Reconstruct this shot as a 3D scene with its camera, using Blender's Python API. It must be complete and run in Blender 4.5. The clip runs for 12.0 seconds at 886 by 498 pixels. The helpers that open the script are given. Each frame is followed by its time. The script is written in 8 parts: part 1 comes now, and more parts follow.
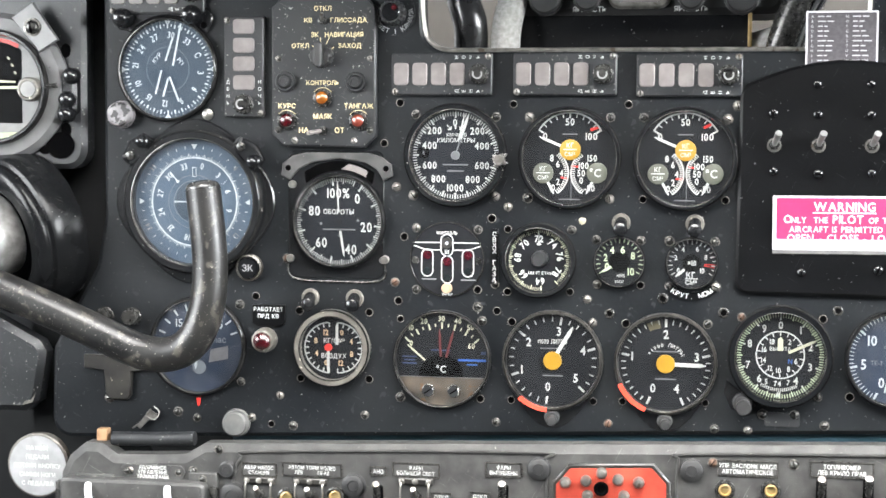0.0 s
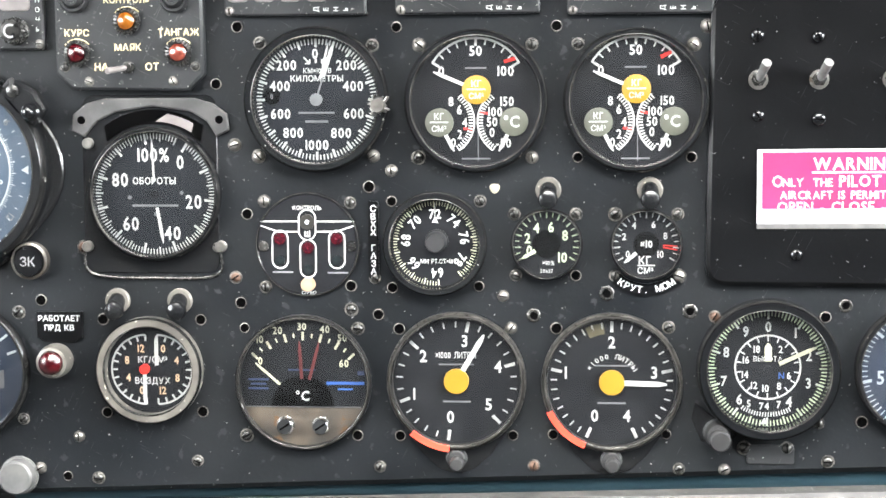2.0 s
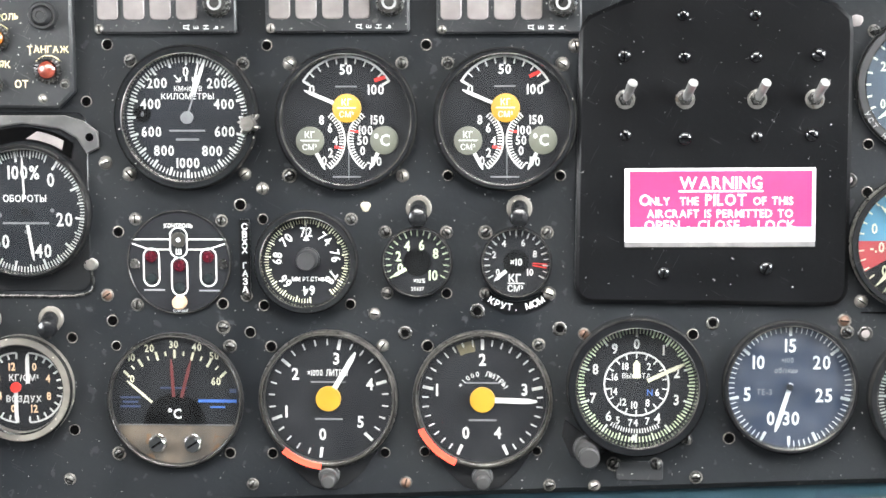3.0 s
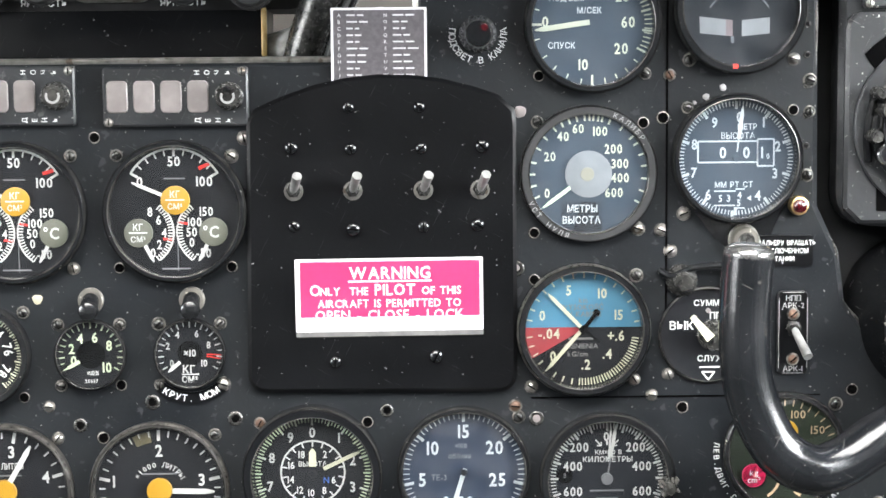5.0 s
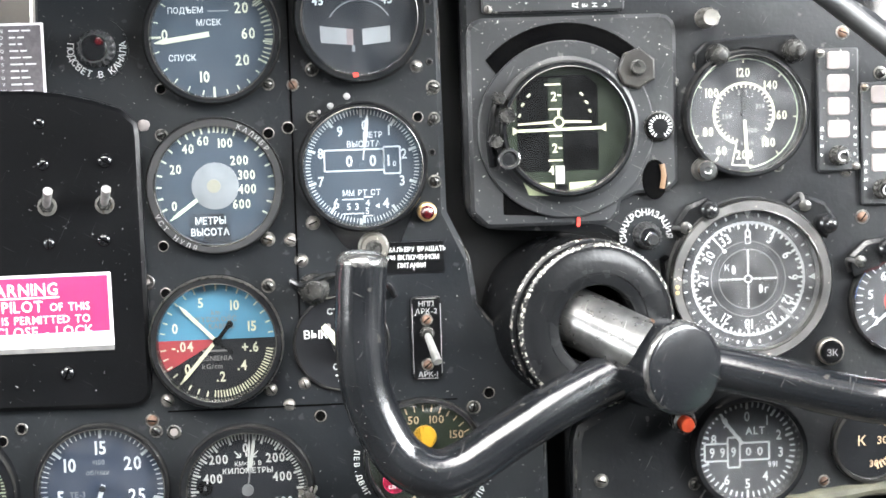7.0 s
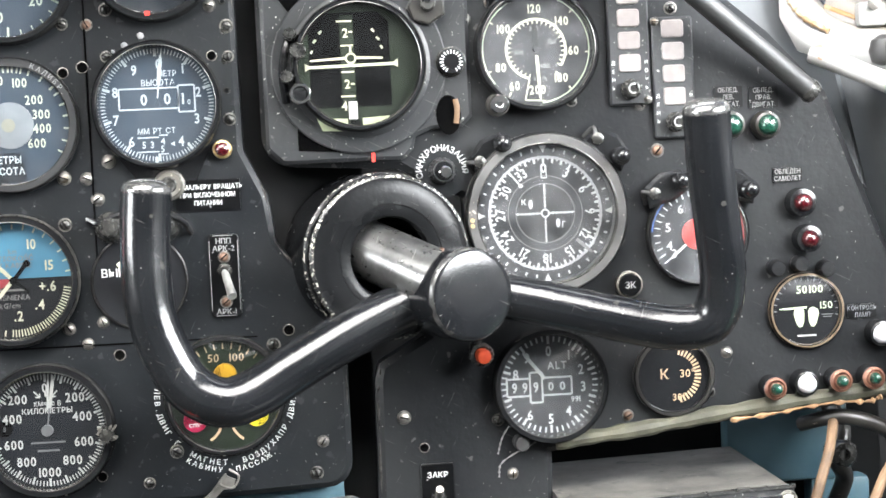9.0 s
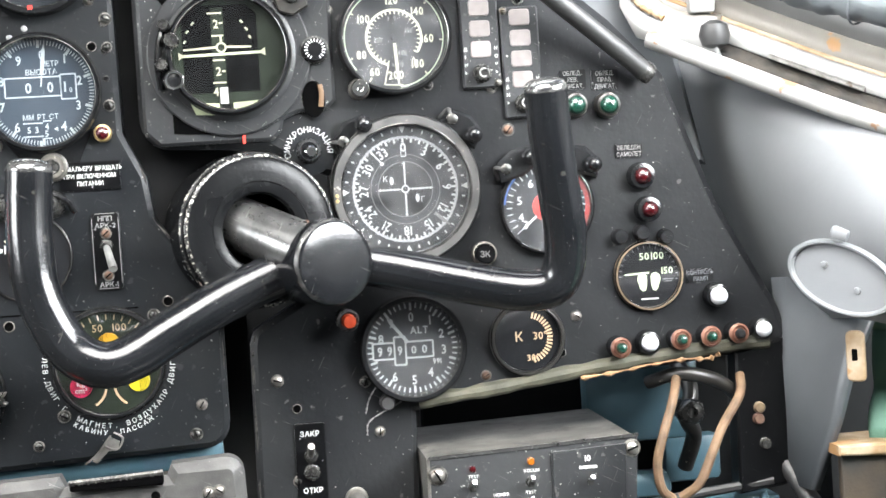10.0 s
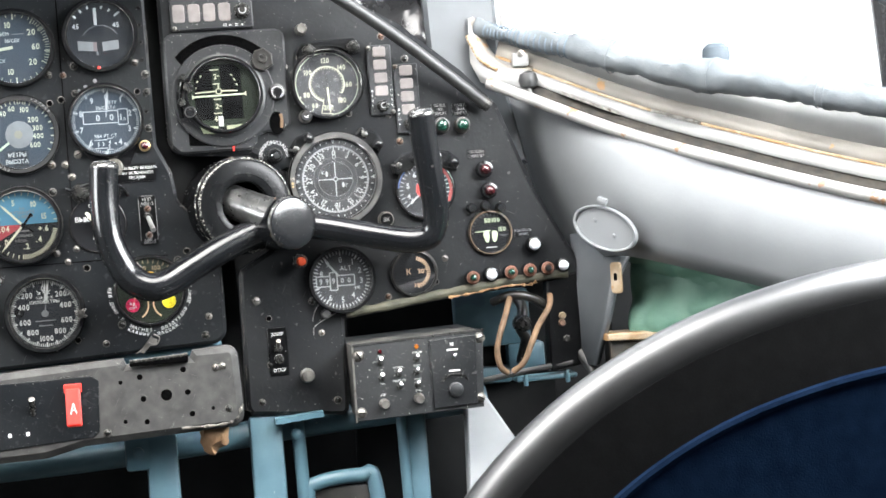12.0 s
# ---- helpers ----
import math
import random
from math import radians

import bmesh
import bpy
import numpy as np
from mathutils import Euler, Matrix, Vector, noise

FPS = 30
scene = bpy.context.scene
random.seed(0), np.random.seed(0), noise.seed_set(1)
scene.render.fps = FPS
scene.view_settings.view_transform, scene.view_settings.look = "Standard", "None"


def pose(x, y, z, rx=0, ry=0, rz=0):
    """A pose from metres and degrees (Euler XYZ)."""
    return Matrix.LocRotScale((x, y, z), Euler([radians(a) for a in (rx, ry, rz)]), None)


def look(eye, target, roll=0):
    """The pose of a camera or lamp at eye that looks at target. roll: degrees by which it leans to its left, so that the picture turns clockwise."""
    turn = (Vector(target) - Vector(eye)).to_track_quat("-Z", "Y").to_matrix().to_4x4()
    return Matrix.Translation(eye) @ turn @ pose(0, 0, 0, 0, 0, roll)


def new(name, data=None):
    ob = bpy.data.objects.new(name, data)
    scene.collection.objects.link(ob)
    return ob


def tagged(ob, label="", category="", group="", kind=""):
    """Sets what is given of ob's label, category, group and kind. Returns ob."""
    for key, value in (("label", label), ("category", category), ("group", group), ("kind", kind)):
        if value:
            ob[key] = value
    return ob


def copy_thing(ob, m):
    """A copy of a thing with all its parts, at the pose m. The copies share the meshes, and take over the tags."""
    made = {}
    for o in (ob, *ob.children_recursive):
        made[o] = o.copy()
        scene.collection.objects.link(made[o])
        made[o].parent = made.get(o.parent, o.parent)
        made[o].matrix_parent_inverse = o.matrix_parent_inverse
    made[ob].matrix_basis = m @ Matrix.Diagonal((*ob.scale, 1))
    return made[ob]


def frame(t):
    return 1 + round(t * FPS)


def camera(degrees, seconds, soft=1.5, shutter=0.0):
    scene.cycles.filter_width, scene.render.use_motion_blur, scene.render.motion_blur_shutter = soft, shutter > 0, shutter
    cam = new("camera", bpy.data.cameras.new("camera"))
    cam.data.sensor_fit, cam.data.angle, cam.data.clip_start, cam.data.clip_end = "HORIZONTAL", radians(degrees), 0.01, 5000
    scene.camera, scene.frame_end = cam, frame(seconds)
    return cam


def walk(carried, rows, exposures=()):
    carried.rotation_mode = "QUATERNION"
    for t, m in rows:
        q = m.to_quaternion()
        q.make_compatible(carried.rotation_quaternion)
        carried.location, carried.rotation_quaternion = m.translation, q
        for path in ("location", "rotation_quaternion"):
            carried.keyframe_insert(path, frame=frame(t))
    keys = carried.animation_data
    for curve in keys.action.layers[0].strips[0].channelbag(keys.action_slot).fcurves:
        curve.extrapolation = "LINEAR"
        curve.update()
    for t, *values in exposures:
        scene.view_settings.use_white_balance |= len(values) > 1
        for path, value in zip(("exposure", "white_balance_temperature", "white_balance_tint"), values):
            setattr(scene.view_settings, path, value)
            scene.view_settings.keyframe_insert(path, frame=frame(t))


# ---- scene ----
cam = camera(30, 12.0, soft=1.6)
PATH = [
    (0, (0.249, -1.407, 1.099), (-0.105, 0.556, 0.955), 0.3),
    (0.5, (0.209, -1.269, 1.097), (-0.086, 0.701, 0.914), 0.2),
    (1, (0.184, -1.139, 1.093), (-0.04, 0.839, 0.893), -0.1),
    (1.5, (0.168, -1.017, 1.089), (-0.011, 0.965, 0.885), -0.3),
    (2, (0.173, -1.016, 1.095), (-0.001, 0.965, 0.879), -0.4),
    (2.5, (0.197, -1.016, 1.103), (0.047, 0.966, 0.883), -0.2),
    (3, (0.218, -1.015, 1.105), (0.112, 0.97, 0.891), -0.2),
    (3.2, (0.227, -1.016, 1.107), (0.138, 0.971, 0.902), -0.1),
    (4.8, (0.334, -1.009, 1.155), (0.36, 0.979, 0.938), -0.6),
    (5, (0.35, -1.012, 1.158), (0.381, 0.976, 0.947), -0.5),
    (5.5, (0.393, -1.012, 1.164), (0.459, 0.975, 0.952), -0.7),
    (6, (0.431, -1.013, 1.167), (0.535, 0.973, 0.951), -0.9),
    (6.5, (0.482, -1.017, 1.164), (0.609, 0.968, 0.956), -1.4),
    (7, (0.523, -1.02, 1.156), (0.661, 0.965, 0.953), -1.8),
    (7.2, (0.539, -1.022, 1.152), (0.684, 0.962, 0.947), -1.9),
    (8.8, (0.634, -1.044, 1.065), (0.768, 0.949, 0.96), -2.7),
    (9, (0.637, -1.044, 1.06), (0.795, 0.947, 0.957), -2.7),
    (9.5, (0.662, -1.05, 1.04), (0.86, 0.937, 0.931), -2.6),
    (10, (0.673, -1.133, 1.022), (0.912, 0.851, 0.953), -3.6),
    (10.5, (0.659, -1.271, 1.014), (0.954, 0.706, 0.961), -3.8),
    (11, (0.633, -1.427, 0.995), (0.986, 0.541, 0.948), -4.0),
    (11.5, (0.609, -1.604, 0.979), (0.954, 0.366, 0.938), -4.5),
    (12, (0.597, -1.798, 0.964), (0.928, 0.175, 0.938), -4.4),
]
walk(cam, [(t, look(eye, target, roll)) for t, eye, target, roll in PATH],
     exposures=[(0.0, .62), (1.5, .93), (3.2, .94), (4.8, .53), (5.5, .61), (7.0, .77), (9.0, .59), (10.0, .52), (12.0, .22)])

# ---- world and light ----
world = bpy.data.worlds.new("overcast_sky")
scene.world = world
world.use_nodes = True
wn = world.node_tree.nodes
sky = wn.new("ShaderNodeTexSky")
sky.sky_type, sky.sun_disc = "NISHITA", False
sky.sun_elevation, sky.sun_rotation = radians(50), radians(200)
sky.air_density, sky.dust_density = 1.0, 3.0
wn["Background"].inputs["Strength"].default_value = 0.15
world.node_tree.links.new(sky.outputs["Color"], wn["Background"].inputs["Color"])


def lamp(name, kind, m, energy, size=None, size_y=None, color=(1, 1, 1), angle=None):
    d = bpy.data.lights.new(name, kind)
    d.energy, d.color = energy, color
    if kind == "AREA":
        d.shape, d.size, d.size_y = "RECTANGLE", size, size_y
    if angle:
        d.angle = radians(angle)
    ob = new(name, d)
    ob.matrix_world = m
    return ob


lamp("sun", "SUN", look((0, -4, 6), (0.3, 0, 0.9)), 1.0, angle=15, color=(1, .96, .9))
# sky light through the two side windows and the windscreen
lamp("side_window_light", "AREA", look((1.44, -.54, 1.36), (.6, -.1, .86)), 50, .8, .5, (.95, .98, 1))
lamp("side_window_light", "AREA", look((-1.14, -.75, 1.28), (.0, -.1, .84)), 30, .8, .55, (.95, .98, 1))
lamp("windscreen_light", "AREA", look((.35, .10, 1.62), (.35, -.9, .9)), 7, 1.4, .25, (.95, .98, 1))
# fill lamp added overhead, under an unseen roof opening
lamp("roof_fill_light", "AREA", look((.32, -.70, 1.84), (.34, -.05, .72)), 60, 1.3, .72, (1, .99, .97))


# ---- materials ----
def material(name, c1, c2=None, rough=.5, metal=0.0, scale=40.0, bump=.05, specks=None, speck_at=.72,
             speck_scale=220.0, coat=0.0, rough2=None, wear=None, wear_at=.62, wear_scale=25.0, spec=.5, coat_rough=.08, scratch=None, scratch_at=.745, cloud=None, chips=None, chip_at=.70):
    """Two scales of colour change, fine relief, and chips of another colour where asked."""
    m = bpy.data.materials.new(name)
    m.use_nodes = True
    nt = m.node_tree
    n, ln = nt.nodes, nt.links
    b = n["Principled BSDF"]
    geo = n.new("ShaderNodeNewGeometry")

    def noise_at(sc, detail=3.0):
        t = n.new("ShaderNodeTexNoise")
        t.inputs["Scale"].default_value, t.inputs["Detail"].default_value = sc, detail
        ln.new(geo.outputs["Position"], t.inputs["Vector"])
        return t.outputs["Fac"]

    def ramp(src, lo, hi):
        r = n.new("ShaderNodeMapRange")
        r.inputs["From Min"].default_value, r.inputs["From Max"].default_value = lo, hi
        ln.new(src, r.inputs["Value"])
        return r.outputs["Result"]

    def mix(f, a, bb):
        x = n.new("ShaderNodeMix")
        x.data_type = "RGBA"
        ln.new(f, x.inputs[0])
        for src, sock in ((a, x.inputs[6]), (bb, x.inputs[7])):
            if isinstance(src, tuple):
                sock.default_value = (*src, 1)
            else:
                ln.new(src, sock)
        return x.outputs[2]

    c2 = c2 or tuple(v * 1.35 + .003 for v in c1)
    big = noise_at(scale)
    col = mix(ramp(big, .35, .68), c1, c2)
    if cloud:
        col = mix(ramp(noise_at(6.5, 6), .44, .72), col, cloud)
    if chips:
        col = mix(ramp(noise_at(150, 5), chip_at, chip_at + .02), col, chips)
    if wear:
        col = mix(ramp(noise_at(wear_scale, 8), wear_at, wear_at + .03), col, wear)
    if scratch:
        for turn, seed in ((28, 0.0), (-63, 7.3)):
            mp, t = n.new("ShaderNodeMapping"), n.new("ShaderNodeTexNoise")
            mp.vector_type = "TEXTURE"
            mp.inputs["Rotation"].default_value = (0, radians(turn), 0)
            mp.inputs["Location"].default_value = (seed, 0, seed)
            mp.inputs["Scale"].default_value = (.022, .022, .0007)
            t.inputs["Scale"].default_value, t.inputs["Detail"].default_value = 1.0, 1.0
            ln.new(geo.outputs["Position"], mp.inputs["Vector"])
            ln.new(mp.outputs["Vector"], t.inputs["Vector"])
            col = mix(ramp(t.outputs["Fac"], scratch_at, scratch_at + .05), col, scratch)
    if specks:
        col = mix(ramp(noise_at(speck_scale, 2), speck_at, speck_at + .05), col, specks)
    ln.new(col, b.inputs["Base Color"])
    rr = n.new("ShaderNodeMapRange")
    rr.inputs["To Min"].default_value = rough * .8
    rr.inputs["To Max"].default_value = min(1, rough2 or rough * 1.25)
    ln.new(noise_at(scale * 2.3, 4), rr.inputs["Value"])
    ln.new(rr.outputs["Result"], b.inputs["Roughness"])
    b.inputs["Metallic"].default_value = metal
    b.inputs["Specular IOR Level"].default_value = spec
    b.inputs["Coat Weight"].default_value = coat
    b.inputs["Coat Roughness"].default_value = coat_rough
    if bump:
        bp = n.new("ShaderNodeBump")
        bp.inputs["Strength"].default_value, bp.inputs["Distance"].default_value = bump, .001
        ln.new(noise_at(scale * 12, 2), bp.inputs["Height"])
        ln.new(bp.outputs["Normal"], b.inputs["Normal"])
    return m


def glass_material(name, tint=(1, 1, 1), rough=.03, gloss=.06, veil=.004):
    """A thin pane: clear, with a mirror-like sheen that grows towards grazing angles."""
    m = bpy.data.materials.new(name)
    m.use_nodes = True
    nt = m.node_tree
    n, ln = nt.nodes, nt.links
    n.remove(n["Principled BSDF"])
    tr, gl, mx = n.new("ShaderNodeBsdfTransparent"), n.new("ShaderNodeBsdfGlossy"), n.new("ShaderNodeMixShader")
    tr.inputs["Color"].default_value = (*tint, 1)
    gl.inputs["Roughness"].default_value = rough
    fr = n.new("ShaderNodeFresnel")
    fr.inputs["IOR"].default_value = 1.45
    mt = n.new("ShaderNodeMath")
    mt.operation = "ADD"
    mt.inputs[1].default_value = gloss
    ln.new(fr.outputs[0], mt.inputs[0])
    ln.new(mt.outputs[0], mx.inputs[0])
    ln.new(tr.outputs[0], mx.inputs[1])
    ln.new(gl.outputs[0], mx.inputs[2])
    # pale diffuse veil stands in for hazy reflections on the pane
    df, m2 = n.new("ShaderNodeBsdfDiffuse"), n.new("ShaderNodeMixShader")
    df.inputs["Color"].default_value = (.62, .64, .66, 1)
    geo, tex, mr = n.new("ShaderNodeNewGeometry"), n.new("ShaderNodeTexNoise"), n.new("ShaderNodeMapRange")
    tex.inputs["Scale"].default_value, tex.inputs["Detail"].default_value = 70, 8
    mr.inputs["From Min"].default_value, mr.inputs["From Max"].default_value = .35, .75
    mr.inputs["To Min"].default_value, mr.inputs["To Max"].default_value = veil * .4, veil * 2.2
    ln.new(geo.outputs["Position"], tex.inputs["Vector"])
    ln.new(tex.outputs["Fac"], mr.inputs["Value"])
    ln.new(mr.outputs["Result"], m2.inputs[0])
    ln.new(mx.outputs[0], m2.inputs[1])
    ln.new(df.outputs[0], m2.inputs[2])
    ln.new(m2.outputs[0], n["Material Output"].inputs["Surface"])
    return m


M = {
    "panel": material("black_panel_paint", (.0036, .0044, .0054), (.0080, .0093, .0109), .30, scale=14, bump=.16, scratch=(.034, .035, .037), scratch_at=.725, rough2=.60,
                      specks=(.24, .24, .225), speck_at=.70, speck_scale=430, wear=(.020, .021, .023), wear_at=.63, wear_scale=110, spec=.20, cloud=(.0125, .0138, .0150), chips=(.11, .108, .10), chip_at=.735),
    "panel2": material("worn_black_panel_paint", (.0080, .0087, .0099), (.0160, .0171, .0187), .30, scale=16, bump=.2, rough2=.58,
                       specks=(.30, .30, .28), speck_at=.695, speck_scale=430, wear=(.045, .045, .045), wear_at=.655, wear_scale=120, spec=.34, scratch=(.06, .06, .059), scratch_at=.725, cloud=(.024, .025, .026), chips=(.18, .175, .16), chip_at=.72),
    "panel3": material("faded_black_panel_paint", (.0046, .0051, .0059), (.0105, .0112, .0124), .26, scale=18, bump=.20, rough2=.58,
                       specks=(.30, .30, .28), speck_at=.715, speck_scale=430, wear=(.048, .048, .047), wear_at=.655, wear_scale=120, spec=.17, scratch=(.065, .065, .063), scratch_at=.725, cloud=(.020, .021, .022), chips=(.18, .175, .16), chip_at=.72),
    "case_light": material("worn_light_grey_case", (.075, .075, .076), (.115, .115, .115), .42, .1, scale=40, bump=.12, specks=(.02, .02, .02), speck_at=.72, speck_scale=200),
    "case_grey": material("grimy_grey_case", (.036, .036, .0365), (.075, .074, .072), .38, .1, scale=50, bump=.12, specks=(.3, .28, .24), speck_at=.70, speck_scale=260),
    "cover": material("satin_black_cover", (.0014, .0015, .0018), (.0030, .0032, .0037), .28, scale=18, bump=.10, spec=.17, scratch=(.022, .022, .023), scratch_at=.745,
                      specks=(.2, .2, .2), speck_at=.73, speck_scale=380, rough2=.42),
    "dusty_case": material("dusty_grey_case", (.040, .039, .036), (.085, .082, .075), .5, scale=35, bump=.2, specks=(.2, .19, .17), speck_at=.72, speck_scale=300, wear=(.02, .0195, .018), wear_at=.60, wear_scale=60),
    "console": material("worn_grey_console_paint", (.026, .026, .0255), (.050, .0495, .0475), .50, scale=60, bump=.2, coat=0, spec=.3, scratch=(.10, .098, .094), scratch_at=.74,
                        specks=(.17, .165, .15), speck_at=.73, speck_scale=420, wear=(.085, .083, .079), wear_at=.69, wear_scale=200),
    "gloss": material("gloss_black_enamel", (.0038, .0042, .0050), (.0078, .0083, .0094), .12, scale=30, bump=.08,
                      specks=(.30, .29, .27), speck_at=.735, speck_scale=700, spec=.46, scratch=(.05, .05, .048), scratch_at=.745, rough2=.24, wear=(.022, .0215, .020), wear_at=.66, wear_scale=90),
    "boot_paint": material("worn_black_boot_paint", (.0030, .0032, .0036), (.0062, .0065, .0070), .18, scale=30, bump=.12, spec=.15,
                           specks=(.25, .245, .23), speck_at=.745, speck_scale=500, scratch=(.04, .04, .038), rough2=.34),
    "rubbed_glint_edge": material("rubbed_glint_enamel", (.010, .0102, .0105), (.05, .05, .049), .2, .2, scale=120, bump=.1, spec=.5, specks=(.4, .39, .36), speck_at=.70, speck_scale=260),
    "chipped_edge": material("chipped_enamel_edge", (.010, .0102, .0105), (.02, .02, .02), .25, .1, scale=120, bump=.1, spec=.5,
                             wear=(.26, .25, .22), wear_at=.56, wear_scale=420),
    "bezel": material("black_bezel", (.0050, .0054, .0062), (.0095, .0098, .0103), .16, scale=60, bump=.05, spec=.5, rough2=.30,
                      specks=(.24, .235, .22), speck_at=.755, speck_scale=420),
    "bezel_flat": material("matt_black_bezel", (.012, .0125, .0135), (.019, .0195, .0205), .5, scale=60, bump=.05, spec=.3,
                           specks=(.2, .19, .18), speck_at=.78, speck_scale=420),
    "edge_dark": material("rubbed_black_edge", (.008, .0082, .0085), (.026, .0255, .0245), .22, .3, scale=150, bump=.05,
                          specks=(.3, .29, .26), speck_at=.70, speck_scale=180),
    "ring_wear": material("rubbed_glass_ring", (.010, .0102, .0106), (.080, .078, .072), .20, .5, scale=70, bump=.05),
    "gloss_smooth": material("polished_black_bezel", (.0035, .0038, .0044), (.006, .0063, .007), .14, scale=45, bump=.02, spec=.55),
    "dial_ink": material("blue_black_dial", (.0065, .0078, .0105), (.0095, .0112, .0145), .55, scale=40, bump=.02, spec=.14),
    "navy_ink": material("faded_navy_ink", (.010, .022, .06), (.015, .03, .08), .6, scale=90, bump=0),
    "oil_stain": material("yellow_oil_stain", (.055, .047, .022), (.085, .074, .038), .5, scale=80, bump=0),
    "window_white": material("pale_instrument_window", (.19, .187, .185), (.24, .236, .23), .4, scale=90, bump=.02),
    "pink_grey": material("pinkish_grey_flag", (.17, .12, .115), (.20, .15, .145), .5, scale=90, bump=0),
    "lens_dark": material("unlit_dark_lens", (.006, .008, .009), (.012, .015, .016), .12, scale=200, bump=.1, coat=.8),
    "bezel_grey": material("worn_grey_bezel", (.07, .066, .058), (.145, .136, .12), .42, .3, scale=50, bump=.15,
                           specks=(.5, .47, .4), speck_at=.66, speck_scale=260, wear=(.04, .035, .03), wear_at=.55),
    "bezel_dark": material("grimy_dark_bezel", (.0105, .010, .0095), (.027, .0255, .0225), .32, .1, scale=50, bump=.1,
                           specks=(.34, .31, .25), speck_at=.72, speck_scale=260),
    "dial": material("matt_black_dial", (.0055, .006, .0075), (.008, .0085, .010), .6, scale=40, bump=.02, spec=.12),
    "dial_navy": material("navy_dial", (.012, .019, .034), (.016, .025, .045), .55, scale=40, bump=.02, spec=.12),
    "dial_blue": material("slate_blue_dial", (.030, .042, .055), (.040, .054, .068), .55, scale=40, bump=.02, spec=.12),
    # lighter blue tone that stands in for glare on the compass dial
    "dial_glare": material("glare_blue_dial", (.045, .066, .09), (.06, .084, .112), .55, scale=40, bump=.02, spec=.12),
    "rusty_plate": material("brown_stained_plate", (.05, .043, .036), (.12, .095, .07), .5, .2, scale=50, bump=.1, wear=(.12, .065, .03), wear_at=.60, wear_scale=70),
    "dial_green": material("green_black_dial", (.011, .016, .010), (.017, .024, .015), .55, scale=40, bump=.02, spec=.12),
    "white": material("white_dial_ink", (.42, .43, .412), (.50, .505, .49), .6, scale=90, bump=0),
    "cream": material("cream_dial_ink", (.43, .43, .31), (.50, .495, .37), .6, scale=90, bump=0),
    "pale_green": material("pale_green_ink", (.46, .54, .36), (.54, .62, .43), .6, scale=90, bump=0),
    "brown_ink": material("faded_brown_ink", (.25, .185, .11), (.32, .24, .15), .6, scale=90, bump=0),
    "orange_ink": material("faded_orange_ink", (.58, .40, .24), (.66, .47, .3), .6, scale=90, bump=0),
    "grey_ink": material("faded_grey_ink", (.10, .105, .11), (.15, .155, .16), .6, scale=90, bump=0),
    "blue_ink": material("blue_ink", (.02, .075, .26), (.028, .10, .33), .6, scale=90, bump=0),
    "dusty_gold": material("dusty_gold", (.21, .19, .13), (.25, .23, .17), .55, scale=90, bump=0),
    "gold_ink": material("gold_ink", (.58, .48, .27), (.68, .57, .34), .55, scale=90, bump=0),
    "yellow": material("yellow_enamel", (.32, .180, .010), (.37, .212, .013), .45, scale=70, bump=.02),
    "olive": material("olive_grey_enamel", (.075, .08, .06), (.1, .105, .08), .45, scale=70, bump=.02),
    "red": material("red_enamel", (.47, .018, .012), (.54, .028, .018), .4, scale=70, bump=.02),
    "orange_red": material("orange_red_paint", (.56, .035, .018), (.64, .055, .03), .45, scale=70, bump=.05),
    "pink": material("magenta_label_print", (.345, .012, .062), (.385, .016, .074), .42, scale=30, bump=.01),
    "paper": material("white_label_paper", (.44, .44, .45), (.49, .49, .50), .4, scale=40, bump=.01),
    "sky_blue": material("sky_blue_dial", (.045, .165, .255), (.058, .195, .29), .5, scale=40, bump=.02),
    "dark_red": material("dark_red_dial", (.24, .024, .030), (.29, .034, .040), .5, scale=40, bump=.02),
    "steel": material("dull_steel", (.16, .152, .14), (.30, .29, .268), .36, .85, scale=120, bump=.05, wear=(.12, .1, .08), wear_at=.62, wear_scale=90),
    "dark_steel": material("blackened_steel", (.020, .020, .0195), (.066, .065, .061), .26, .5, scale=160, bump=.12),
    "flap_ring": material("tan_worn_ring", (.10, .07, .042), (.16, .12, .075), .42, .3, scale=120, bump=.1),
    "grip_end": material("worn_bright_enamel", (.06, .06, .06), (.16, .16, .156), .20, .7, scale=120, bump=.05, coat=.3),
    "hole_rim": material("chipped_hole_rim", (.012, .0115, .011), (.19, .18, .16), .36, .4, scale=260, bump=.1),
    "edge": material("worn_metal_edge", (.022, .0215, .0205), (.11, .105, .095), .28, .6, scale=220, bump=.05),
    "shaft": material("ground_steel_shaft", (.075, .075, .075), (.145, .145, .142), .28, .8, scale=90, bump=.06, scratch=(.3, .3, .29), scratch_at=.72),
    "horizon": material("olive_horizon_fill", (.34, .38, .24), (.42, .46, .30), .6, scale=90, bump=0),
    "cable": material("brown_wire_sleeve", (.06, .034, .017), (.13, .078, .042), .7, scale=70, bump=.3),
    "chrome": material("polished_chrome", (.62, .62, .61), (.74, .74, .73), .16, 1.0, scale=60, bump=.02),
    "lever": material("satin_bright_lever", (.20, .20, .195), (.34, .34, .33), .30, .55, scale=120, bump=.05),
    "worn_knob": material("flaking_grey_knob_paint", (.10, .095, .10), (.19, .18, .185), .5, scale=60, bump=.2, wear=(.012, .012, .012), wear_at=.52, wear_scale=170),
    "gloss_worn": material("speckled_worn_enamel", (.0052, .0052, .0056), (.013, .0126, .012), .24, scale=30, bump=.2, spec=.4, rough2=.5, specks=(.26, .245, .22), speck_at=.68, speck_scale=620, wear=(.040, .037, .032), wear_at=.60, wear_scale=90),
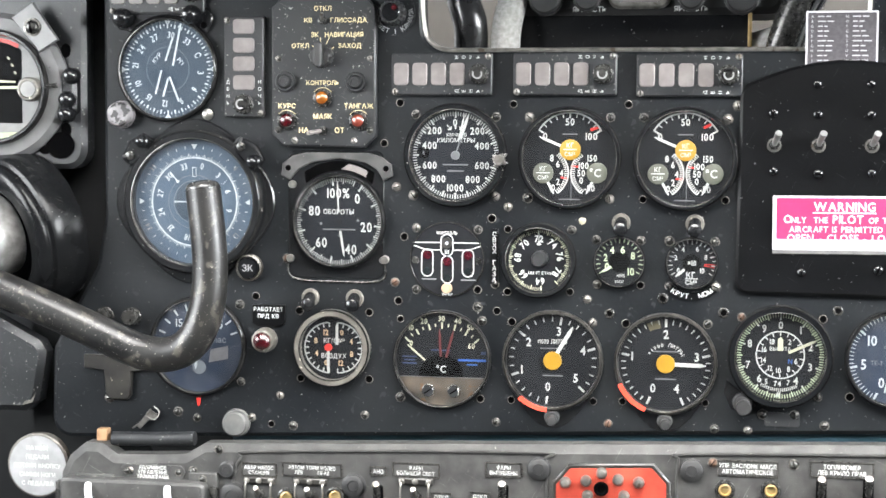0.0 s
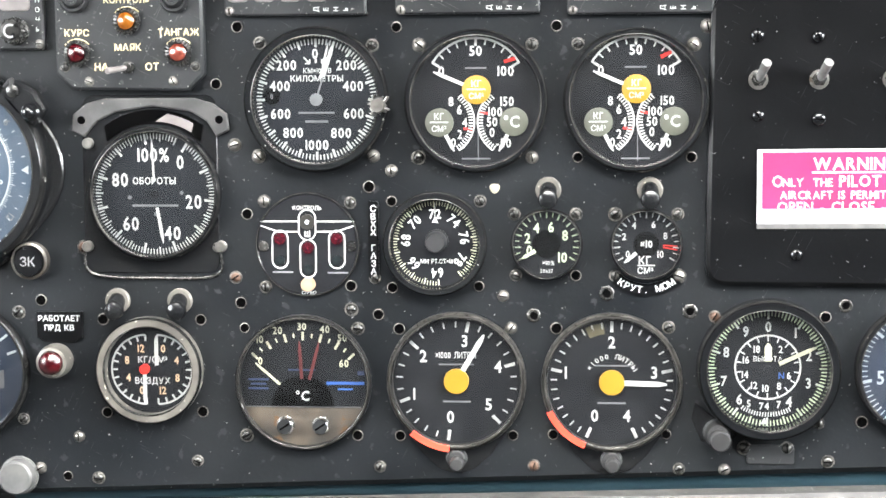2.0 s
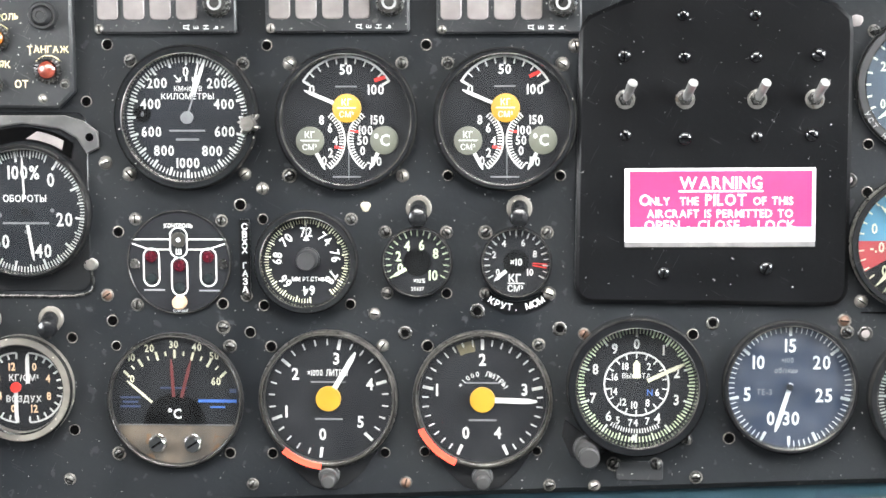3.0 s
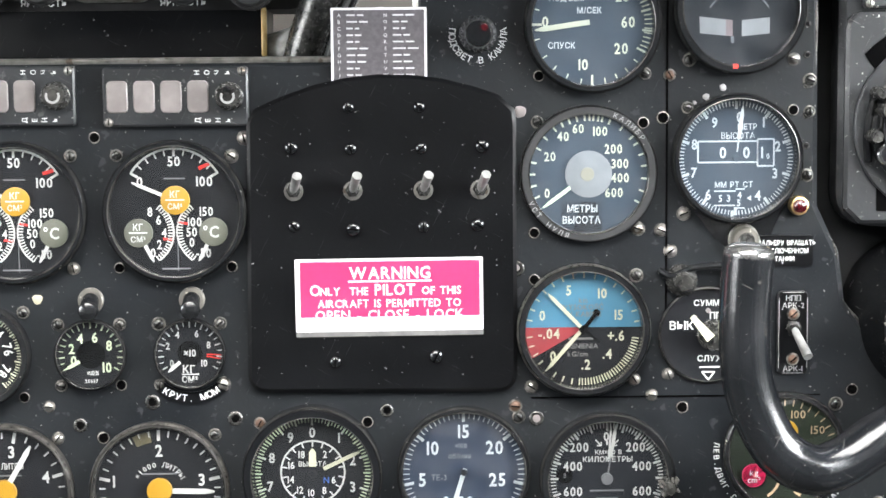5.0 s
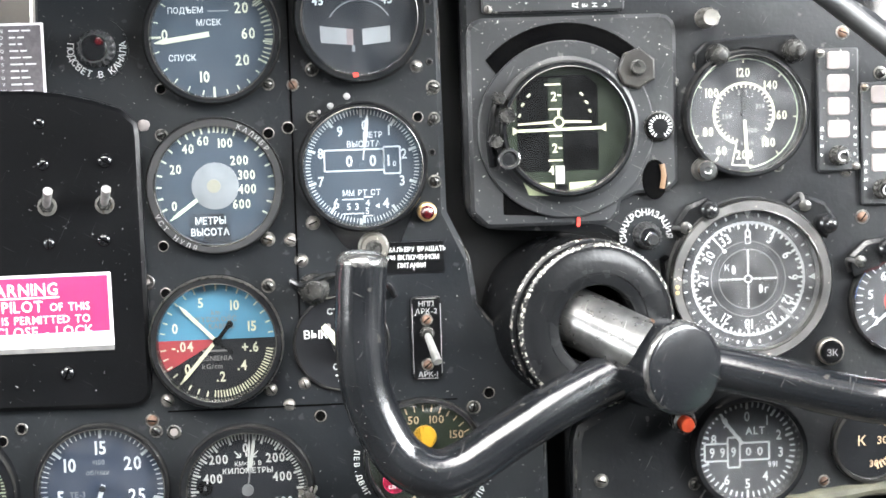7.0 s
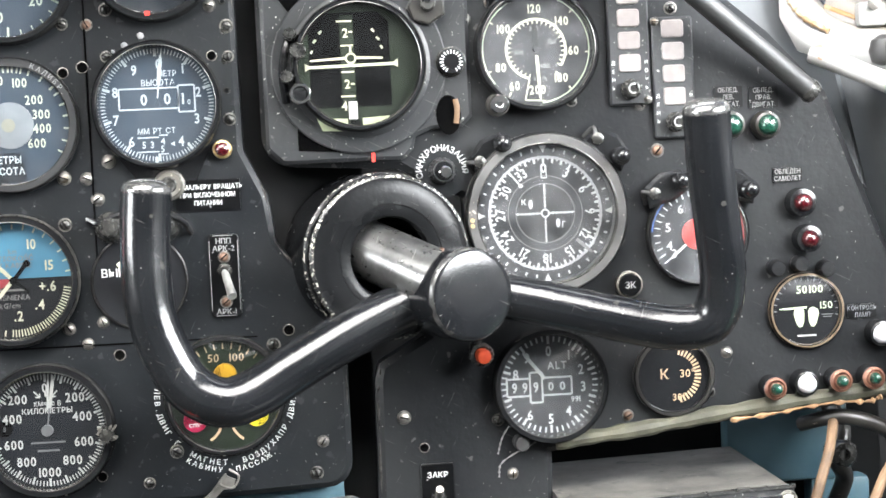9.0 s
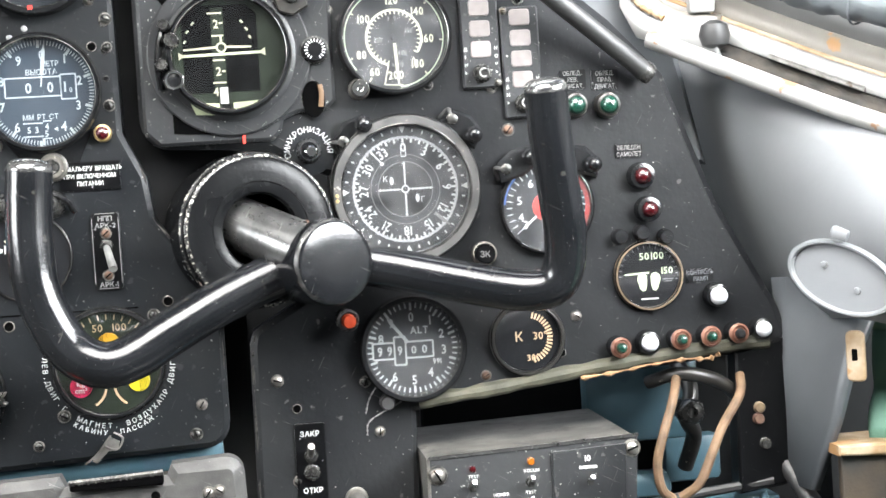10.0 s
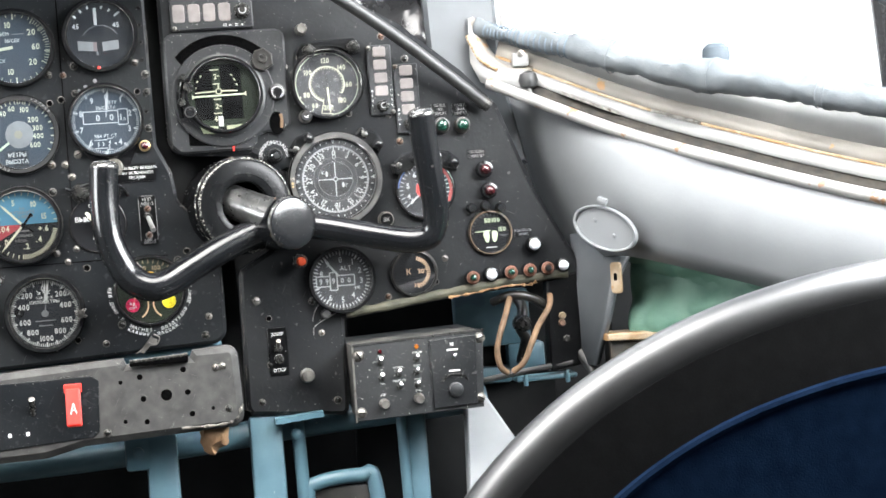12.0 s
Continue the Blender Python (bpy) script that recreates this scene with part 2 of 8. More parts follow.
    "brass": material("tarnished_brass", (.42, .3, .13), (.55, .42, .22), .4, .8, scale=120, bump=.05),
    "rust": material("rusty_steel", (.060, .032, .020), (.105, .060, .040), .55, .3, scale=120, bump=.1),
    # near-black stands in for shade in holes and slots; also black parts
    "slot": material("near_black_flat", (.0012, .0012, .0014), (.002, .002, .002), .9, scale=50, bump=0, spec=.0),
    "rubber": material("black_rubber", (.009, .009, .0095), (.018, .018, .018), .5, scale=80, bump=.1),
    "grey_plastic": material("grey_plastic", (.06, .06, .06), (.1, .1, .095), .5, scale=80, bump=.1),
    "lamp_white": material("milky_lamp_window", (.115, .103, .100), (.155, .140, .136), .35, scale=90, bump=.02),
    "dial_silver": material("silvery_grey_ink", (.30, .305, .305), (.37, .375, .375), .6, scale=90, bump=0),
    "placard_grey": material("scuffed_grey_placard", (.17, .172, .178), (.24, .242, .247), .45, scale=60, bump=.1, specks=(.06, .06, .06), speck_at=.70, speck_scale=160),
    "pale_disc": material("pale_grey_disc", (.11, .11, .108), (.15, .148, .143), .5, scale=90, bump=.02),
    "lens_red": material("red_lens", (.020, .001, .002), (.046, .002, .004), .12, scale=200, bump=.2, coat=.8),
    "lens_wine": material("wine_red_lens", (.026, .002, .005), (.040, .003, .007), .25, scale=200, bump=.1),
    "lens_pink": material("faded_red_lens", (.11, .022, .014), (.17, .040, .026), .15, scale=200, bump=.2, coat=.8),
    "lens_amber": material("amber_lens", (.15, .046, .005), (.21, .070, .008), .12, scale=200, bump=.2, coat=.8),
    "lens_orange": material("orange_red_button", (.17, .020, .008), (.24, .035, .014), .22, scale=200, bump=.1, coat=.4),
    "lens_green": material("green_lens", (.003, .022, .014), (.006, .038, .024), .12, scale=200, bump=.2, coat=.8),
    "lens_white": material("white_lens", (.50, .51, .54), (.60, .61, .64), .2, scale=200, bump=.05, coat=.6),
    "copper": material("copper_ring", (.12, .052, .034), (.18, .085, .056), .42, .3, scale=120, bump=.1),
    "wall": material("pale_grey_wall_paint", (.112, .118, .124), (.138, .144, .150), .40, scale=9, bump=.16, spec=.5,
                     specks=(.22, .22, .22), speck_at=.79, speck_scale=90),
    # darker copy of the wall grey; the shade on posts is in its colour
    "post_shade_grey": material("shade_grey_post_paint", (.036, .040, .044), (.054, .059, .064), .45, scale=12, bump=.06),
    "rail": material("chipped_white_rail_paint", (.165, .164, .160), (.23, .228, .222), .45, scale=20, bump=.1,
                     wear=(.17, .095, .05), wear_at=.63, wear_scale=60, specks=(.15, .09, .05), speck_at=.74, speck_scale=160),
    "cream_band": material("stained_cream_paint", (.115, .105, .09), (.165, .152, .135), .5, scale=15, bump=.08,
                           wear=(.22, .12, .045), wear_at=.68, wear_scale=34),
    "kick_white": material("scuffed_white_paint", (.24, .25, .26), (.33, .34, .35), .45, scale=12, bump=.08, specks=(.12, .11, .10), speck_at=.76, speck_scale=120),
    "sill_white": material("white_sill_paint", (.150, .151, .149), (.205, .205, .201), .5, scale=16, bump=.06, specks=(.22, .17, .12), speck_at=.76, speck_scale=130),
    "rust_line": material("ochre_rust_line", (.15, .09, .035), (.26, .21, .15), .6, scale=60, bump=.2, wear=(.19, .105, .04), wear_at=.55, wear_scale=30),
    "groove": material("grimy_groove", (.006, .005, .004), (.026, .021, .015), .8, scale=70, bump=.4),
    "olive_edge": material("olive_rubber_edging", (.030, .030, .019), (.066, .063, .042), .7, scale=60, bump=.3,
                           wear=(.16, .11, .055), wear_at=.68, wear_scale=50),
    "pad": material("dark_pad_cloth", (.022, .032, .042), (.04, .054, .066), .7, scale=60, bump=.3),
    "curtain": material("grey_blue_curtain", (.066, .076, .083), (.105, .117, .126), .75, scale=25, bump=.3),
    "curtain_dark": material("blue_curtain_ribs", (.048, .070, .092), (.09, .115, .138), .75, scale=60, bump=.3),
    "green_cloth": material("green_insulation_cloth", (.046, .112, .080), (.080, .165, .124), .6, scale=22, bump=.5),
    "blue_paint": material("steel_blue_paint", (.044, .093, .117), (.070, .130, .160), .4, scale=20, bump=.1,
                           wear=(.05, .09, .12), wear_at=.62, wear_scale=14, specks=(.2, .24, .25), speck_at=.76, speck_scale=120),
    "leather": material("black_leather", (.006, .006, .0065), (.010, .010, .011), .8, scale=60, bump=.03, coat=.9, coat_rough=.24, spec=.1),
    "rim_leather": material("shiny_worn_leather", (.008, .008, .0085), (.013, .013, .0135), .45, scale=60, bump=.06, coat=.9, coat_rough=.34, spec=.6),
    # blacker, duller copy of the rim leather, standing in for its unlit face
    "roll_shade_black": material("shade_black_leather", (.0035, .0035, .0038), (.0065, .0065, .007), .75, scale=60, bump=.12, spec=.10),
    "navy_cloth": material("navy_seat_cloth", (.0045, .010, .024), (.007, .015, .034), 1.0, scale=60, bump=.3, spec=.0),
    "tan_cable": material("tan_wire_sleeve", (.19, .105, .05), (.30, .18, .095), .7, scale=70, bump=.3),
    "bronze": material("bronze_knob", (.30, .19, .115), (.38, .26, .17), .45, .3, scale=100, bump=.05),
    "card_grey": material("grey_card_print", (.036, .032, .037), (.055, .050, .055), .5, scale=400, bump=.01),
    "nose_brown": material("brown_grey_frame_paint", (.030, .027, .023), (.052, .047, .040), .6, scale=14, bump=.1),
    "nose_green": material("pale_green_frame_paint", (.13, .14, .105), (.19, .195, .16), .6, scale=14, bump=.1),
    "braid": material("white_braided_sleeve", (.22, .215, .205), (.34, .335, .32), .8, scale=260, bump=.6),
    "wood": material("stained_wood", (.006, .0045, .0025), (.024, .015, .007), .6, scale=40, bump=.3),
    "magenta": material("magenta_enamel", (.42, .008, .06), (.5, .015, .08), .4, scale=70, bump=.02),
    "lemon": material("lemon_enamel", (.62, .50, .02), (.68, .56, .03), .4, scale=70, bump=.02),
    "floor": material("dark_floor_mat", (.02, .02, .02), (.035, .035, .033), .8, scale=30, bump=.2),
    "limit_red": material("dull_red_enamel", (.055, .006, .006), (.08, .010, .009), .5, scale=70, bump=.02),
    "disc_grey": material("frosted_grey_disc", (.16, .16, .158), (.20, .20, .196), .5, scale=90, bump=.02),
    "maroon": material("red_lamp_board", (.22, .025, .015), (.32, .05, .03), .4, scale=40, bump=.1),
    # near-black tone stands in for shade in hollows; also a dark lens
    "dark_void": material("void_shade_black", (.0055, .0058, .0062), (.013, .0135, .014), .8, scale=12, bump=.1, spec=.15),
    "glass": glass_material("dial_glass"),
    # stronger veil, for dials that catch window glare
    "glass_veiled": glass_material("veiled_dial_glass", (.97, .98, 1), .05, .06, .046),
    "glass_blue": glass_material("bluish_dial_glass", (.86, .93, 1.0), .04, .08, .018),
    "glass_haze": glass_material("hazy_blue_dial_glass", (.88, .94, 1.0), .06, .08, .022),
}


# ---- mesh helpers ----
def part(name, bm, mat, parent, label="", smooth=True):
    me = bpy.data.meshes.new(name)
    if smooth:
        for f in bm.faces:
            f.smooth = True
    bm.to_mesh(me)
    bm.free()
    if smooth:
        me.set_sharp_from_angle(angle=radians(35))
    me.materials.append(M[mat])
    ob = new(name, me)
    ob.parent = parent
    if label:
        tagged(ob, label)
    return ob


def thing(name, m, label, category, group="", kind=""):
    ob = new(name)
    ob.empty_display_size = .02
    ob.matrix_basis = m
    return tagged(ob, label, category, group, kind)


def on_panel(x, z, out=0.0, turn=0.0):
    """A pose on the panel plane: local x to the right, y up, z out of the panel."""
    return Matrix.Translation((x, -out, z)) @ pose(0, 0, 0, 90) @ pose(0, 0, 0, 0, 0, -turn)


def facing(place, normal, up=(0, 0, 1)):
    """A pose whose z axis is the normal and whose y axis is as near to up as it can be."""
    zz = Vector(normal).normalized()
    xx = Vector(up).cross(zz).normalized()
    yy = zz.cross(xx)
    m = Matrix((xx, yy, zz)).transposed().to_4x4()
    m.translation = place
    return m


def lathe(profile, seg=40, bm=None, cx=0.0, cy=0.0):
    bm = bm or bmesh.new()
    rings = []
    for r, z in profile:
        if r < 1e-6:
            rings.append([bm.verts.new((cx, cy, z))])
        else:
            rings.append([bm.verts.new((cx + r * math.cos(2 * math.pi * i / seg), cy + r * math.sin(2 * math.pi * i / seg), z)) for i in range(seg)])
    for a, b in zip(rings, rings[1:]):
        for i in range(seg):
            j = (i + 1) % seg
            if len(a) == 1 and len(b) == 1:
                continue
            if len(a) == 1:
                bm.faces.new((a[0], b[i], b[j]))
            elif len(b) == 1:
                bm.faces.new((a[i], a[j], b[0]))
            else:
                bm.faces.new((a[i], a[j], b[j], b[i]))
    return bm


def plate(points, z0, z1, bm=None, bevel=0.0):
    """A flat outline given thickness, with its front edge chamfered."""
    bm = bm or bmesh.new()
    n = len(points)
    low = [bm.verts.new((x, y, z0)) for x, y in points]
    top = [bm.verts.new((x, y, z1 - bevel)) for x, y in points]
    for i in range(n):
        j = (i + 1) % n
        bm.faces.new((low[i], low[j], top[j], top[i]))
    if bevel:
        area = sum(points[i][0] * points[(i + 1) % n][1] - points[(i + 1) % n][0] * points[i][1] for i in range(n))
        side = 1 if area > 0 else -1

        def inward(i):
            (ax, ay), (bx, by), (cx, cy) = points[i - 1], points[i], points[(i + 1) % n]
            u, v = Vector((bx - ax, by - ay)).normalized(), Vector((cx - bx, cy - by)).normalized()
            w = (Vector((-u.y, u.x)) + Vector((-v.y, v.x))) * side
            w = w.normalized() * bevel * 1.2 if w.length > .1 else w * 0
            return bx + w.x, by + w.y
        cap = [bm.verts.new((*inward(i), z1)) for i in range(n)]
        for i in range(n):
            j = (i + 1) % n
            bm.faces.new((top[i], top[j], cap[j], cap[i]))
        top = cap
    bm.faces.new(top)
    bm.faces.new(list(reversed(low)))
    bmesh.ops.recalc_face_normals(bm, faces=bm.faces[:]) if n > 4 else None
    return bm


def rrect(x0, y0, x1, y1, r, n=5):
    pts = []
    for cx, cy, a in ((x1 - r, y1 - r, 0), (x0 + r, y1 - r, 90), (x0 + r, y0 + r, 180), (x1 - r, y0 + r, 270)):
        pts += [(cx + r * math.cos(radians(a + 90 * k / n)), cy + r * math.sin(radians(a + 90 * k / n))) for k in range(n + 1)]
    return pts


def box(x0, y0, z0, x1, y1, z1, bevel=0.0, bm=None):
    bm = bm or bmesh.new()
    r = bmesh.ops.create_cube(bm, size=1)
    for v in r["verts"]:
        v.co = Vector(((x0 + x1) / 2 + v.co.x * (x1 - x0), (y0 + y1) / 2 + v.co.y * (y1 - y0), (z0 + z1) / 2 + v.co.z * (z1 - z0)))
    if bevel:
        es = list({e for v in r["verts"] for e in v.link_edges})
        bmesh.ops.bevel(bm, geom=es, offset=bevel, segments=2, affect="EDGES", profile=.5)
    return bm


def bar(bm, x0, y0, x1, y1, w, z0, z1=None, w1=None):
    """A thin straight strip between two points; flat ink if z1 is not given."""
    d = Vector((x1 - x0, y1 - y0))
    if d.length < 1e-7:
        return bm
    nrm = Vector((-d.y, d.x)).normalized()
    a, b = nrm * w / 2, nrm * (w1 if w1 is not None else w) / 2
    pts = [(x0 - a.x, y0 - a.y), (x1 - b.x, y1 - b.y), (x1 + b.x, y1 + b.y), (x0 + a.x, y0 + a.y)]
    if z1 is None:
        bm.faces.new([bm.verts.new((x, y, z0)) for x, y in pts])
    else:
        plate(pts, z0, z1, bm)
    return bm


def polar(ang, r, cx=0.0, cy=0.0):
    a = radians(ang)
    return cx + r * math.sin(a), cy + r * math.cos(a)


def ticks(bm, a0, a1, n, r0, r1, w, z, cx=0.0, cy=0.0):
    for i in range(n + 1):
        a = a0 + (a1 - a0) * i / n
        bar(bm, *polar(a, r0, cx, cy), *polar(a, r1, cx, cy), w, z)


def arc(bm, a0, a1, r0, r1, z, cx=0.0, cy=0.0, seg=32, z1=None):
    pts_o = [polar(a0 + (a1 - a0) * i / seg, r1, cx, cy) for i in range(seg + 1)]
    pts_i = [polar(a0 + (a1 - a0) * i / seg, r0, cx, cy) for i in range(seg + 1)]
    for i in range(seg):
        quad = [pts_i[i], pts_i[i + 1], pts_o[i + 1], pts_o[i]]
        if z1 is None:
            bm.faces.new([bm.verts.new((*p, z)) for p in quad])
        else:
            plate(quad, z, z1, bm)


GLYPHS = {}


def glyph(ch, weight=.010):
    """The outline of a letter, filled; weight: how much its strokes are thickened."""
    if (ch, weight) not in GLYPHS:
        cu = bpy.data.curves.new("letter", "FONT")
        cu.body, cu.size, cu.resolution_u, cu.offset = ch, 1.0, 2, weight
        ob = new("letter", cu)
        bpy.context.view_layer.update()
        me = bpy.data.meshes.new_from_object(ob.evaluated_get(bpy.context.evaluated_depsgraph_get()))
        vs = [(v.co.x, v.co.y) for v in me.vertices]
        fs = [tuple(p.vertices) for p in me.polygons]
        bpy.data.objects.remove(ob)
        bpy.data.curves.remove(cu)
        bpy.data.meshes.remove(me)
        lo = min((v[0] for v in vs), default=0)
        hi = max((v[0] for v in vs), default=.28)
        GLYPHS[ch, weight] = ([(v[0] - lo, v[1]) for v in vs], fs, hi - lo)
    return GLYPHS[ch, weight]


def write(bm, s, x, y, size, z, turn=0.0, squeeze=1.0, gap=.11, weight=.010):
    """Letters in flat ink, centred on (x, y). turn: degrees clockwise."""
    size *= 1.38
    width = sum((.32 if c == " " else glyph(c, weight)[2]) + gap for c in s) - gap
    px = -width / 2
    ca, sa = math.cos(radians(-turn)), math.sin(radians(-turn))
    for c in s:
        if c == " ":
            px += .32 + gap
            continue
        vs, fs, w = glyph(c, weight)
        made = []
        for vx, vy in vs:
            lx, ly = (vx + px) * size * squeeze, (vy - .36) * size
            made.append(bm.verts.new((x + lx * ca - ly * sa, y + lx * sa + ly * ca, z)))
        for f in fs:
            bm.faces.new([made[i] for i in f])
        px += w + gap


def write_arc(bm, s, cx, cy, r, mid, step, size, z, inside=False):
    """Letters set round an arc, from left to right."""
    for i, c in enumerate(s):
        a = mid + (i - (len(s) - 1) / 2) * (-step if inside else step)
        if c != " ":
            write(bm, c, *polar(a, r, cx, cy), size, z, turn=a + (180 if inside else 0))


def bars(bm, x, y, w, h, lines, z, turn=0.0):
    """Unreadable small print: a few plain bars."""
    for i in range(lines):
        yy = y + h / 2 - h * (i + .5) / lines
        ww = w * (1 - .22 * (i % 2))
        bar(bm, x - ww / 2, yy, x + ww / 2, yy, h / lines * .45, z)


def smooth_path(points, n=8):
    """Points on a smooth curve through the given ones."""
    p = [Vector(q) for q in points]
    p = [p[0] * 2 - p[1]] + p + [p[-1] * 2 - p[-2]]
    out = []
    for i in range(1, len(p) - 2):
        for k in range(n):
            t = k / n
            a, b, c, d = p[i - 1], p[i], p[i + 1], p[i + 2]
            out.append(.5 * ((2 * b) + (c - a) * t + (2 * a - 5 * b + 4 * c - d) * t * t + (3 * b - a - 3 * c + d) * t ** 3))
    out.append(p[-2])
    return out


def tube(points, radius, seg=16, n=8, bm=None, caps=True):
    """A round bar swept along a smooth curve. radius: a number or a function of 0..1."""
    bm = bm or bmesh.new()
    pts = smooth_path(points, n)
    up = Vector((.13, .31, .94))
    rings = []
    for i, p in enumerate(pts):
        d = (pts[min(i + 1, len(pts) - 1)] - pts[max(i - 1, 0)]).normalized()
        side = d.cross(up).normalized()
        up = side.cross(d)
        r = radius(i / (len(pts) - 1)) if callable(radius) else radius
        rings.append([bm.verts.new(p + side * r * math.cos(2 * math.pi * k / seg) + up * r * math.sin(2 * math.pi * k / seg)) for k in range(seg)])
    for a, b in zip(rings, rings[1:]):
        for k in range(seg):
            bm.faces.new((a[k], a[(k + 1) % seg], b[(k + 1) % seg], b[k]))
    if caps:
        bm.faces.new(rings[0])
        bm.faces.new(list(reversed(rings[-1])))
    bmesh.ops.recalc_face_normals(bm, faces=bm.faces)
    return bm


# ---- instruments ----
class Dial:
    """A round instrument on the panel; lengths in shares of its radius."""

    def __init__(self, name, label, x, z, R, dial="dial", bezel="bezel", glass="glass", lip=.10, out=0.0, turn=0.0, high=.0065, edge="edge_dark"):
        self.R = R
        self.ob = thing(name, on_panel(x, z, out, turn), label, "gauge", "cockpit gauges")
        rd = R * (1 - lip)
        self.rd = rd
        part("bezel", lathe([(R, 0), (R, high * .55), (R * .985, high * .85), (R * .96, high), (rd + R * .015, high), (rd, high * .75), (rd - R * .01, .0012)], 56), bezel, self.ob)
        part("rim_edge", lathe([(R * 1.001, high * .60), (R * .988, high * .89), (R * .974, high * 1.0)], 56), edge, self.ob)
        part("glass_ring", lathe([(rd + R * .020, high * 1.005), (rd + R * .008, high * 1.02), (rd - R * .004, high * .86), (rd - R * .006, high * .74)], 56), "ring_wear", self.ob)
        part("dial", lathe([(rd, .0003), (rd, .0012), (0, .0012)], 48), dial, self.ob)
        if glass:
            g = part("glass", lathe([(0, high * .72), (rd, high * .72)], 48), glass, self.ob)
            g.visible_shadow = False
        self.inks, self.z = {}, .0015

    def ink(self, mat="white"):
        if mat not in self.inks:
            self.inks[mat] = bmesh.new()
        return self.inks[mat]

    def ticks(self, a0, a1, n, r0, r1, w, mat="white", cx=0, cy=0):
        R = self.R
        ticks(self.ink(mat), a0, a1, n, r0 * R, r1 * R, w * R, self.z, cx * R, cy * R)

    def arc(self, a0, a1, r0, r1, mat="white", cx=0, cy=0):
        R = self.R
        arc(self.ink(mat), a0, a1, r0 * R, r1 * R, self.z + (.0002 if mat != "white" else 0), cx * R, cy * R)

    def num(self, s, a, r, size, mat="white", upright=True, cx=0, cy=0, flip=False):
        R = self.R
        write(self.ink(mat), s, *polar(a, r * R, cx * R, cy * R), size * R * 1.25, self.z, 0 if upright else a + (180 if flip else 0))

    def put(self, labels, cap, mat="white", squeeze=.9):
        """Upright lettering of the given cap height at places on the dial."""
        for s, x, y in labels:
            write(self.ink(mat), s, x * self.R, y * self.R, cap * 1.04 * self.R, self.z, 0, squeeze, weight=.024 if cap > .09 else .016)

    def radial(self, s, a, r, cap, mat="white", squeeze=.9):
        write(self.ink(mat), s, *polar(a, r * self.R), cap * 1.10 * self.R, self.z, a, squeeze, weight=.018)

    def text(self, s, x, y, size, mat="white", turn=0, squeeze=1.0):
        write(self.ink(mat), s, x * self.R, y * self.R, size * self.R * 1.22, self.z, turn, squeeze)

    def line(self, x0, y0, x1, y1, w, mat="white"):
        R = self.R
        bar(self.ink(mat), x0 * R, y0 * R, x1 * R, y1 * R, w * R, self.z)

    def window(self, x0, y0, x1, y1, w, mat="white"):
        for a in ((x0, y0, x1, y0), (x1, y0, x1, y1), (x1, y1, x0, y1), (x0, y1, x0, y0)):
            self.line(*a, w, mat)

    def bars(self, x, y, w, h, lines, mat="grey_ink"):
        R = self.R
        bars(self.ink(mat), x * R, y * R, w * R, h * R, lines, self.z)

    def patch(self, pts, mat, z=.0003):
        R = self.R
        bm = self.ink(mat)
        bm.faces.new([bm.verts.new((x * R, y * R, self.z - .0003 + z)) for x, y in pts])

    def needle(self, a, length, w, mat="white", tail=0.0, cx=0, cy=0, tip=.25, z=.0024, name="needle"):
        R = self.R
        bm = bmesh.new()
        x0, y0 = polar(a + 180, tail * R, cx * R, cy * R)
        x1, y1 = polar(a, length * .85 * R, cx * R, cy * R)
        x2, y2 = polar(a, length * R, cx * R, cy * R)
        bar(bm, x0, y0, x1, y1, w * R, z, z + .0005)
        bar(bm, x1, y1, x2, y2, w * R, z, z + .0005, w * R * tip)
        return part(name, bm, mat, self.ob, smooth=False)

    def cap(self, cx, cy, r, mat, z0=.0012, z1=.0034, name="hub_cap", label=""):
        R = self.R
        return part(name, lathe([(r * R, z0), (r * R, z1 - .0003), (r * R * .95, z1), (0, z1)], 28, None, cx * R, cy * R), mat, self.ob, label)

    def done(self):
        for mat, bm in self.inks.items():
            part("dial_print", bm, mat, self.ob, smooth=False)
        return self.ob


def knob_on(parent, x, y, r, h, mat="grey_plastic", z=0.0, name="knob", ribs=0, label=""):
    """A turned knob; ribs: how many grip ridges run up its side, in one skin."""
    seg = max(26, ribs * 4)
    prof = [(1.1, 0, 0), (1.1, .12, 0), (1.0, .18, 1), (.97, .85, 1), (.85, 1, 0), (0, 1, 0)]
    bm = bmesh.new()
    rings = []
    for f, hh, wave in prof:
        if f == 0:
            rings.append([bm.verts.new((x, y, z + h))])
            continue
        ring = []
        for i in range(seg):
            a = 2 * math.pi * i / seg
            rr = r * f * (1 + (.09 if ribs and wave else 0) * math.cos(ribs * a))
            ring.append(bm.verts.new((x + rr * math.cos(a), y + rr * math.sin(a), z + h * hh)))
        rings.append(ring)
    for p, q in zip(rings, rings[1:]):
        for i in range(seg):
            j = (i + 1) % seg
            bm.faces.new((p[i], p[j], q[0]) if len(q) == 1 else (p[i], p[j], q[j], q[i]))
    return part(name, bm, mat, parent, label)


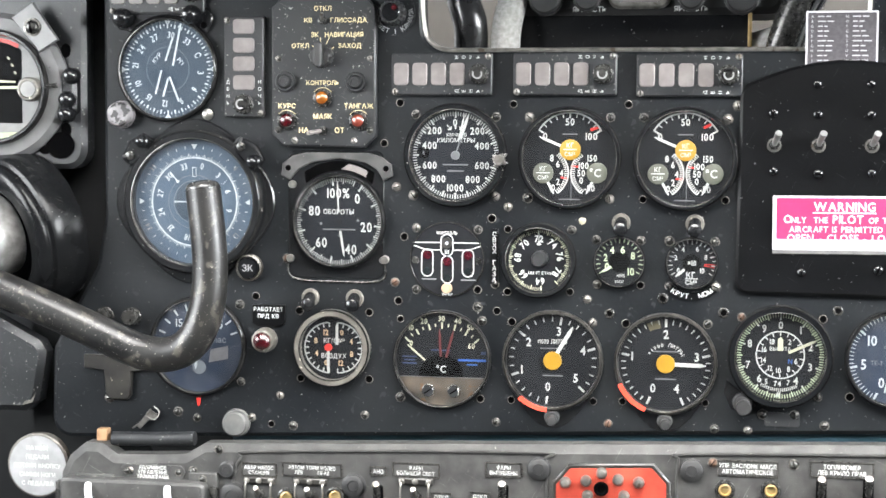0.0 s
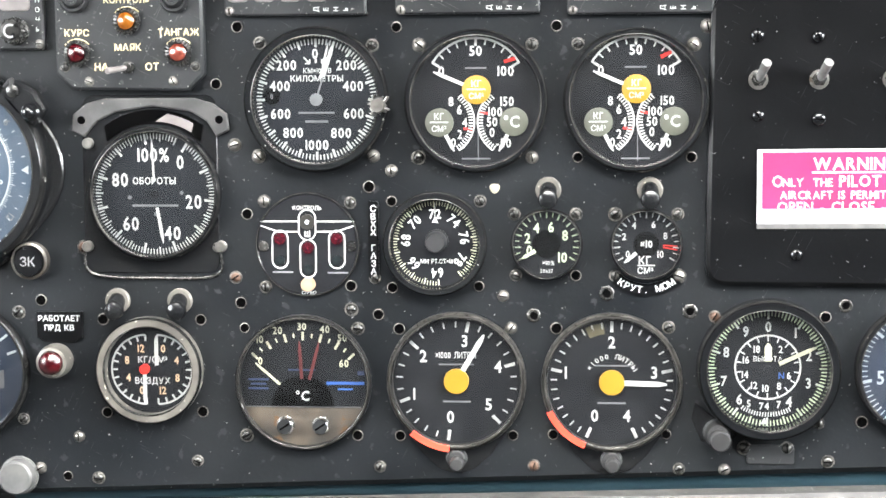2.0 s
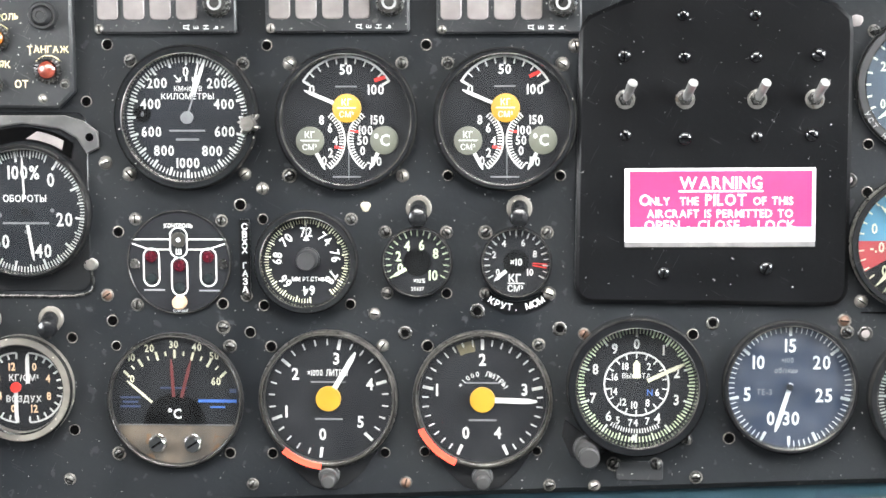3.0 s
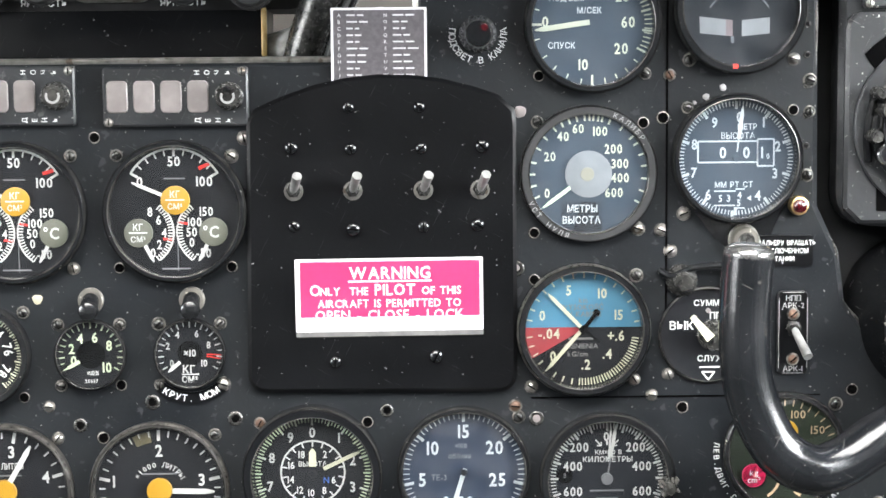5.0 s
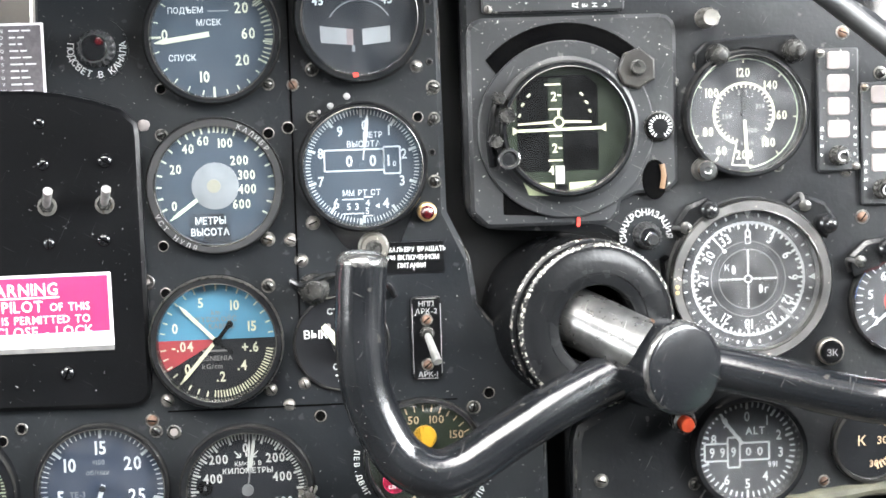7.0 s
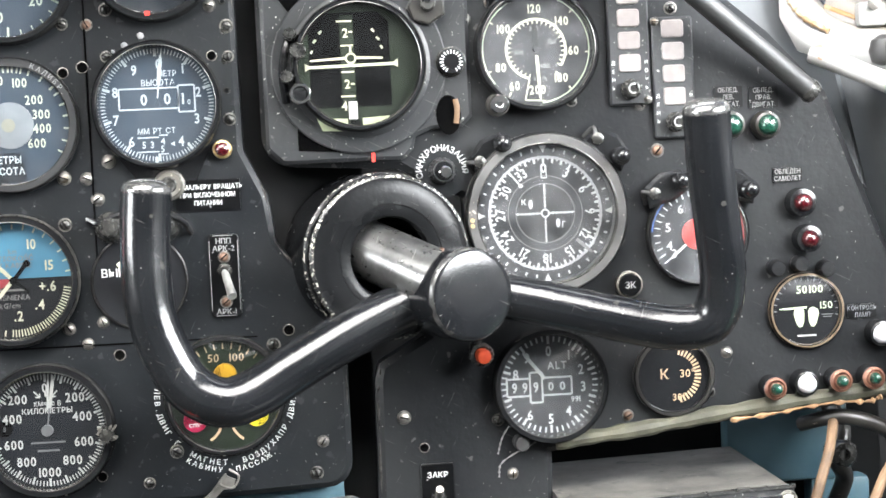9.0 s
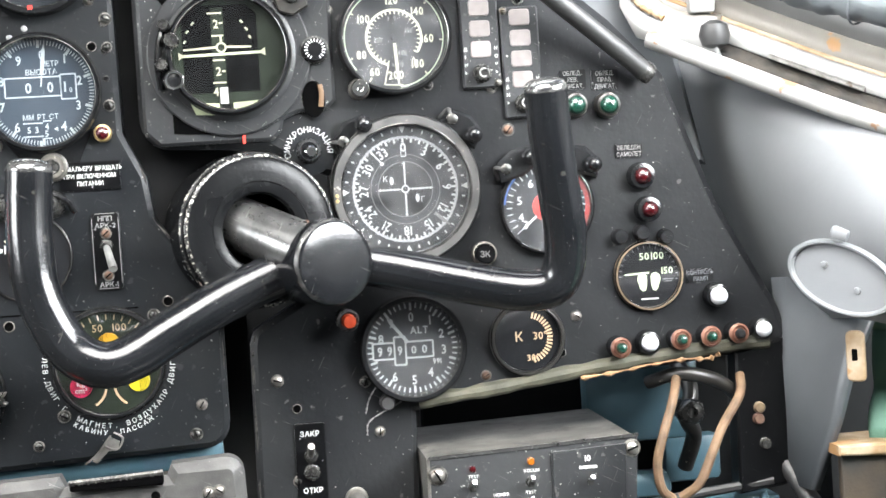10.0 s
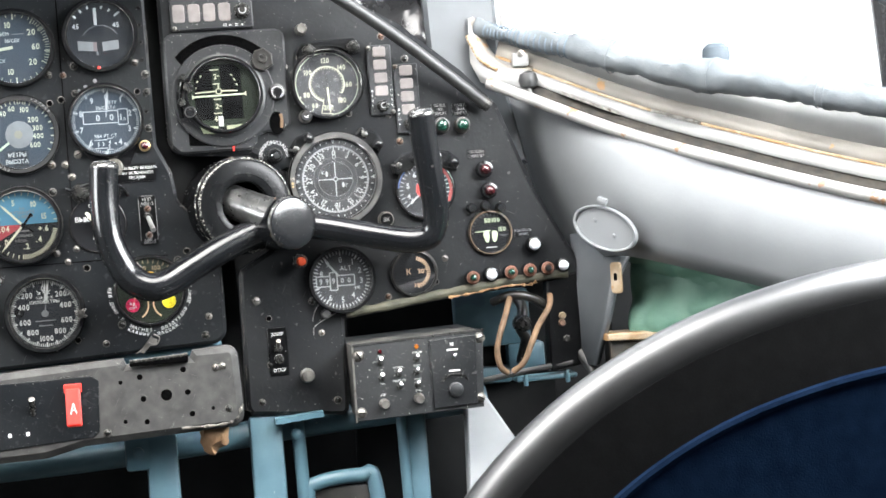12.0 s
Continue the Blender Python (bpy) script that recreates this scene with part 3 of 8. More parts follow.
def distance_gauge(x, z, R, hand, bent, knob_label):
    d = Dial("distance_gauge", "round black kilometre gauge with white needle and " + knob_label, x, z, R, "dial_ink", "bezel", lip=.135, high=.009)
    d.ticks(0, 360, 100, .755, .83, .018)
    d.ticks(0, 360, 20, .715, .83, .034)
    d.put((("0", -.01, .63), ("200", -.41, .475), ("200", .42, .47), ("400", -.505, .19), ("400", .51, .185), ("600", -.50, -.19), ("600", .515, -.19),
           ("800", -.33, -.45), ("800", .337, -.455), ("1000", 0, -.62)), .133, squeeze=.86)
    d.put((("КМ×100 В", .02, .395),), .066, squeeze=.9)
    d.put((("КИЛОМЕТРЫ", .01, .29),), .078, squeeze=1.0)
    for s in (-1, 1):
        d.line(s * .17, .58, s * .085, .49, .02)
        d.line(s * .085, .49, s * .15, .495, .02)
        d.line(s * .085, .49, s * .085, .55, .02)
    d.line(0, .56, 0, .50, .03)
    d.bars(0, -.18, .5, .06, 1)
    d.bars(0, -.30, .32, .07, 1)
    d.cap(-.62, .05, .12, "slot", z1=.0014, name="counter_window")
    d.put((("8", -.62, .05),), .07, "grey_ink")
    d.needle(hand, .82, .05, tail=-.33)
    d.needle(hand - 5, .80, .028, tail=-.30, z=.003)
    d.needle(hand, .34, .022, "grey_ink", tail=.0)
    d.cap(0, 0, .085, "grey_ink", z1=.0038)
    d.done()
    kx, ky = R * .88, -R * .08
    k = knob_on(d.ob, kx, ky, R * .105, .013, bent, .004, ribs=9, name="setting_knob", label="chewed bright metal setting knob")
    for i in range(13):
        a, far = i * .49, .085 + .03 * ((i * 7) % 5) / 4
        part("burr", box(-.0006, -.0005, 0, .0006, .0016 + .0007 * (i % 3), .009, .0003), "steel" if i % 3 else "dark_steel", k, smooth=False).matrix_basis = pose(kx + R * far * math.sin(a), ky + R * far * math.cos(a), .006 + .0015 * (i % 2), 20 * (i % 2), 0, -math.degrees(a) + 25 * (i % 3 - 1))
    return d


distance_gauge(.006, 1.077, .045, 18, "steel", "knurled setting knob")
distance_gauge(.467, .9055, .0425, 9, "dark_steel", "small setting knob")


def engine_gauge(x, z, R, red_at):
    d = Dial("engine_gauge", "black three-needle engine gauge with yellow centre cap", x, z, R, "dial", "bezel", lip=.10, high=.008)
    cy, top = .16, .175
    d.ticks(-59, 59, 10, .61, .70, .020, cy=top)
    d.ticks(-59, 59, 2, .59, .70, .034, cy=top)
    d.arc(-60, 60, .685, .715, cy=top)
    d.line(*polar(red_at - 3, .54, 0, top), *polar(red_at + 3, .69, 0, top), .05, "red")
    d.put((("0", -.48, .42), ("50", 0, .70), ("100", .416, .42)), .132, squeeze=.88)
    for s, labels, xs, ys in ((-1, ("8", "6", "4", "2", "0"), (-.347, -.23, -.157, -.225, -.317), (0, -.115, -.294, -.458, -.573)),
                              (1, ("150", "100", "50", "0", "-50"), (.435, .27, .225, .225, .385), (0, -.145, -.286, -.43, -.58))):
        cx, yy = s * .50, -.286
        a0, a1 = (38, 146) if s < 0 else (-38, -146)
        d.ticks(a0, a1, 20, .40, .475, .020, cx=cx, cy=yy)
        d.arc(a0, a1, .465, .490, cx=cx, cy=yy)
        d.put(tuple(zip(labels, xs, ys)), .122, squeeze=.82)
        d.line(*polar(a0 + (a1 - a0) * (.63 if s < 0 else .30), .34, cx, yy), *polar(a0 + (a1 - a0) * (.60 if s < 0 else .33), .48, cx, yy), .035, "red")
    d.bars(0, .46, .3, .05, 1)
    d.bars(0, -.80, .4, .05, 1)
    d.line(.03, -.16, .03, -.84, .012, "grey_ink")
    d.needle(-67, .64, .05, cy=cy)
    d.needle(153, .46, .05, cx=-.511, cy=-.29)
    d.needle(207, .46, .05, cx=.53, cy=-.286)
    d.cap(.01, cy, .20, "yellow", z1=.0036)
    d.cap(-.511, -.294, .198, "olive")
    d.cap(.53, -.286, .198, "olive")
    d.z = .0038
    for cx, yy in ((.01, cy), (-.511, -.294)):
        d.put((("КГ", cx, yy + .085),), .088)
        d.line(cx - .13, yy + .005, cx + .13, yy + .005, .02)
        d.put((("СМ²", cx, yy - .085),), .078, squeeze=.95)
    d.put((("°C", .50, -.28),), .155)
    d.done()


engine_gauge(.1047, 1.0755, .0440, 50)
engine_gauge(.202, 1.0755, .0440, 42)

# percent-of-revolutions gauge in its loose mounting flange
d = Dial("tachometer", "black percent tachometer loose in its mounting flange", -.097, 1.0185, .042, "dial_ink", "bezel", lip=.075, high=.008)
d.ticks(33.6, 382, 110, .82, .905, .016)
d.ticks(33.6, 382, 22, .79, .905, .022)
d.ticks(33.6, 350.6, 10, .75, .905, .036)
d.put((("100%", -.016, .59), ("0", .39, .48), ("20", .58, -.11), ("40", .25, -.58), ("60", -.38, -.44), ("80", -.53, .22)), .195, squeeze=.80)
d.put((("ОБОРОТЫ", -.01, .20),), .095, squeeze=.92)
d.bars(0, -.17, .7, .07, 1)
for x, y in ((-.39, -.05), (.40, .02), (.0, -.02), (-.0, -.30)):
    d.cap(x, y, .03, "grey_ink", z1=.0016, name="dial_rivet")
d.needle(-2, .84, .028, tail=-.20)
d.needle(171, .74, .045, tail=-.20)
d.cap(0, 0, .06, "dial", z1=.0038)
d.done()
fl = bmesh.new()
plate(rrect(-.046, -.050, .040, .062, .008), -.001, .0007, fl, .0004)
part("mounting_flange", fl, "bezel", d.ob)
rim = part("flange_lip", plate([(-.052, .040), (-.044, .036), (-.036, .0455), (-.024, .0515), (0, .0550), (.024, .0515), (.034, .0455), (.040, .036), (.048, .040), (.047, .050), (.038, .0565), (.026, .0600), (-.030, .0600), (-.042, .0570), (-.051, .050)], .0006, .0030, None, .0008), "case_grey", d.ob, "worn grey lugged flange")
for x in (-.0455, .0420):
    part("lug_hole", lathe([(.0026, .0031), (0, .0032)], 14, None, x, .0465), "slot", rim)
fl = bmesh.new()
tube([(-.046, -.030, .001), (-.042, -.050, .001), (0, -.053, .001), (.038, -.051, .001), (.041, -.035, .001)], .0009, 8, 6, fl)
part("flange_lip", fl, "dark_steel", d.ob)
# raised black plate stands in for the shaded opening
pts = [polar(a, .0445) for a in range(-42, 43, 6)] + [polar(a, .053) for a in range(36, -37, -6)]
part("painted_slot", plate(pts, .0012, .0018), "slot", d.ob)
# pale plate stands in for light coming through the slot
pts = [polar(a, .0455) for a in range(2, 37, 5)] + [polar(a, .051) for a in range(30, 5, -5)]
part("painted_light_gap", plate(pts, .0018, .0021), "lamp_white", d.ob, "pale plate painted as light through the slot")
for sx, sy in ((-.042, .032), (.041, -.033), (-.044, -.033)):
    knob_on(d.ob, sx, sy, .0035, .004, "steel", name="flange_screw")

# undercarriage control lamps
d = Dial("gear_indicator", "black undercarriage position indicator with plane outline and three slots", -.001, .987, .0328, "dial", "bezel", glass=None, lip=.03, high=.002)
for s in (-1, 1):
    d.line(s * .90, .44, s * .16, .44, .026)
    d.line(s * .90, .36, s * .56, .245, .026)
    d.line(s * .56, .245, s * .16, .245, .026)
    d.line(s * .16, .50, s * .16, .24, .026)
d.arc(-90, 90, .148, .174, cx=0, cy=.50)
d.arc(90, 270, .148, .174, cx=0, cy=.25)
d.cap(0, .43, .145, "bezel_dark", z1=.0022, name="lamp_dish")
d.cap(0, .43, .042, "lens_white", z1=.0026, name="centre_dot")
d.put((("Ш", 0, .20),), .10)
for cx, top in ((-.526, .115), (.01, -.06), (.565, .115)):
    yb = top - .42
    d.line(cx - .15, top, cx - .15, yb, .026)
    d.line(cx + .15, top, cx + .15, yb, .026)
    d.arc(-90, 90, .137, .163, cx=cx, cy=top)
    d.arc(90, 270, .137, .163, cx=cx, cy=yb)
    d.cap(cx, yb, .10, "lens_dark", z1=.0026, name="lamp_lens")
    d.cap(cx, top, .115, "lens_wine", z1=.003, name="lamp_lens")
d.put((("КОНТРОЛЬ", 0, .70),), .075, squeeze=.9)
d.bars(-.48, -.53, .4, .07, 1)
d.bars(.58, -.54, .4, .07, 1)
d.put((("СЛАБЕЕ", .02, -.925),), .055)
d.done()
knob_on(d.ob, .01 * .0328, -.76 * .0328, .0044, .007, "bronze", name="dimmer_knob", label="bronze dimmer knob")
for s in (-1, 1):
    knob_on(d.ob, s * .84 * .0328, -.03 * .0328, .0033, .003, "dark_steel", name="set_screw")

d = Dial("frequency_dial", "black pressure setting dial with central knob", .079, .9878, .0325, "dial", "bezel", glass=None, lip=.15, high=.009)
d.ticks(175, 501, 80, .725, .805, .014, "cream")
d.ticks(175, 501, 16, .69, .805, .026, "cream")
for s, a in (("72", 0), ("74", 39.5), ("76", 79), ("78", 123), ("64", 176), ("66", 227), ("68", 276), ("70", 317)):
    d.radial(s, a, .57, .165, squeeze=.85)
d.put((("ММ РТ.СТ×10", .03, -.34),), .078, squeeze=.85)
d.patch([(0, .52), (-.06, .40), (.06, .40)][::-1], "white")
d.line(0, .52, 0, .78, .014)
d.done()
knob_on(d.ob, .001, .0015, .0066, .012, "bezel_flat", .001, name="tuning_knob")


def small_gauge(name, label, x, z, R, nums, cap, mat, extra, hand, disc, reds=()):
    d = Dial(name, label, x, z, R, "dial", "bezel", lip=.08, high=.006)
    d.ticks(-120, 120, 20, .77, .89, .026, mat)
    d.ticks(-120, 120, 10, .73, .89, .038, mat)
    d.put(nums, cap, mat, squeeze=.85)
    for a in reds:
        d.line(*polar(a, .46), *polar(a, .86), .032, "red")
    d.cap(0, 0, disc, "slot", z1=.0014, name="centre_disc")
    extra(d)
    d.needle(hand, .80, .10, mat, tail=-.36)
    d.done()
    return d


def extra_a(d):
    d.put((("×10%", .05, -.52),), .12, squeeze=.9)
    d.put((("20637", 0, -.745),), .10)


def extra_b(d):
    d.put((("×10", 0, .015),), .19)
    d.put((("КГ", -.04, -.44),), .21)
    d.line(-.24, -.585, .24, -.585, .035)
    d.put((("СМ²", -.02, -.725),), .17)


small_gauge("percent_gauge", "small black percent gauge with pale green figures", .148, .9875, .0222,
            (("0", -.48, -.17), ("2", -.53, .17), ("4", -.285, .46), ("6", .12, .485), ("8", .51, .254), ("10", .44, -.36)), .27, "pale_green", extra_a, 240, .40)
small_gauge("torque_gauge", "small black torque pressure gauge with red limit mark", .209, .9875, .0222,
            (("0", -.51, -.27), ("2", -.61, .22), ("4", -.34, .53), ("6", .195, .555), ("8", .52, .24), ("10", .39, -.27)), .185, "white", extra_b, 230, .36, (93, 100))

# hydraulic and air pressure gauge
d = Dial("pressure_gauge", "twin pressure gauge in a worn grey metal bezel with red dot", -.103, .907, .0340, "dial", "bezel_grey", lip=.17, high=.009)
for s, cx in ((-1, -.08), (1, .14)):
    d.ticks(s * 0, s * 180, 12, .54, .65, .035, cx=cx)
    d.arc(s * 0, s * 180, .635, .67, cx=cx)
for s, x, y in (("12", -.17, .40), ("8", -.44, .18), ("4", -.42, -.15), ("0", -.17, -.39), ("0", .25, .40), ("4", .50, .18), ("8", .51, -.15), ("12", .23, -.39)):
    d.put(((s, x, y),), .14, "orange_ink", squeeze=.85)
d.put((("КГ/СМ²", .05, .19),), .115)
d.put((("ВОЗДУХ", .04, -.21),), .115)
d.needle(0, .64, .07, cx=.13, tail=-.05)
d.needle(180, .66, .07, cx=-.10)
d.cap(.14, .02, .07, "dial", z1=.0036)
d.cap(-.10, .01, .095, "red", z1=.004, label="red pivot dot")
d.done()

# temperature gauge with two terminals
d = Dial("temperature_gauge", "old temperature gauge with yellowed scale and two terminal screws", -.005, .8995, .0432, "dial", "bezel_dark", lip=.055, high=.006)
d.put((("0", -.63, .32), ("10", -.63, .635), ("20", -.37, .77), ("30", -.01, .83), ("40", .325, .79), ("50", .58, .665), ("60", .60, .29)), .105, "cream", squeeze=.85)
d.ticks(-45.8, 45.8, 12, .965, 1.03, .024, "cream", cy=-.30)
d.ticks(-45.8, 45.8, 6, .925, 1.05, .036, "cream", cy=-.30)
pts = [(-.90, -.36), (.90, -.36)] + [polar(a, .93) for a in range(116, 246, 10)]
d.patch(pts, "rusty_plate")
pts = [(-.48, -.35), (.46, -.35)] + [polar(a, .46, -.01, -.36) for a in range(82, -90, -8)]
d.patch(pts, "slot", .0005)
d.line(-.84, -.36, .84, -.36, .022, "grey_ink")
d.z = .0021
d.put((("°C", -.01, -.19),), .14)
d.bars(-.66, -.02, .30, .20, 3, "navy_ink")
d.bars(.62, .00, .56, .10, 1, "blue_ink")
d.bars(.62, -.09, .22, .06, 1, "blue_ink")
d.bars(-.02, .19, .40, .06, 1, "navy_ink")
d.line(.80, .15, .90, .15, .06, "navy_ink")
d.done()
d.needle(-49, .90, .035, "cream", cx=-.02, cy=-.30, tail=-.42, tip=.5)
for a, cx in ((-3, .0), (15, .0)):
    d.needle(a, .92 if a < 0 else .94, .045, "limit_red", cx=cx, cy=-.30, tail=-.36, tip=.3, name="limit_hand")
for x in (-.27, .25):
    k = knob_on(d.ob, x * .0432, -.635 * .0432, .0054, .005, "chrome", .001, name="terminal_screw")
    part("screw_slot", bar(bmesh.new(), x * .0432 - .003, -.635 * .0432 - .002, x * .0432 + .003, -.635 * .0432 + .002, .0011, .006, .0064), "slot", k, smooth=False)


def fuel_gauge(x, z, nums, t0, step, count, per, hand, arc_at, curved):
    d = Dial("fuel_gauge", "black fuel quantity gauge with yellow hub and red sector mark", x, z, .0436, "dial", "bezel_dark", lip=.075, high=.007, edge="edge")
    t1 = t0 + step * count
    d.ticks(t0, t1, count * per, .775, .865, .022)
    d.ticks(t0, t1, count, .72, .875, .045)
    d.put(nums, .165, squeeze=.88)
    if curved:
        write_arc(d.ink("white"), "×1000 ЛИТРЫ", 0, 0, .375 * d.R, 0, 11.4, .074 * d.R, d.z)
        d.patch([polar(a, .86) for a in range(-26, -7, 3)] + [polar(a, .70) for a in range(-8, -27, -3)], "oil_stain")
    else:
        d.put((("×1000 ЛИТРЫ", -.01, .375),), .088, squeeze=.70)
    d.bars(0, .24, .5, .05, 1)
    d.bars(0, -.30, .4, .06, 1)
    d.needle(hand, .78, .075, tip=.35)
    d.cap(0, 0, .18, "yellow", z1=.0038)
    d.done()
    a0, a1 = arc_at
    pts = [polar(a0 + (a1 - a0) * i / 10, 1.015 * .0436) for i in range(11)] + [polar(a1 - (a1 - a0) * i / 10, .925 * .0436) for i in range(11)]
    part("limit_mark", plate(pts, .0060, .0074), "orange_red", d.ob, "orange-red limit mark", smooth=False)
    part("knob_lug", plate([(-.031, -.033), (-.022, -.046), (-.012, -.0555), (-.004, -.0585), (.004, -.0585), (.012, -.0555), (.022, -.046), (.031, -.033)], -.001, .0007, None, .0003), "bezel", d.ob)
    k = knob_on(d.ob, 0, -.0490, .0062, .006, "rubber", .0016, name="test_knob")
    part("plunger", lathe([(.0046, .0076), (.0046, .0125), (.0036, .0140), (0, .0142)], 20, None, .0006, -.0506), "rubber", k)


fuel_gauge(.0918, .9015, (("3", .118, .584), ("2", -.475, .36), ("4", .596, .216), ("5", .46, -.333), ("0", -.09, -.52), ("1", -.61, -.19)), 188, 61.2, 5, 5, 30.5, (186, 221), False)
fuel_gauge(.1882, .9015, (("2", 0, .58), ("3", .60, .15), ("4", .216, -.48), ("0", -.24, -.48), ("1", -.65, .14)), 204, 78, 4, 8, 91.5, (203, 245), True)

# altimeter with inner scale
d = Dial("altimeter", "glossy black altimeter with inner ring scale and setting knob", .2835, .911, .0436, "dial", "gloss_smooth", lip=.15, high=.013)
d.ticks(0, 360, 100, .745, .825, .018, "pale_green")
d.ticks(0, 360, 20, .72, .825, .024, "pale_green")
d.ticks(0, 360, 10, .70, .825, .032, "white")
d.put((("0", 0, .60), ("1", .38, .515), ("2", .57, .19), ("3", .566, -.20), ("4", .30, -.47), ("6", -.39, -.44), ("7", -.61, -.18), ("8", -.58, .235), ("9", -.31, .53)), .142, squeeze=.85)
d.arc(0, 360, .442, .468, cy=.02)
d.ticks(0, 360, 18, .37, .45, .020, cy=.02)
d.put((("2", .176, .278), ("6", .295, -.095), ("8", .16, -.247), ("10", -.027, -.28), ("12", -.186, -.237), ("14", -.315, -.085), ("16", -.305, .125), ("18", -.156, .278)), .10, squeeze=.85)
d.put((("ВЫСОТА", 0, .14),), .07)
d.put((("N", .19, -.095),), .09, "blue_ink")
d.put((("5", -.258, -.50), ("74", -.044, -.535), ("7", .16, -.51)), .10, squeeze=.85)
d.ticks(152, 212, 18, .625, .69, .018)
d.patch([polar(183, .70), polar(179, .80), polar(187, .80)], "white")
d.needle(65, .74, .055, "cream", tail=-.17, tip=.5)
d.needle(0, .37, .10, "cream", z=.003, tail=-.11, tip=.2)
d.cap(0, 0, .05, "dial", z1=.004)
d.done()
k = knob_on(d.ob, -.0305, -.0405, .0078, .012, "rubber", .0, name="setting_knob")
part("knob_front", lathe([(.0066, .012), (.0066, .0172), (.0056, .0186), (0, .0188)], 24, None, -.0295, -.0425), "rubber", k)
part("knob_lug", plate([(-.044, -.022), (-.046, -.032), (-.040, -.046), (-.028, -.050), (-.018, -.042)], -.001, .0008, None, .0004), "bezel", d.ob)
bm = bmesh.new()
plate(rrect(-.012, -.060, .017, -.048, .002), 0, .001, bm, .0003)
part("tag_plate", bm, "panel2", d.ob)

# torque tachometer in navy
d = Dial("rev_counter", "navy rev counter dial reading up to 30", .3775, .9108, .0418, "dial_navy", "bezel", "glass_blue", lip=.09, high=.008)
d.ticks(-153, 180, 65, .81, .90, .016)
d.ticks(-153, 153, 6, .76, .90, .045)
d.line(0, -.74, 0, -.88, .045)
d.put((("0", -.27, -.47), ("5", -.62, -.11), ("10", -.46, .37), ("15", 0, .62), ("20", .46, .37), ("25", .50, -.12), ("30", .03, -.47)), .195, squeeze=.85)
d.put((("×100", -.04, .40), ("об/мин", -.06, .245)), .075, "grey_ink")
d.put((("ТЕ-3", -.37, -.08),), .085, "grey_ink")
d.needle(197, .70, .065, tail=.06, tip=.35)
d.cap(0, 0, .05, "dial", z1=.0038)
d.done()

# radio altimeter
d = Dial("radio_altimeter", "blue radio altimeter with pale round centre", .4553, 1.096, .0423, "dial_blue", "bezel_flat", "glass_blue", lip=.14, high=.006)
d.put((("0", -.60, -.27), ("20", -.56, .26), ("40", -.37, .55), ("60", -.15, .66), ("100", .17, .62), ("200", .36, .364), ("300", .456, .15), ("400", .456, -.056), ("600", .37, -.27)), .130, "cream", squeeze=.82)
for a in (246, 258, 270, 282, 297, 310, 323, 332, 340, 348, 356, 1, 5, 10, 14, 22, 36, 50, 58, 70, 82, 95, 108, 120):
    d.line(*polar(a, .77), *polar(a, .85), .028, "cream")
d.patch([(-.40, -.40), (-.40, -.84), (.20, -.84), (.20, -.40)], "dial", .0000)
d.put((("МЕТРЫ", -.09, -.50), ("ВЫСОТА", -.10, -.665)), .10, squeeze=.85)
write_arc(d.ink("disc_grey"), "КАЛИБР.", 0, 0, .925 * d.R, 43, 6.2, .074 * d.R, .0063)
write_arc(d.ink("disc_grey"), "УСТ НУЛЯ", 0, 0, .935 * d.R, 222, 6.2, .074 * d.R, .0063, inside=True)
d.needle(234, .82, .055, "pale_green", tip=.3)
d.cap(0, 0, .34, "disc_grey", z1=.0030, label="pale grey centre disc")
d.cap(-.02, 0, .10, "dusty_gold", z1=.0034)
d.done()

# climb indicator
d = Dial("climb_indicator", "blue-grey climb rate indicator with cream figures", .4575, 1.187, .0420, "dial_blue", "bezel", "glass_blue", lip=.12, high=.009)
d.put((("0", -.68, .04), ("60", .52, .03), ("20", .435, .40), ("20", .42, -.35), ("10", -.13, -.577), ("10", -.13, .60)), .150, "cream", squeeze=.85)
d.ticks(34, 118, 18, .76, .87, .018, "cream")
d.ticks(34, 118, 4, .73, .87, .030, "cream")
for a in (130, 143, 155, 167, 191, 206, 221, 236, 255, 285, 304, 319, 334, 349, 5, 17, 28):
    d.line(*polar(a, .79), *polar(a, .86), .018, "cream")
for a in (180, 270, 0):
    d.line(*polar(a, .73), *polar(a, .87), .034, "cream")
d.put((("ПОДЪЕМ", -.37, .38), ("М/СЕК", -.04, .20), ("СПУСК", -.44, -.30)), .085)
d.bars(.10, .36, .3, .05, 1)
d.needle(262, .80, .075, "cream", cx=-.04, cy=.03, tip=.2)
d.done()

# turn and slip indicator
d = Dial("slip_indicator", "turn and slip indicator with two pale windows", .547, 1.196, .0405, "dial_ink", "bezel", "glass_blue", lip=.14, high=.010)
d.patch([(-.60, -.12), (-.59, -.37), (-.10, -.42), (-.10, -.18)], "window_white")
d.patch([(.04, -.18), (.04, -.42), (.46, -.38), (.46, -.14)], "window_white")
d.patch([(-.20, -.17), (-.20, -.41), (-.10, -.42), (-.10, -.18)], "pink_grey", .0005)
d.patch([(-.14, .28), (-.06, .28), (-.06, .72), (-.14, .72)], "white")
d.put((("45", -.62, .26), ("45", .42, .26)), .125)
for a in (-52, -34, -16, 16, 34, 52):
    d.line(*polar(a, .62, -.10, .10), *polar(a, .70 if abs(a) < 50 else .80, -.10, .10), .05)
d.arc(-60, 60, .50, .52, "grey_ink", cy=-.25)
d.line(-.10, -.42, -.10, -.52, .05, "grey_ink")
d.done()
part("red_index", plate([(-.005, -.0365), (-.002, -.0365), (-.002, -.0338), (-.005, -.0338)], .0095, .0104), "red", d.ob)

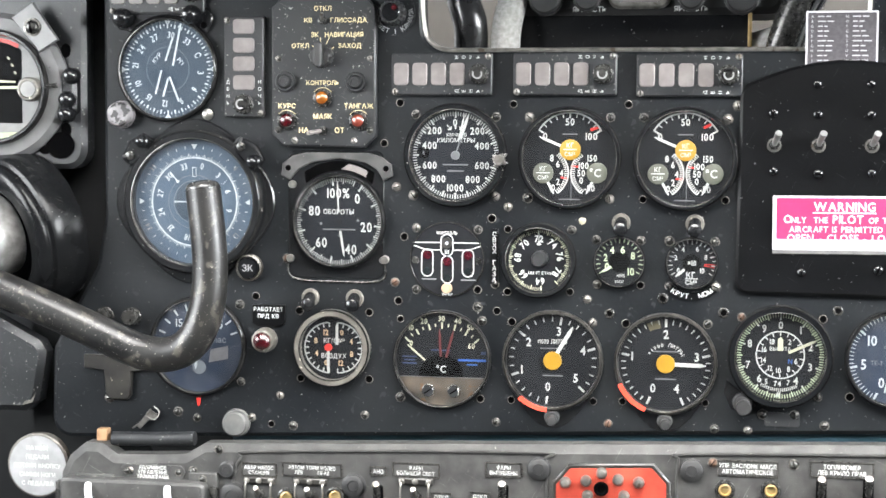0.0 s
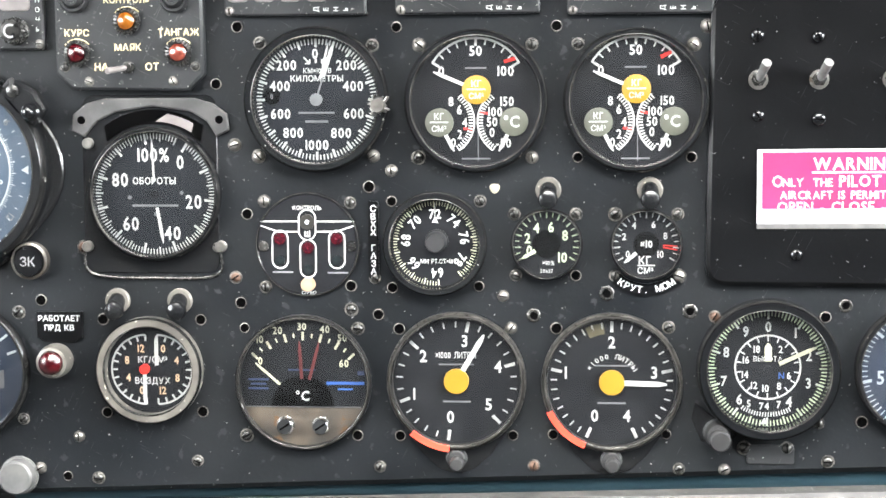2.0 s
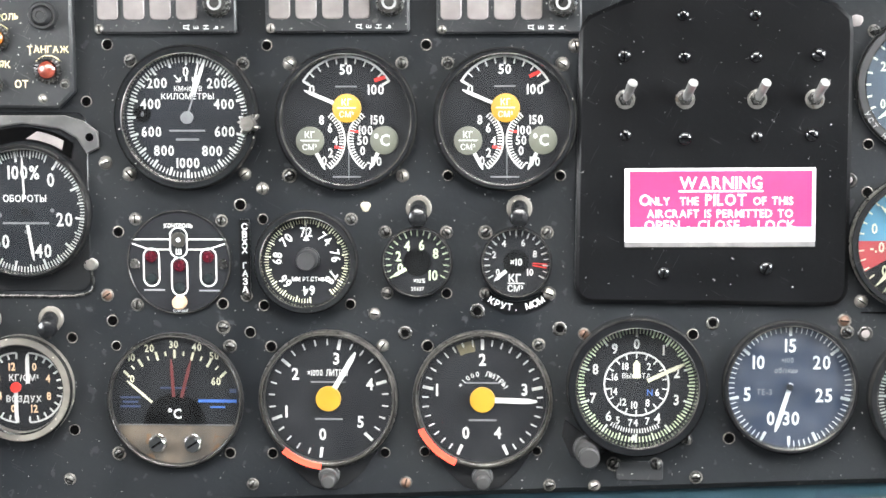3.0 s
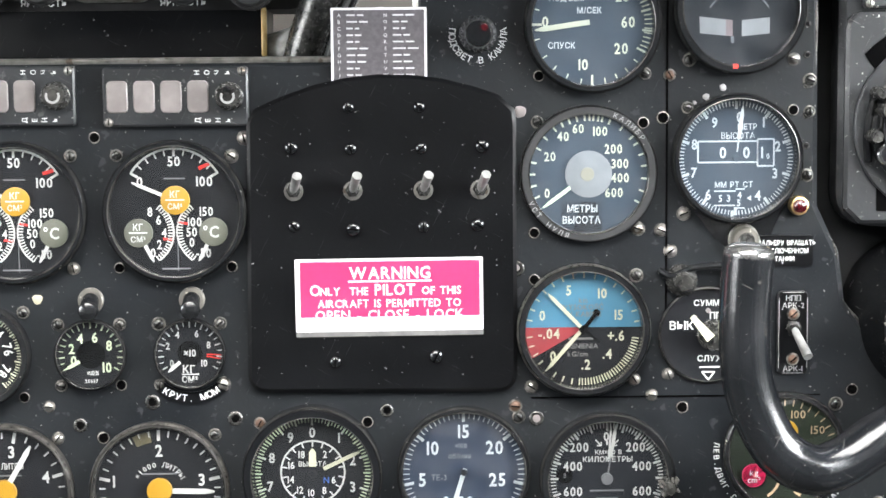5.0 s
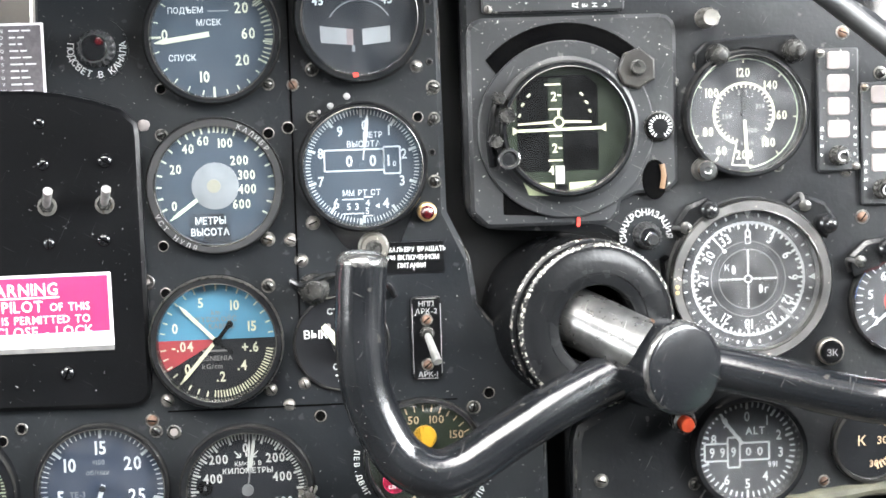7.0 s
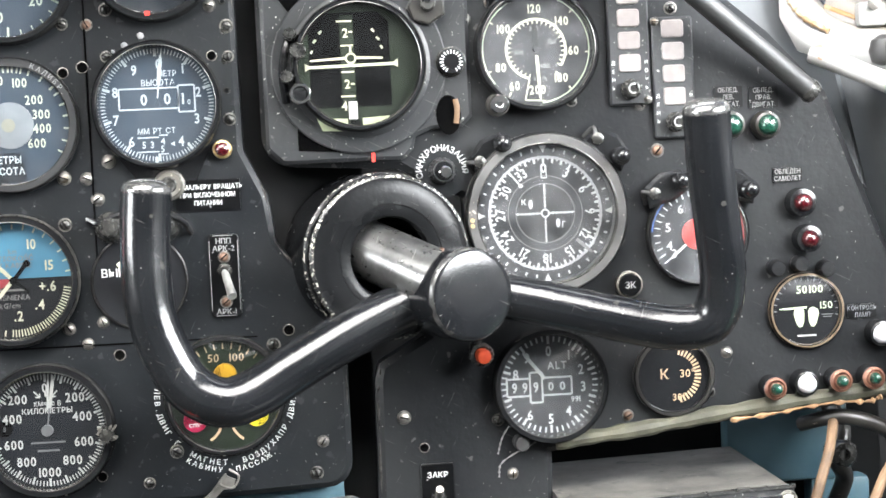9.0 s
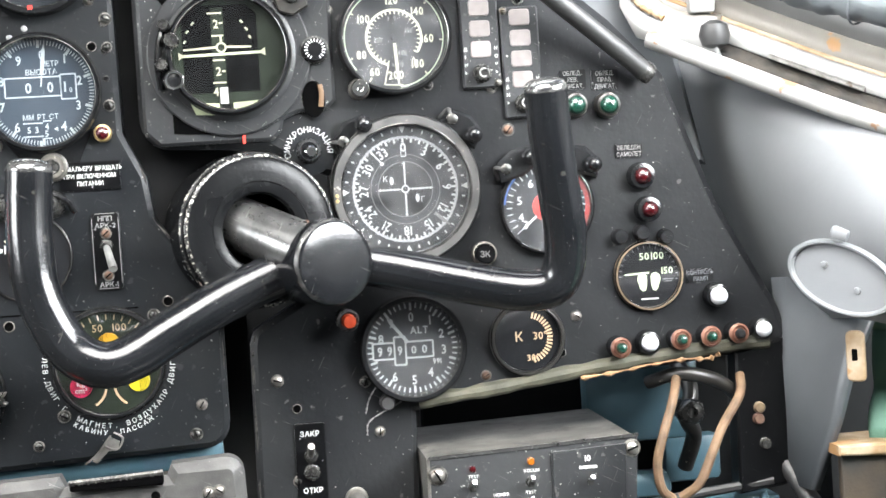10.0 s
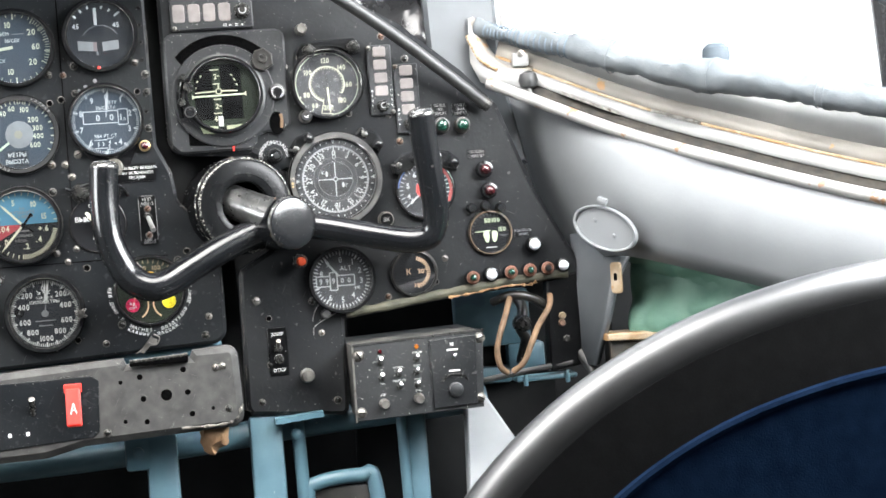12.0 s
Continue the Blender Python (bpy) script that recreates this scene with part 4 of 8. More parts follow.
# height gauge with number windows
d = Dial("metre_altimeter", "slate-blue metre altimeter with number windows", .5458, 1.1048, .0402, "dial_blue", "bezel", "glass_blue", lip=.10, high=.012)
d.ticks(0, 360, 100, .795, .87, .017)
d.ticks(0, 360, 10, .75, .87, .045)
d.put((("9", -.33, .55), ("1", .42, .55), ("8", -.635, .22), ("2", .64, .18), ("7", -.64, -.21), ("3", .60, -.23), ("6", -.42, -.55), ("4", .34, -.57), ("0", .05, .63)), .150, squeeze=.85)
d.put((("МЕТР", .17, .48),), .085)
d.put((("ВЫСОТА", .03, .345),), .09)
d.patch([(-.58, -.06), (.33, -.06), (.33, .26), (-.58, .26)], "dial_ink", -.0001)
d.window(-.58, -.06, .33, .26, .026)
d.window(.33, -.12, .58, .29, .026)
d.put((("0", -.20, .09), ("0", .16, .09), ("1", .40, .085)), .165, squeeze=.9)
d.put((("0", .49, .03),), .08)
d.put((("ММ РТ СТ", -.03, -.40),), .085)
d.put((("5 3", -.17, -.61), ("4", .06, -.56), ("5", .05, -.68)), .10)
for x0, x1, y in ((-.33, .0, -.50), (-.33, .0, -.72), (.0, .14, -.47), (.0, .14, -.76)):
    d.line(x0, y, x1, y, .022)
d.patch([(.17, -.61), (.24, -.57), (.24, -.65)][::-1], "white")
d.line(-.05, -.80, -.05, -.90, .05)
d.needle(7, .80, .06, tail=-.30)
d.needle(7, .34, .022, tail=-.10)
d.cap(0, 0, .05, "dial_blue", z1=.004)
d.done()
part("knob_lug", plate([(-.030, -.026), (-.013, -.049), (-.004, -.056), (.012, -.056), (.022, -.048), (.032, -.026)], -.001, .0007, None, .0003), "bezel", d.ob)
k = knob_on(d.ob, .005, -.0500, .0088, .010, "bezel_grey", .002, ribs=0, name="setting_knob", label="worn grey setting knob")
part("knob_bore", lathe([(.0052, .0120), (.0046, .0126), (.0036, .0124), (.0032, .0121), (0, .0121)], 20, None, .005, -.0500), "dark_steel", k)

# cabin height and pressure
d = Dial("cabin_gauge", "cabin altitude gauge with sky-blue and red sectors", .452, 1.0, .0415, "dial", "bezel", lip=.13, high=.010, edge="edge")
pts = [(-.86, .03)] + [polar(a, .865) for a in range(-86, 87, 6)] + [(.86, .03)]
d.patch(pts, "sky_blue")
d.patch([(-.10, .03), (-.03, -.02)] + [polar(a, .865) for a in range(240, 271, 6)] + [(-.865, .03)], "dark_red", .0004)
d.z = .0021
d.put((("0", -.61, .216), ("5", -.216, .59), ("10", .286, .54), ("15", .53, .216), ("-.04", -.51, -.06), ("+.6", .49, -.10), (".4", .36, -.37), (".2", .04, -.53), ("0", -.45, -.40)), .145, "cream", squeeze=.85)
d.put((("km", 0, .44), ("W KABINIE", 0, .23)), .075, "pale_disc", squeeze=.9)
d.put((("WYSOKOŚĆ", -.02, .335),), .075, "pale_disc", squeeze=.95)
d.bars(-.02, -.14, .40, .07, 1, "pale_disc")
d.put((("CIŚNIENIA", -.03, -.25), ("kG/cm", -.08, -.37)), .075, "pale_disc", squeeze=.95)
d.ticks(-80, 82, 14, .77, .845, .024, "cream")
d.ticks(100, 184, 26, .74, .845, .020, "cream")
d.ticks(192, 262, 7, .76, .845, .022, "cream")
d.needle(-44, .76, .055, "cream", z=.003)
d.needle(221, .80, .055, "cream", z=.003, cx=-.02)
d.needle(38, .34, .06, "slot", z=.0034, tail=.0, tip=1.0)
d.needle(128, .30, .04, "slot", z=.0034, tail=.0, tip=1.0)
d.cap(0, 0, .06, "slot", z1=.0042)
d.cap(.20, .25, .05, "slot", z1=.004)
d.done()

# receiver selector
d = Dial("receiver_selector", "round black receiver selector with white lettering", .529, .9955, .0305, "dial", "bezel", glass=None, lip=.06, high=.0025)
d.text("СУММА", .05, .66, .10)
d.text("ВЫК", -.52, .20, .14)
d.text("ПГ4-2", .30, .40, .11)
d.text("СЛУХ", .05, -.48, .10)
d.bars(.1, -.66, .5, .07, 1, "white")
for a in ((-.10, -.76, .16, -.76), (-.10, -.76, .03, -.92), (.16, -.76, .03, -.92)):
    d.line(*a, .03)
d.cap(-.26, .36, .05, "lamp_white", z1=.002)
d.cap(.02, .50, .05, "lamp_white", z1=.002)
d.done()
knob_on(d.ob, .003, .0, .0085, .012, "dark_steel", .001, name="selector_knob")
bm = bar(bmesh.new(), .0, .0, -.011, .013, .006, .010, .016, .003)
part("pointer", bm, "cream", d.ob, smooth=False)

# engine bleed triple gauge with lettered rim
d = Dial("triple_gauge", "black triple gauge with yellow and magenta caps and lettered rim", .578, .921, .0385, "dial_green", "bezel", lip=.10, high=.005)
for s, x, y in (("50", -.16, .62), ("100", .22, .62), ("150", .54, .36), ("0", -.5, .3)):
    d.text(s, x, y, .11, "brown_ink")
d.ticks(-30, 70, 10, .76, .86, .02, "brown_ink")
for s in (-1, 1):
    d.arc(s * 20, s * 150, .38, .42, "orange_ink", cx=-s * .0 + s * -.02 - s * .45, cy=-.38)
d.needle(20, .5, .04, "orange_ink", cx=-.5, cy=-.4)
d.cap(.02, .34, .19, "yellow", z1=.0036)
d.cap(-.50, -.38, .19, "magenta", z1=.0036, label="magenta unit cap")
d.cap(.50, -.34, .19, "lemon", z1=.0036, label="lemon yellow unit cap")
d.z = .0038
d.text("kg", -.5, -.32, .08)
d.text("cm²", -.5, -.44, .08)
d.done()
bm = bmesh.new()
write_arc(bm, "Г. МАГНЕТ. ВОЗДУХА", 0, 0, .0425, 180, 5.6, .0034, .0008, inside=True)
write_arc(bm, "В КАБИНУ", 0, 0, .0472, 204, 5.0, .0032, .0008, inside=True)
write_arc(bm, "ПАССАЖ.", 0, 0, .0472, 158, 5.0, .0032, .0008, inside=True)
write_arc(bm, "ЛЕВ.ДВИГ.", 0, 0, .0425, 255, 5.4, .0034, .0008, inside=True)
write_arc(bm, "ПР.ДВИГ.", 0, 0, .0425, 108, 5.4, .0034, .0008, inside=True)
part("rim_lettering", bm, "white", d.ob, smooth=False)


# ---- right-hand panel instruments ----
def attitude_indicator(x, z, R, dial, label, out=.006):
    d = Dial("attitude_indicator", label, x, z, R, dial, "bezel", "glass", lip=.10, high=.012, out=out)
    d.patch([(-.73, -.62), (.47, -.62), (.47, .62), (.30, .78), (-.48, .78), (-.73, .56)], "slot", .0001)
    d.patch([(-.26, -.62), (-.06, -.62), (-.06, .74), (-.26, .74)], "dial_green", .0004)
    d.z = .0021
    for x0, x1, y in ((-.31, -.08, .65), (-.26, -.07, .29), (-.26, -.07, -.10), (-.28, -.07, -.46), (-.13, -.07, .49), (-.13, -.07, -.28)):
        d.line(x0, y, x1, y, .026, "cream")
    d.put((("2", -.18, .48), ("2", -.18, -.275), ("4", -.24, -.60)), .13, "cream")
    d.line(-.75, -.015, .53, .0, .042, "pale_green")
    d.patch([(-.80, .05), (-.80, -.075), (-.70, -.015)], "cream", .0008)
    d.patch([(.58, -.06), (.58, .07), (.48, .0)], "cream", .0008)
    d.patch([(-.72, .065), (-.19, .085), (-.19, .125), (-.72, .095)], "cream", .0008)
    d.patch([(-.04, .085), (.36, .075), (.36, .105), (-.04, .125)], "cream", .0008)
    d.arc(0, 360, .055, .085, "cream", cx=-.115, cy=.10)
    d.line(-.115, .19, -.115, .28, .035, "cream")
    for x0, y0, dx in ((-.55, .50, .03), (-.64, .37, .03), (-.69, .21, .02), (.23, .50, -.03), (.30, .38, -.03), (.35, .25, -.02)):
        d.line(x0 - dx * .7, y0 - .022, x0 + dx * .7, y0 + .022, .032, "cream")
    d.patch([(-.58, -.96), (-.20, -.98), (-.20, -.79), (-.66, -.77)], "horizon", .0006)
    d.patch([(.02, -.98), (.36, -.95), (.42, -.77), (.02, -.79)], "horizon", .0006)
    d.patch([(-.18, -.80), (-.05, -.80), (-.05, -.54), (-.18, -.54)], "white", .001)
    d.patch([(-.16, -.94), (-.01, -.94), (-.01, -.82), (-.16, -.82)], "slot", .001)
    d.done()
    return d


attitude_indicator(.672, 1.124, .0420, "dial_green", "attitude indicator with pale green horizon bars")

d = Dial("airspeed_indicator", "airspeed indicator with cream inner ring scale and chrome setting knob", .7845, 1.1295, .0398, "dial", "bezel", "glass_veiled", lip=.10, high=.012)
k = 1 / .0398
d.arc(-128, 175, .845, .865, "pale_green")
d.arc(-165, 125, .455, .497, "cream")
d.ticks(-165, 125, 29, .405, .47, .022, "cream")
d.put(tuple((s, x * k, z * k) for s, x, z in (("120", 0, .0257), ("140", .0172, .0174), ("160", .0232, -.0015), ("180", .0155, -.0184), ("200", 0, -.0255), ("60", -.0145, -.0226), ("80", -.0228, -.0106), ("100", -.020, .0135))), .135, "cream", squeeze=.80)
for a in (0, 45, 95, 140, 212, 246, 302):
    d.line(*polar(a, .79), *polar(a, .86), .026, "cream")
d.line(-.20, -.80, -.12, -.47, .024, "cream")
d.line(-.20, -.80, .12, -.82, .024, "cream")
d.line(.31, -.36, .38, -.44, .024, "cream")
d.put((("350", .26, .11), ("250", -.277, -.035), ("400", .13, -.266), ("300", -.02, .33)), .075, "pale_disc")
d.put((("km/h", .05, -.46),), .07, "pale_disc")
d.needle(177, .82, .05, "cream", tail=-.10, tip=.4)
d.needle(-3, .38, .075, "slot")
d.cap(0, 0, .05, "dial", z1=.004)
d.done()
knob_on(d.ob, -.026, -.034, .0068, .013, "steel", .0, name="setting_knob")
part("knob_end", lathe([(.0060, .0131), (.0054, .0143), (.0022, .0145), (.0018, .0137), (0, .0137)], 20, None, -.026, -.034), "chrome", d.ob)
bar_ = part("clamp_bar", plate([(-.030, .026), (-.031, .038), (-.024, .045), (-.010, .047), (.012, .048), (.032, .048), (.038, .042), (.038, .032), (.030, .030), (.018, .037), (.0, .0405), (-.016, .035)], 0, .004, None, .001), "bezel", d.ob)
for x, y in ((-.017, .0365), (.031, .038)):
    part("clamp_lamp", lathe([(.0074, .004), (.0072, .008), (.0058, .013), (.0050, .017), (.0030, .019), (0, .0195)], 20, None, x, y), "dark_steel", bar_)


def compass(x, z, case, glass, face, label, sizes, cards, turn, high):
    """A compass card: sizes are the radii of the case, face, ring, figures and marks in metres."""
    R, rf, rr, rn, rm = sizes
    big = face == "dial"
    d = Dial("compass_indicator", label, x, z, R, face, case, glass, lip=1 - rf / R, high=high, out=0 if big else .003)
    u = 1 / R
    d.arc(0, 360, (rr - .0008) * u, (rr + (.0009 if big else .0003)) * u, "dial_silver" if big else "white")
    if big:
        d.ticks(turn, 360 + turn, 36, (rr - .0036) * u, (rr - .0002) * u, .0015 * u)
        d.ticks(turn + 5, 365 + turn, 36, (rr - .0018) * u, (rr + .0010) * u, .0010 * u)
        d.ticks(0, 360, 36, (rm - .0011) * u, (rm + .0011) * u, .0011 * u, "white")
    else:
        d.ticks(turn, 360 + turn, 180, rr * u, (rr + .0020) * u, .0004 * u)
        d.ticks(turn, 360 + turn, 36, rr * u, (rr + .0034) * u, .0006 * u)
        d.ticks(0, 360, 36, (rm - .0012) * u, (rm + .0012) * u, .0005 * u)
    for i, s in enumerate(cards):
        d.radial(s, i * 30 + turn, rn * u, (.0058 if big else .0050) * u, squeeze=.85)
    for a in (0, 90, 180, 270):
        d.patch([polar(a, (rm - .0022) * u), polar(a - 3, (rm + .0026) * u), polar(a + 3, (rm + .0026) * u)], "white")
    if not big:
        for a, s in ((-52, "30"), (-118, "24"), (128, "12"), (52, "6"), (152, "15")):
            d.radial(s, a, rm * u, .0042 * u, "pale_disc")
    d.arc(0, 360, .0236 * u, .0241 * u, "pale_disc" if big else "grey_ink")
    d.arc(0, 360, .0186 * u, .0191 * u, "pale_disc" if big else "grey_ink")
    d.cap(0, 0, .0184 * u, "slot" if big else "dial_blue", z0=.0012, z1=.00145, name="centre_disc")
    for r0, r1 in ((-.019, -.003), (.003, .019)):
        d.line(0, r0 * u, 0, r1 * u, .0008 * u)
        d.line(r0 * u, 0, r1 * u, 0, .0008 * u)
    for k in range(-7, 8):
        if k:
            d.line(-.0009 * u, k * .0025 * u, .0009 * u, k * .0025 * u, .0007 * u)
            d.line(k * .0025 * u, -.0009 * u, k * .0025 * u, .0009 * u, .0007 * u)
    d.arc(0, 360, .0018 * u, .0028 * u)
    d.needle(-40, .0345 * u, .0009 * u, tail=-.0235 * u, tip=1)
    d.cap(*polar(-40, .0235 * u), .0013 * u, "white", z1=.003, name="needle_ball")
    d.needle(132, .039 * u, .0022 * u, tail=-.026 * u, tip=.5, mat="pale_disc" if big else "white")
    d.window(-.0016 * u, .0225 * u, .0016 * u, .0305 * u, .0006 * u)
    d.done()
    return d


NUMS = ("0", "3", "6", "9", "12", "15", "18", "21", "24", "27", "30", "33")
d = compass(.786, 1.0255, "case_grey", "glass_veiled", "dial", "round course indicator with white compass card in a lugged grey case", (.0520, .0440, .0357, .0290, .0405), NUMS, 0, .013)
bm = bmesh.new()
write(bm, "К", -.0134, .0077, .0038, .0016)
write(bm, "Г", .0117, -.0075, .0038, .0016)
for x, y in ((-.0092, .0060), (.0080, -.0065)):
    plate([(x + .0014 * math.sin(radians(a)), y + .0030 * math.cos(radians(a))) for a in range(0, 360, 40)], .0014, .0016, bm)
part("card_letters", bm, "white", d.ob, smooth=False)


def lugs(d, R, spots):
    """Clamp lugs with round-headed screws on the rim of a case."""
    for x, y, a in spots:
        bm = bmesh.new()
        p = [(-.016, -.007), (-.013, .006), (0, .010), (.013, .006), (.016, -.007), (.0, -.010)]
        ca, sa = math.cos(radians(a)), math.sin(radians(a))
        plate([(x + u * ca - v * sa, y + u * sa + v * ca) for u, v in p], .002, .010, bm, .002)
        lug = part("clamp_lug", bm, "bezel", d.ob)
        bm = lathe([(.0058, .008), (.0058, .016), (.0044, .0175), (.0046, .019), (.0040, .0215), (.0022, .0232), (0, .0236)], 20, None, x + .009 * ca, y + .009 * sa)
        part("lamp_head", bm, "bezel", lug)
        bm = lathe([(.0040, .010), (.0038, .0114), (.0022, .0122), (0, .0123)], 16, None, x - .009 * ca, y - .009 * sa)
        part("lug_screw", bm, "dark_steel", lug)
        bm = tube([(x - .010 * ca, y - .010 * sa, .011), (x - .015 * ca - .004 * sa, y - .015 * sa + .004 * ca, .007), (x - .016 * ca + .004 * sa, y - .016 * sa - .004 * ca, .003)], .0016, 8, 5)
        part("lamp_wire", bm, "rubber", lug)


lugs(d, .052, ((-.034, .040, 38), (.041, .040, -40)))
for zz in (-.0055, -.002):
    knob_on(d.ob, -.0478, zz, .0014, .0022, "brass", .0115, name="case_screw")

d = Dial("efficiency_gauge", "temperature gauge with red hub, blue and red limit arcs", .8835, 1.0075, .0335, "dial", "bezel", "glass_veiled", lip=.08, high=.007)
d.ticks(-130, 110, 24, .72, .84, .02)
for s, a in (("3", 232), ("4", 250), ("5", 285), ("6", 328), ("8", 35)):
    d.num(s, a, .58, .14)
d.arc(-85, -20, .86, .91, "blue_ink")
d.arc(45, 120, .82, .92, "red")
d.text("×100", .1, -.42, .09, "grey_ink")
d.needle(230, .72, .05)
d.cap(.0, .0, .30, "red", z1=.0036, label="red centre disc")
d.done()
lugs(d, .0335, ((-.020, .031, 25), (.024, .031, -25)))
d = Dial("vertical_gauge", "small dark gauge with faded orange scale", .8645, .917, .0265, "dial", "bezel_dark", lip=.12, high=.006)
d.text("К", -.22, .05, .2, "orange_ink")
d.ticks(15, 165, 18, .52, .68, .05, "orange_ink")
d.text("30°", .34, .05, .16, "orange_ink")
d.text("30°", .12, -.52, .14, "orange_ink")
d.done()
d = Dial("foot_altimeter", "black foot altimeter with number drum window", .784, .916, .0372, "dial", "bezel", "glass_veiled", lip=.13, high=.012)
d.ticks(0, 360, 50, .74, .835, .030)
d.ticks(0, 360, 10, .70, .835, .045)
d.put((("0", 0, .58), ("1", .35, .50), ("2", .55, .24), ("3", .58, -.06), ("4", .31, -.47), ("5", 0, -.59), ("6", -.36, -.51), ("8", -.58, .20), ("9", -.38, .48)), .165, squeeze=.85)
d.put((("ALT", .14, .33),), .13)
for x in (-.61, -.43, -.24):
    d.put((("9", x, -.03),), .165, squeeze=.8)
d.put((("0", .02, -.03), ("0", .22, -.03)), .14, squeeze=1.0)
d.window(-.74, -.18, -.34, .12, .034)
d.window(-.34, -.30, -.13, .22, .034)
d.window(-.13, -.18, .38, .12, .034)
d.put((("991", .44, -.27),), .10, squeeze=.85)
d.needle(-38, .72, .06, tip=.6, tail=-.14)
d.done()
knob_on(d.ob, -.020, -.036, .005, .010, "rubber", name="setting_knob")
d = Dial("flap_indicator", "small flap position gauge in a tan ring", .953, .9545, .0248, "dial", "flap_ring", lip=.10, high=.005)
d.text("50", -.10, .55, .17, "pale_green")
d.text("100", .28, .55, .17, "pale_green")
d.text("150", .54, .12, .16, "pale_green")
for s in (-1, 1):
    d.patch([(s * .05, -.02), (s * .06, -.28), (s * .11, -.42), (s * .19, -.44), (s * .26, -.36), (s * .34, -.10), (s * .31, .02), (s * .20, .08), (s * .10, .06)][::s], "pale_green")
d.bars(.56, -.16, .3, .12, 2, "grey_ink")
d.bars(0, -.66, .5, .10, 1, "white")
d.ticks(-90, 100, 16, .78, .86, .03, "grey_ink")
d.needle(268, .72, .05, "pale_green", cy=.08)
d.done()

# ---- left instruments ----
d = Dial("bearing_indicator", "slate-blue radio bearing indicator with double needles", -.253, 1.151, .0465, "dial_blue", "bezel", "glass_blue", lip=.07, high=.006)
d.ticks(0, 360, 36, .78, .855, .030)
d.ticks(5, 365, 36, .81, .855, .018)
d.ticks(0, 360, 36, .875, .925, .020, "pale_disc")
for i, s in enumerate(("30", "33", "С", "3", "6", "9", "12", "15", "10", "21", "24", "27")):
    d.radial(s, 6 + i * 30, .655, .115, squeeze=.8)
for a in (-90, 0, 90, 180):
    d.patch([polar(a, .83), polar(a - 4, .93), polar(a + 4, .93)], "white")
d.text("КУР", -.22, .22, .065, turn=-50)
d.text("РП", .25, .15, .065, turn=50)
d.arc(0, 360, .42, .43, "grey_ink")
bm = bmesh.new()
for x0, y0, x1, y1 in ((-.04, .16, .11, .60), (.11, .07, .27, .86), (-.12, -.02, -.24, -.47), (.015, -.165, -.09, -.52), (.04, -.14, .225, -.61)):
    bar(bm, x0 * d.R, y0 * d.R, x1 * d.R, y1 * d.R, .034 * d.R, .0024, .0029)
part("needle", bm, "white", d.ob, "white double needles", smooth=False)
d.done()
arch = [(.0465 * 1.01 * math.sin(radians(a)), .0465 * 1.01 * math.cos(radians(a))) for a in range(-46, 47, 8)]
cb = part("clamp_bar", plate([(.0415, .040), (.0425, .0475), (.036, .0540), (.010, .0560), (-.020, .0560), (-.049, .0550), (-.0500, .0420), (-.0440, .0350), (-.0380, .0340)] + arch + [(.0370, .0320)], 0, .0035, None, .001), "bezel", d.ob)
for x, y in ((-.0400, .0450), (.0235, .0475)):
    part("clamp_lamp", lathe([(.0088, .0035), (.0086, .009), (.0074, .012), (.0066, .015), (.0040, .0172), (0, .0178)], 22, None, x, y), "bezel", cb)
part("clamp_hole", lathe([(.0030, .0036), (0, .0037)], 14, None, .034, .0385), "slot", cb)
knob_on(d.ob, -.0425, -.040, .0112, .012, "worn_knob", .002, name="setting_knob")
part("knob_worn_face", lathe([(.0085, .0141), (.0080, .0146), (0, .0147)], 24, None, -.0425, -.040), "worn_knob", d.ob)
part("corner_screw", lathe([(.0052, 0), (.0050, .0016), (.0030, .0030), (0, .0034)], 16, None, .0363, -.0395), "steel", d.ob)
d = compass(-.228, 1.034, "bezel", "glass_haze", "dial_glare", "large blue compass course indicator in a lugged black case", (.0640, .0555, .0394, .0325, .0485), NUMS, 13, .010)
lugs(d, .065, ((-.050, .047, 45), (.052, .043, -45)))
part("case_flange", plate([polar(a, .0695 + .004 * math.cos(radians(4 * a))) for a in range(355, -5, -8)][::-1], -.003, .0006, None, .001), "bezel", d.ob)
d = Dial("volt_gauge", "blue-black gauge with pale rectangular window", -.2265, .905, .0450, "dial_navy", "bezel", "glass_blue", lip=.08, high=.006)
for s, a in (("45", 42), ("15", -40), ("30", 2)):
    d.num(s, a, .60, .13)
d.ticks(-70, 70, 8, .72, .86, .035)
d.text("км/час", .30, .14, .10, "grey_ink")
d.patch([(.22, -.32), (.62, -.24), (.62, .02), (.26, -.06)], "lamp_white")
d.needle(186, .46, .05)
d.needle(0, .2, .05)
d.cap(.02, -.42, .14, "grey_ink", z1=.002)
d.done()
part("red_index", plate([(-.002, -.047), (.002, -.047), (.0008, -.054), (-.0008, -.054)], 0, .001), "red", d.ob)
# pale dial colour imitates the bright hazy reflection on its glass
d = attitude_indicator(-.4125, 1.135, .052, "disc_grey", "large attitude indicator, face painted pale for a reflection, grey case ring")
bm = bmesh.new()
arc(bm, -40, 31, .0405, .0440, .0022)
part("red_arc", bm, "red", d.ob, "red warning arc", smooth=False)


# ---- panels ----
def panel_outline_thing(name, label, pts, mat, out, thick, bevel):
    ob = thing(name, on_panel(0, 0, out), label, "instrument panel", kind="")
    part("board", plate(pts, -thick, 0, None, bevel), mat, ob)
    return ob


def corner(cx, cy, r, a0, a1, n=6):
    return [(cx + r * math.cos(radians(a0 + (a1 - a0) * k / n)), cy + r * math.sin(radians(a0 + (a1 - a0) * k / n))) for k in range(n + 1)]


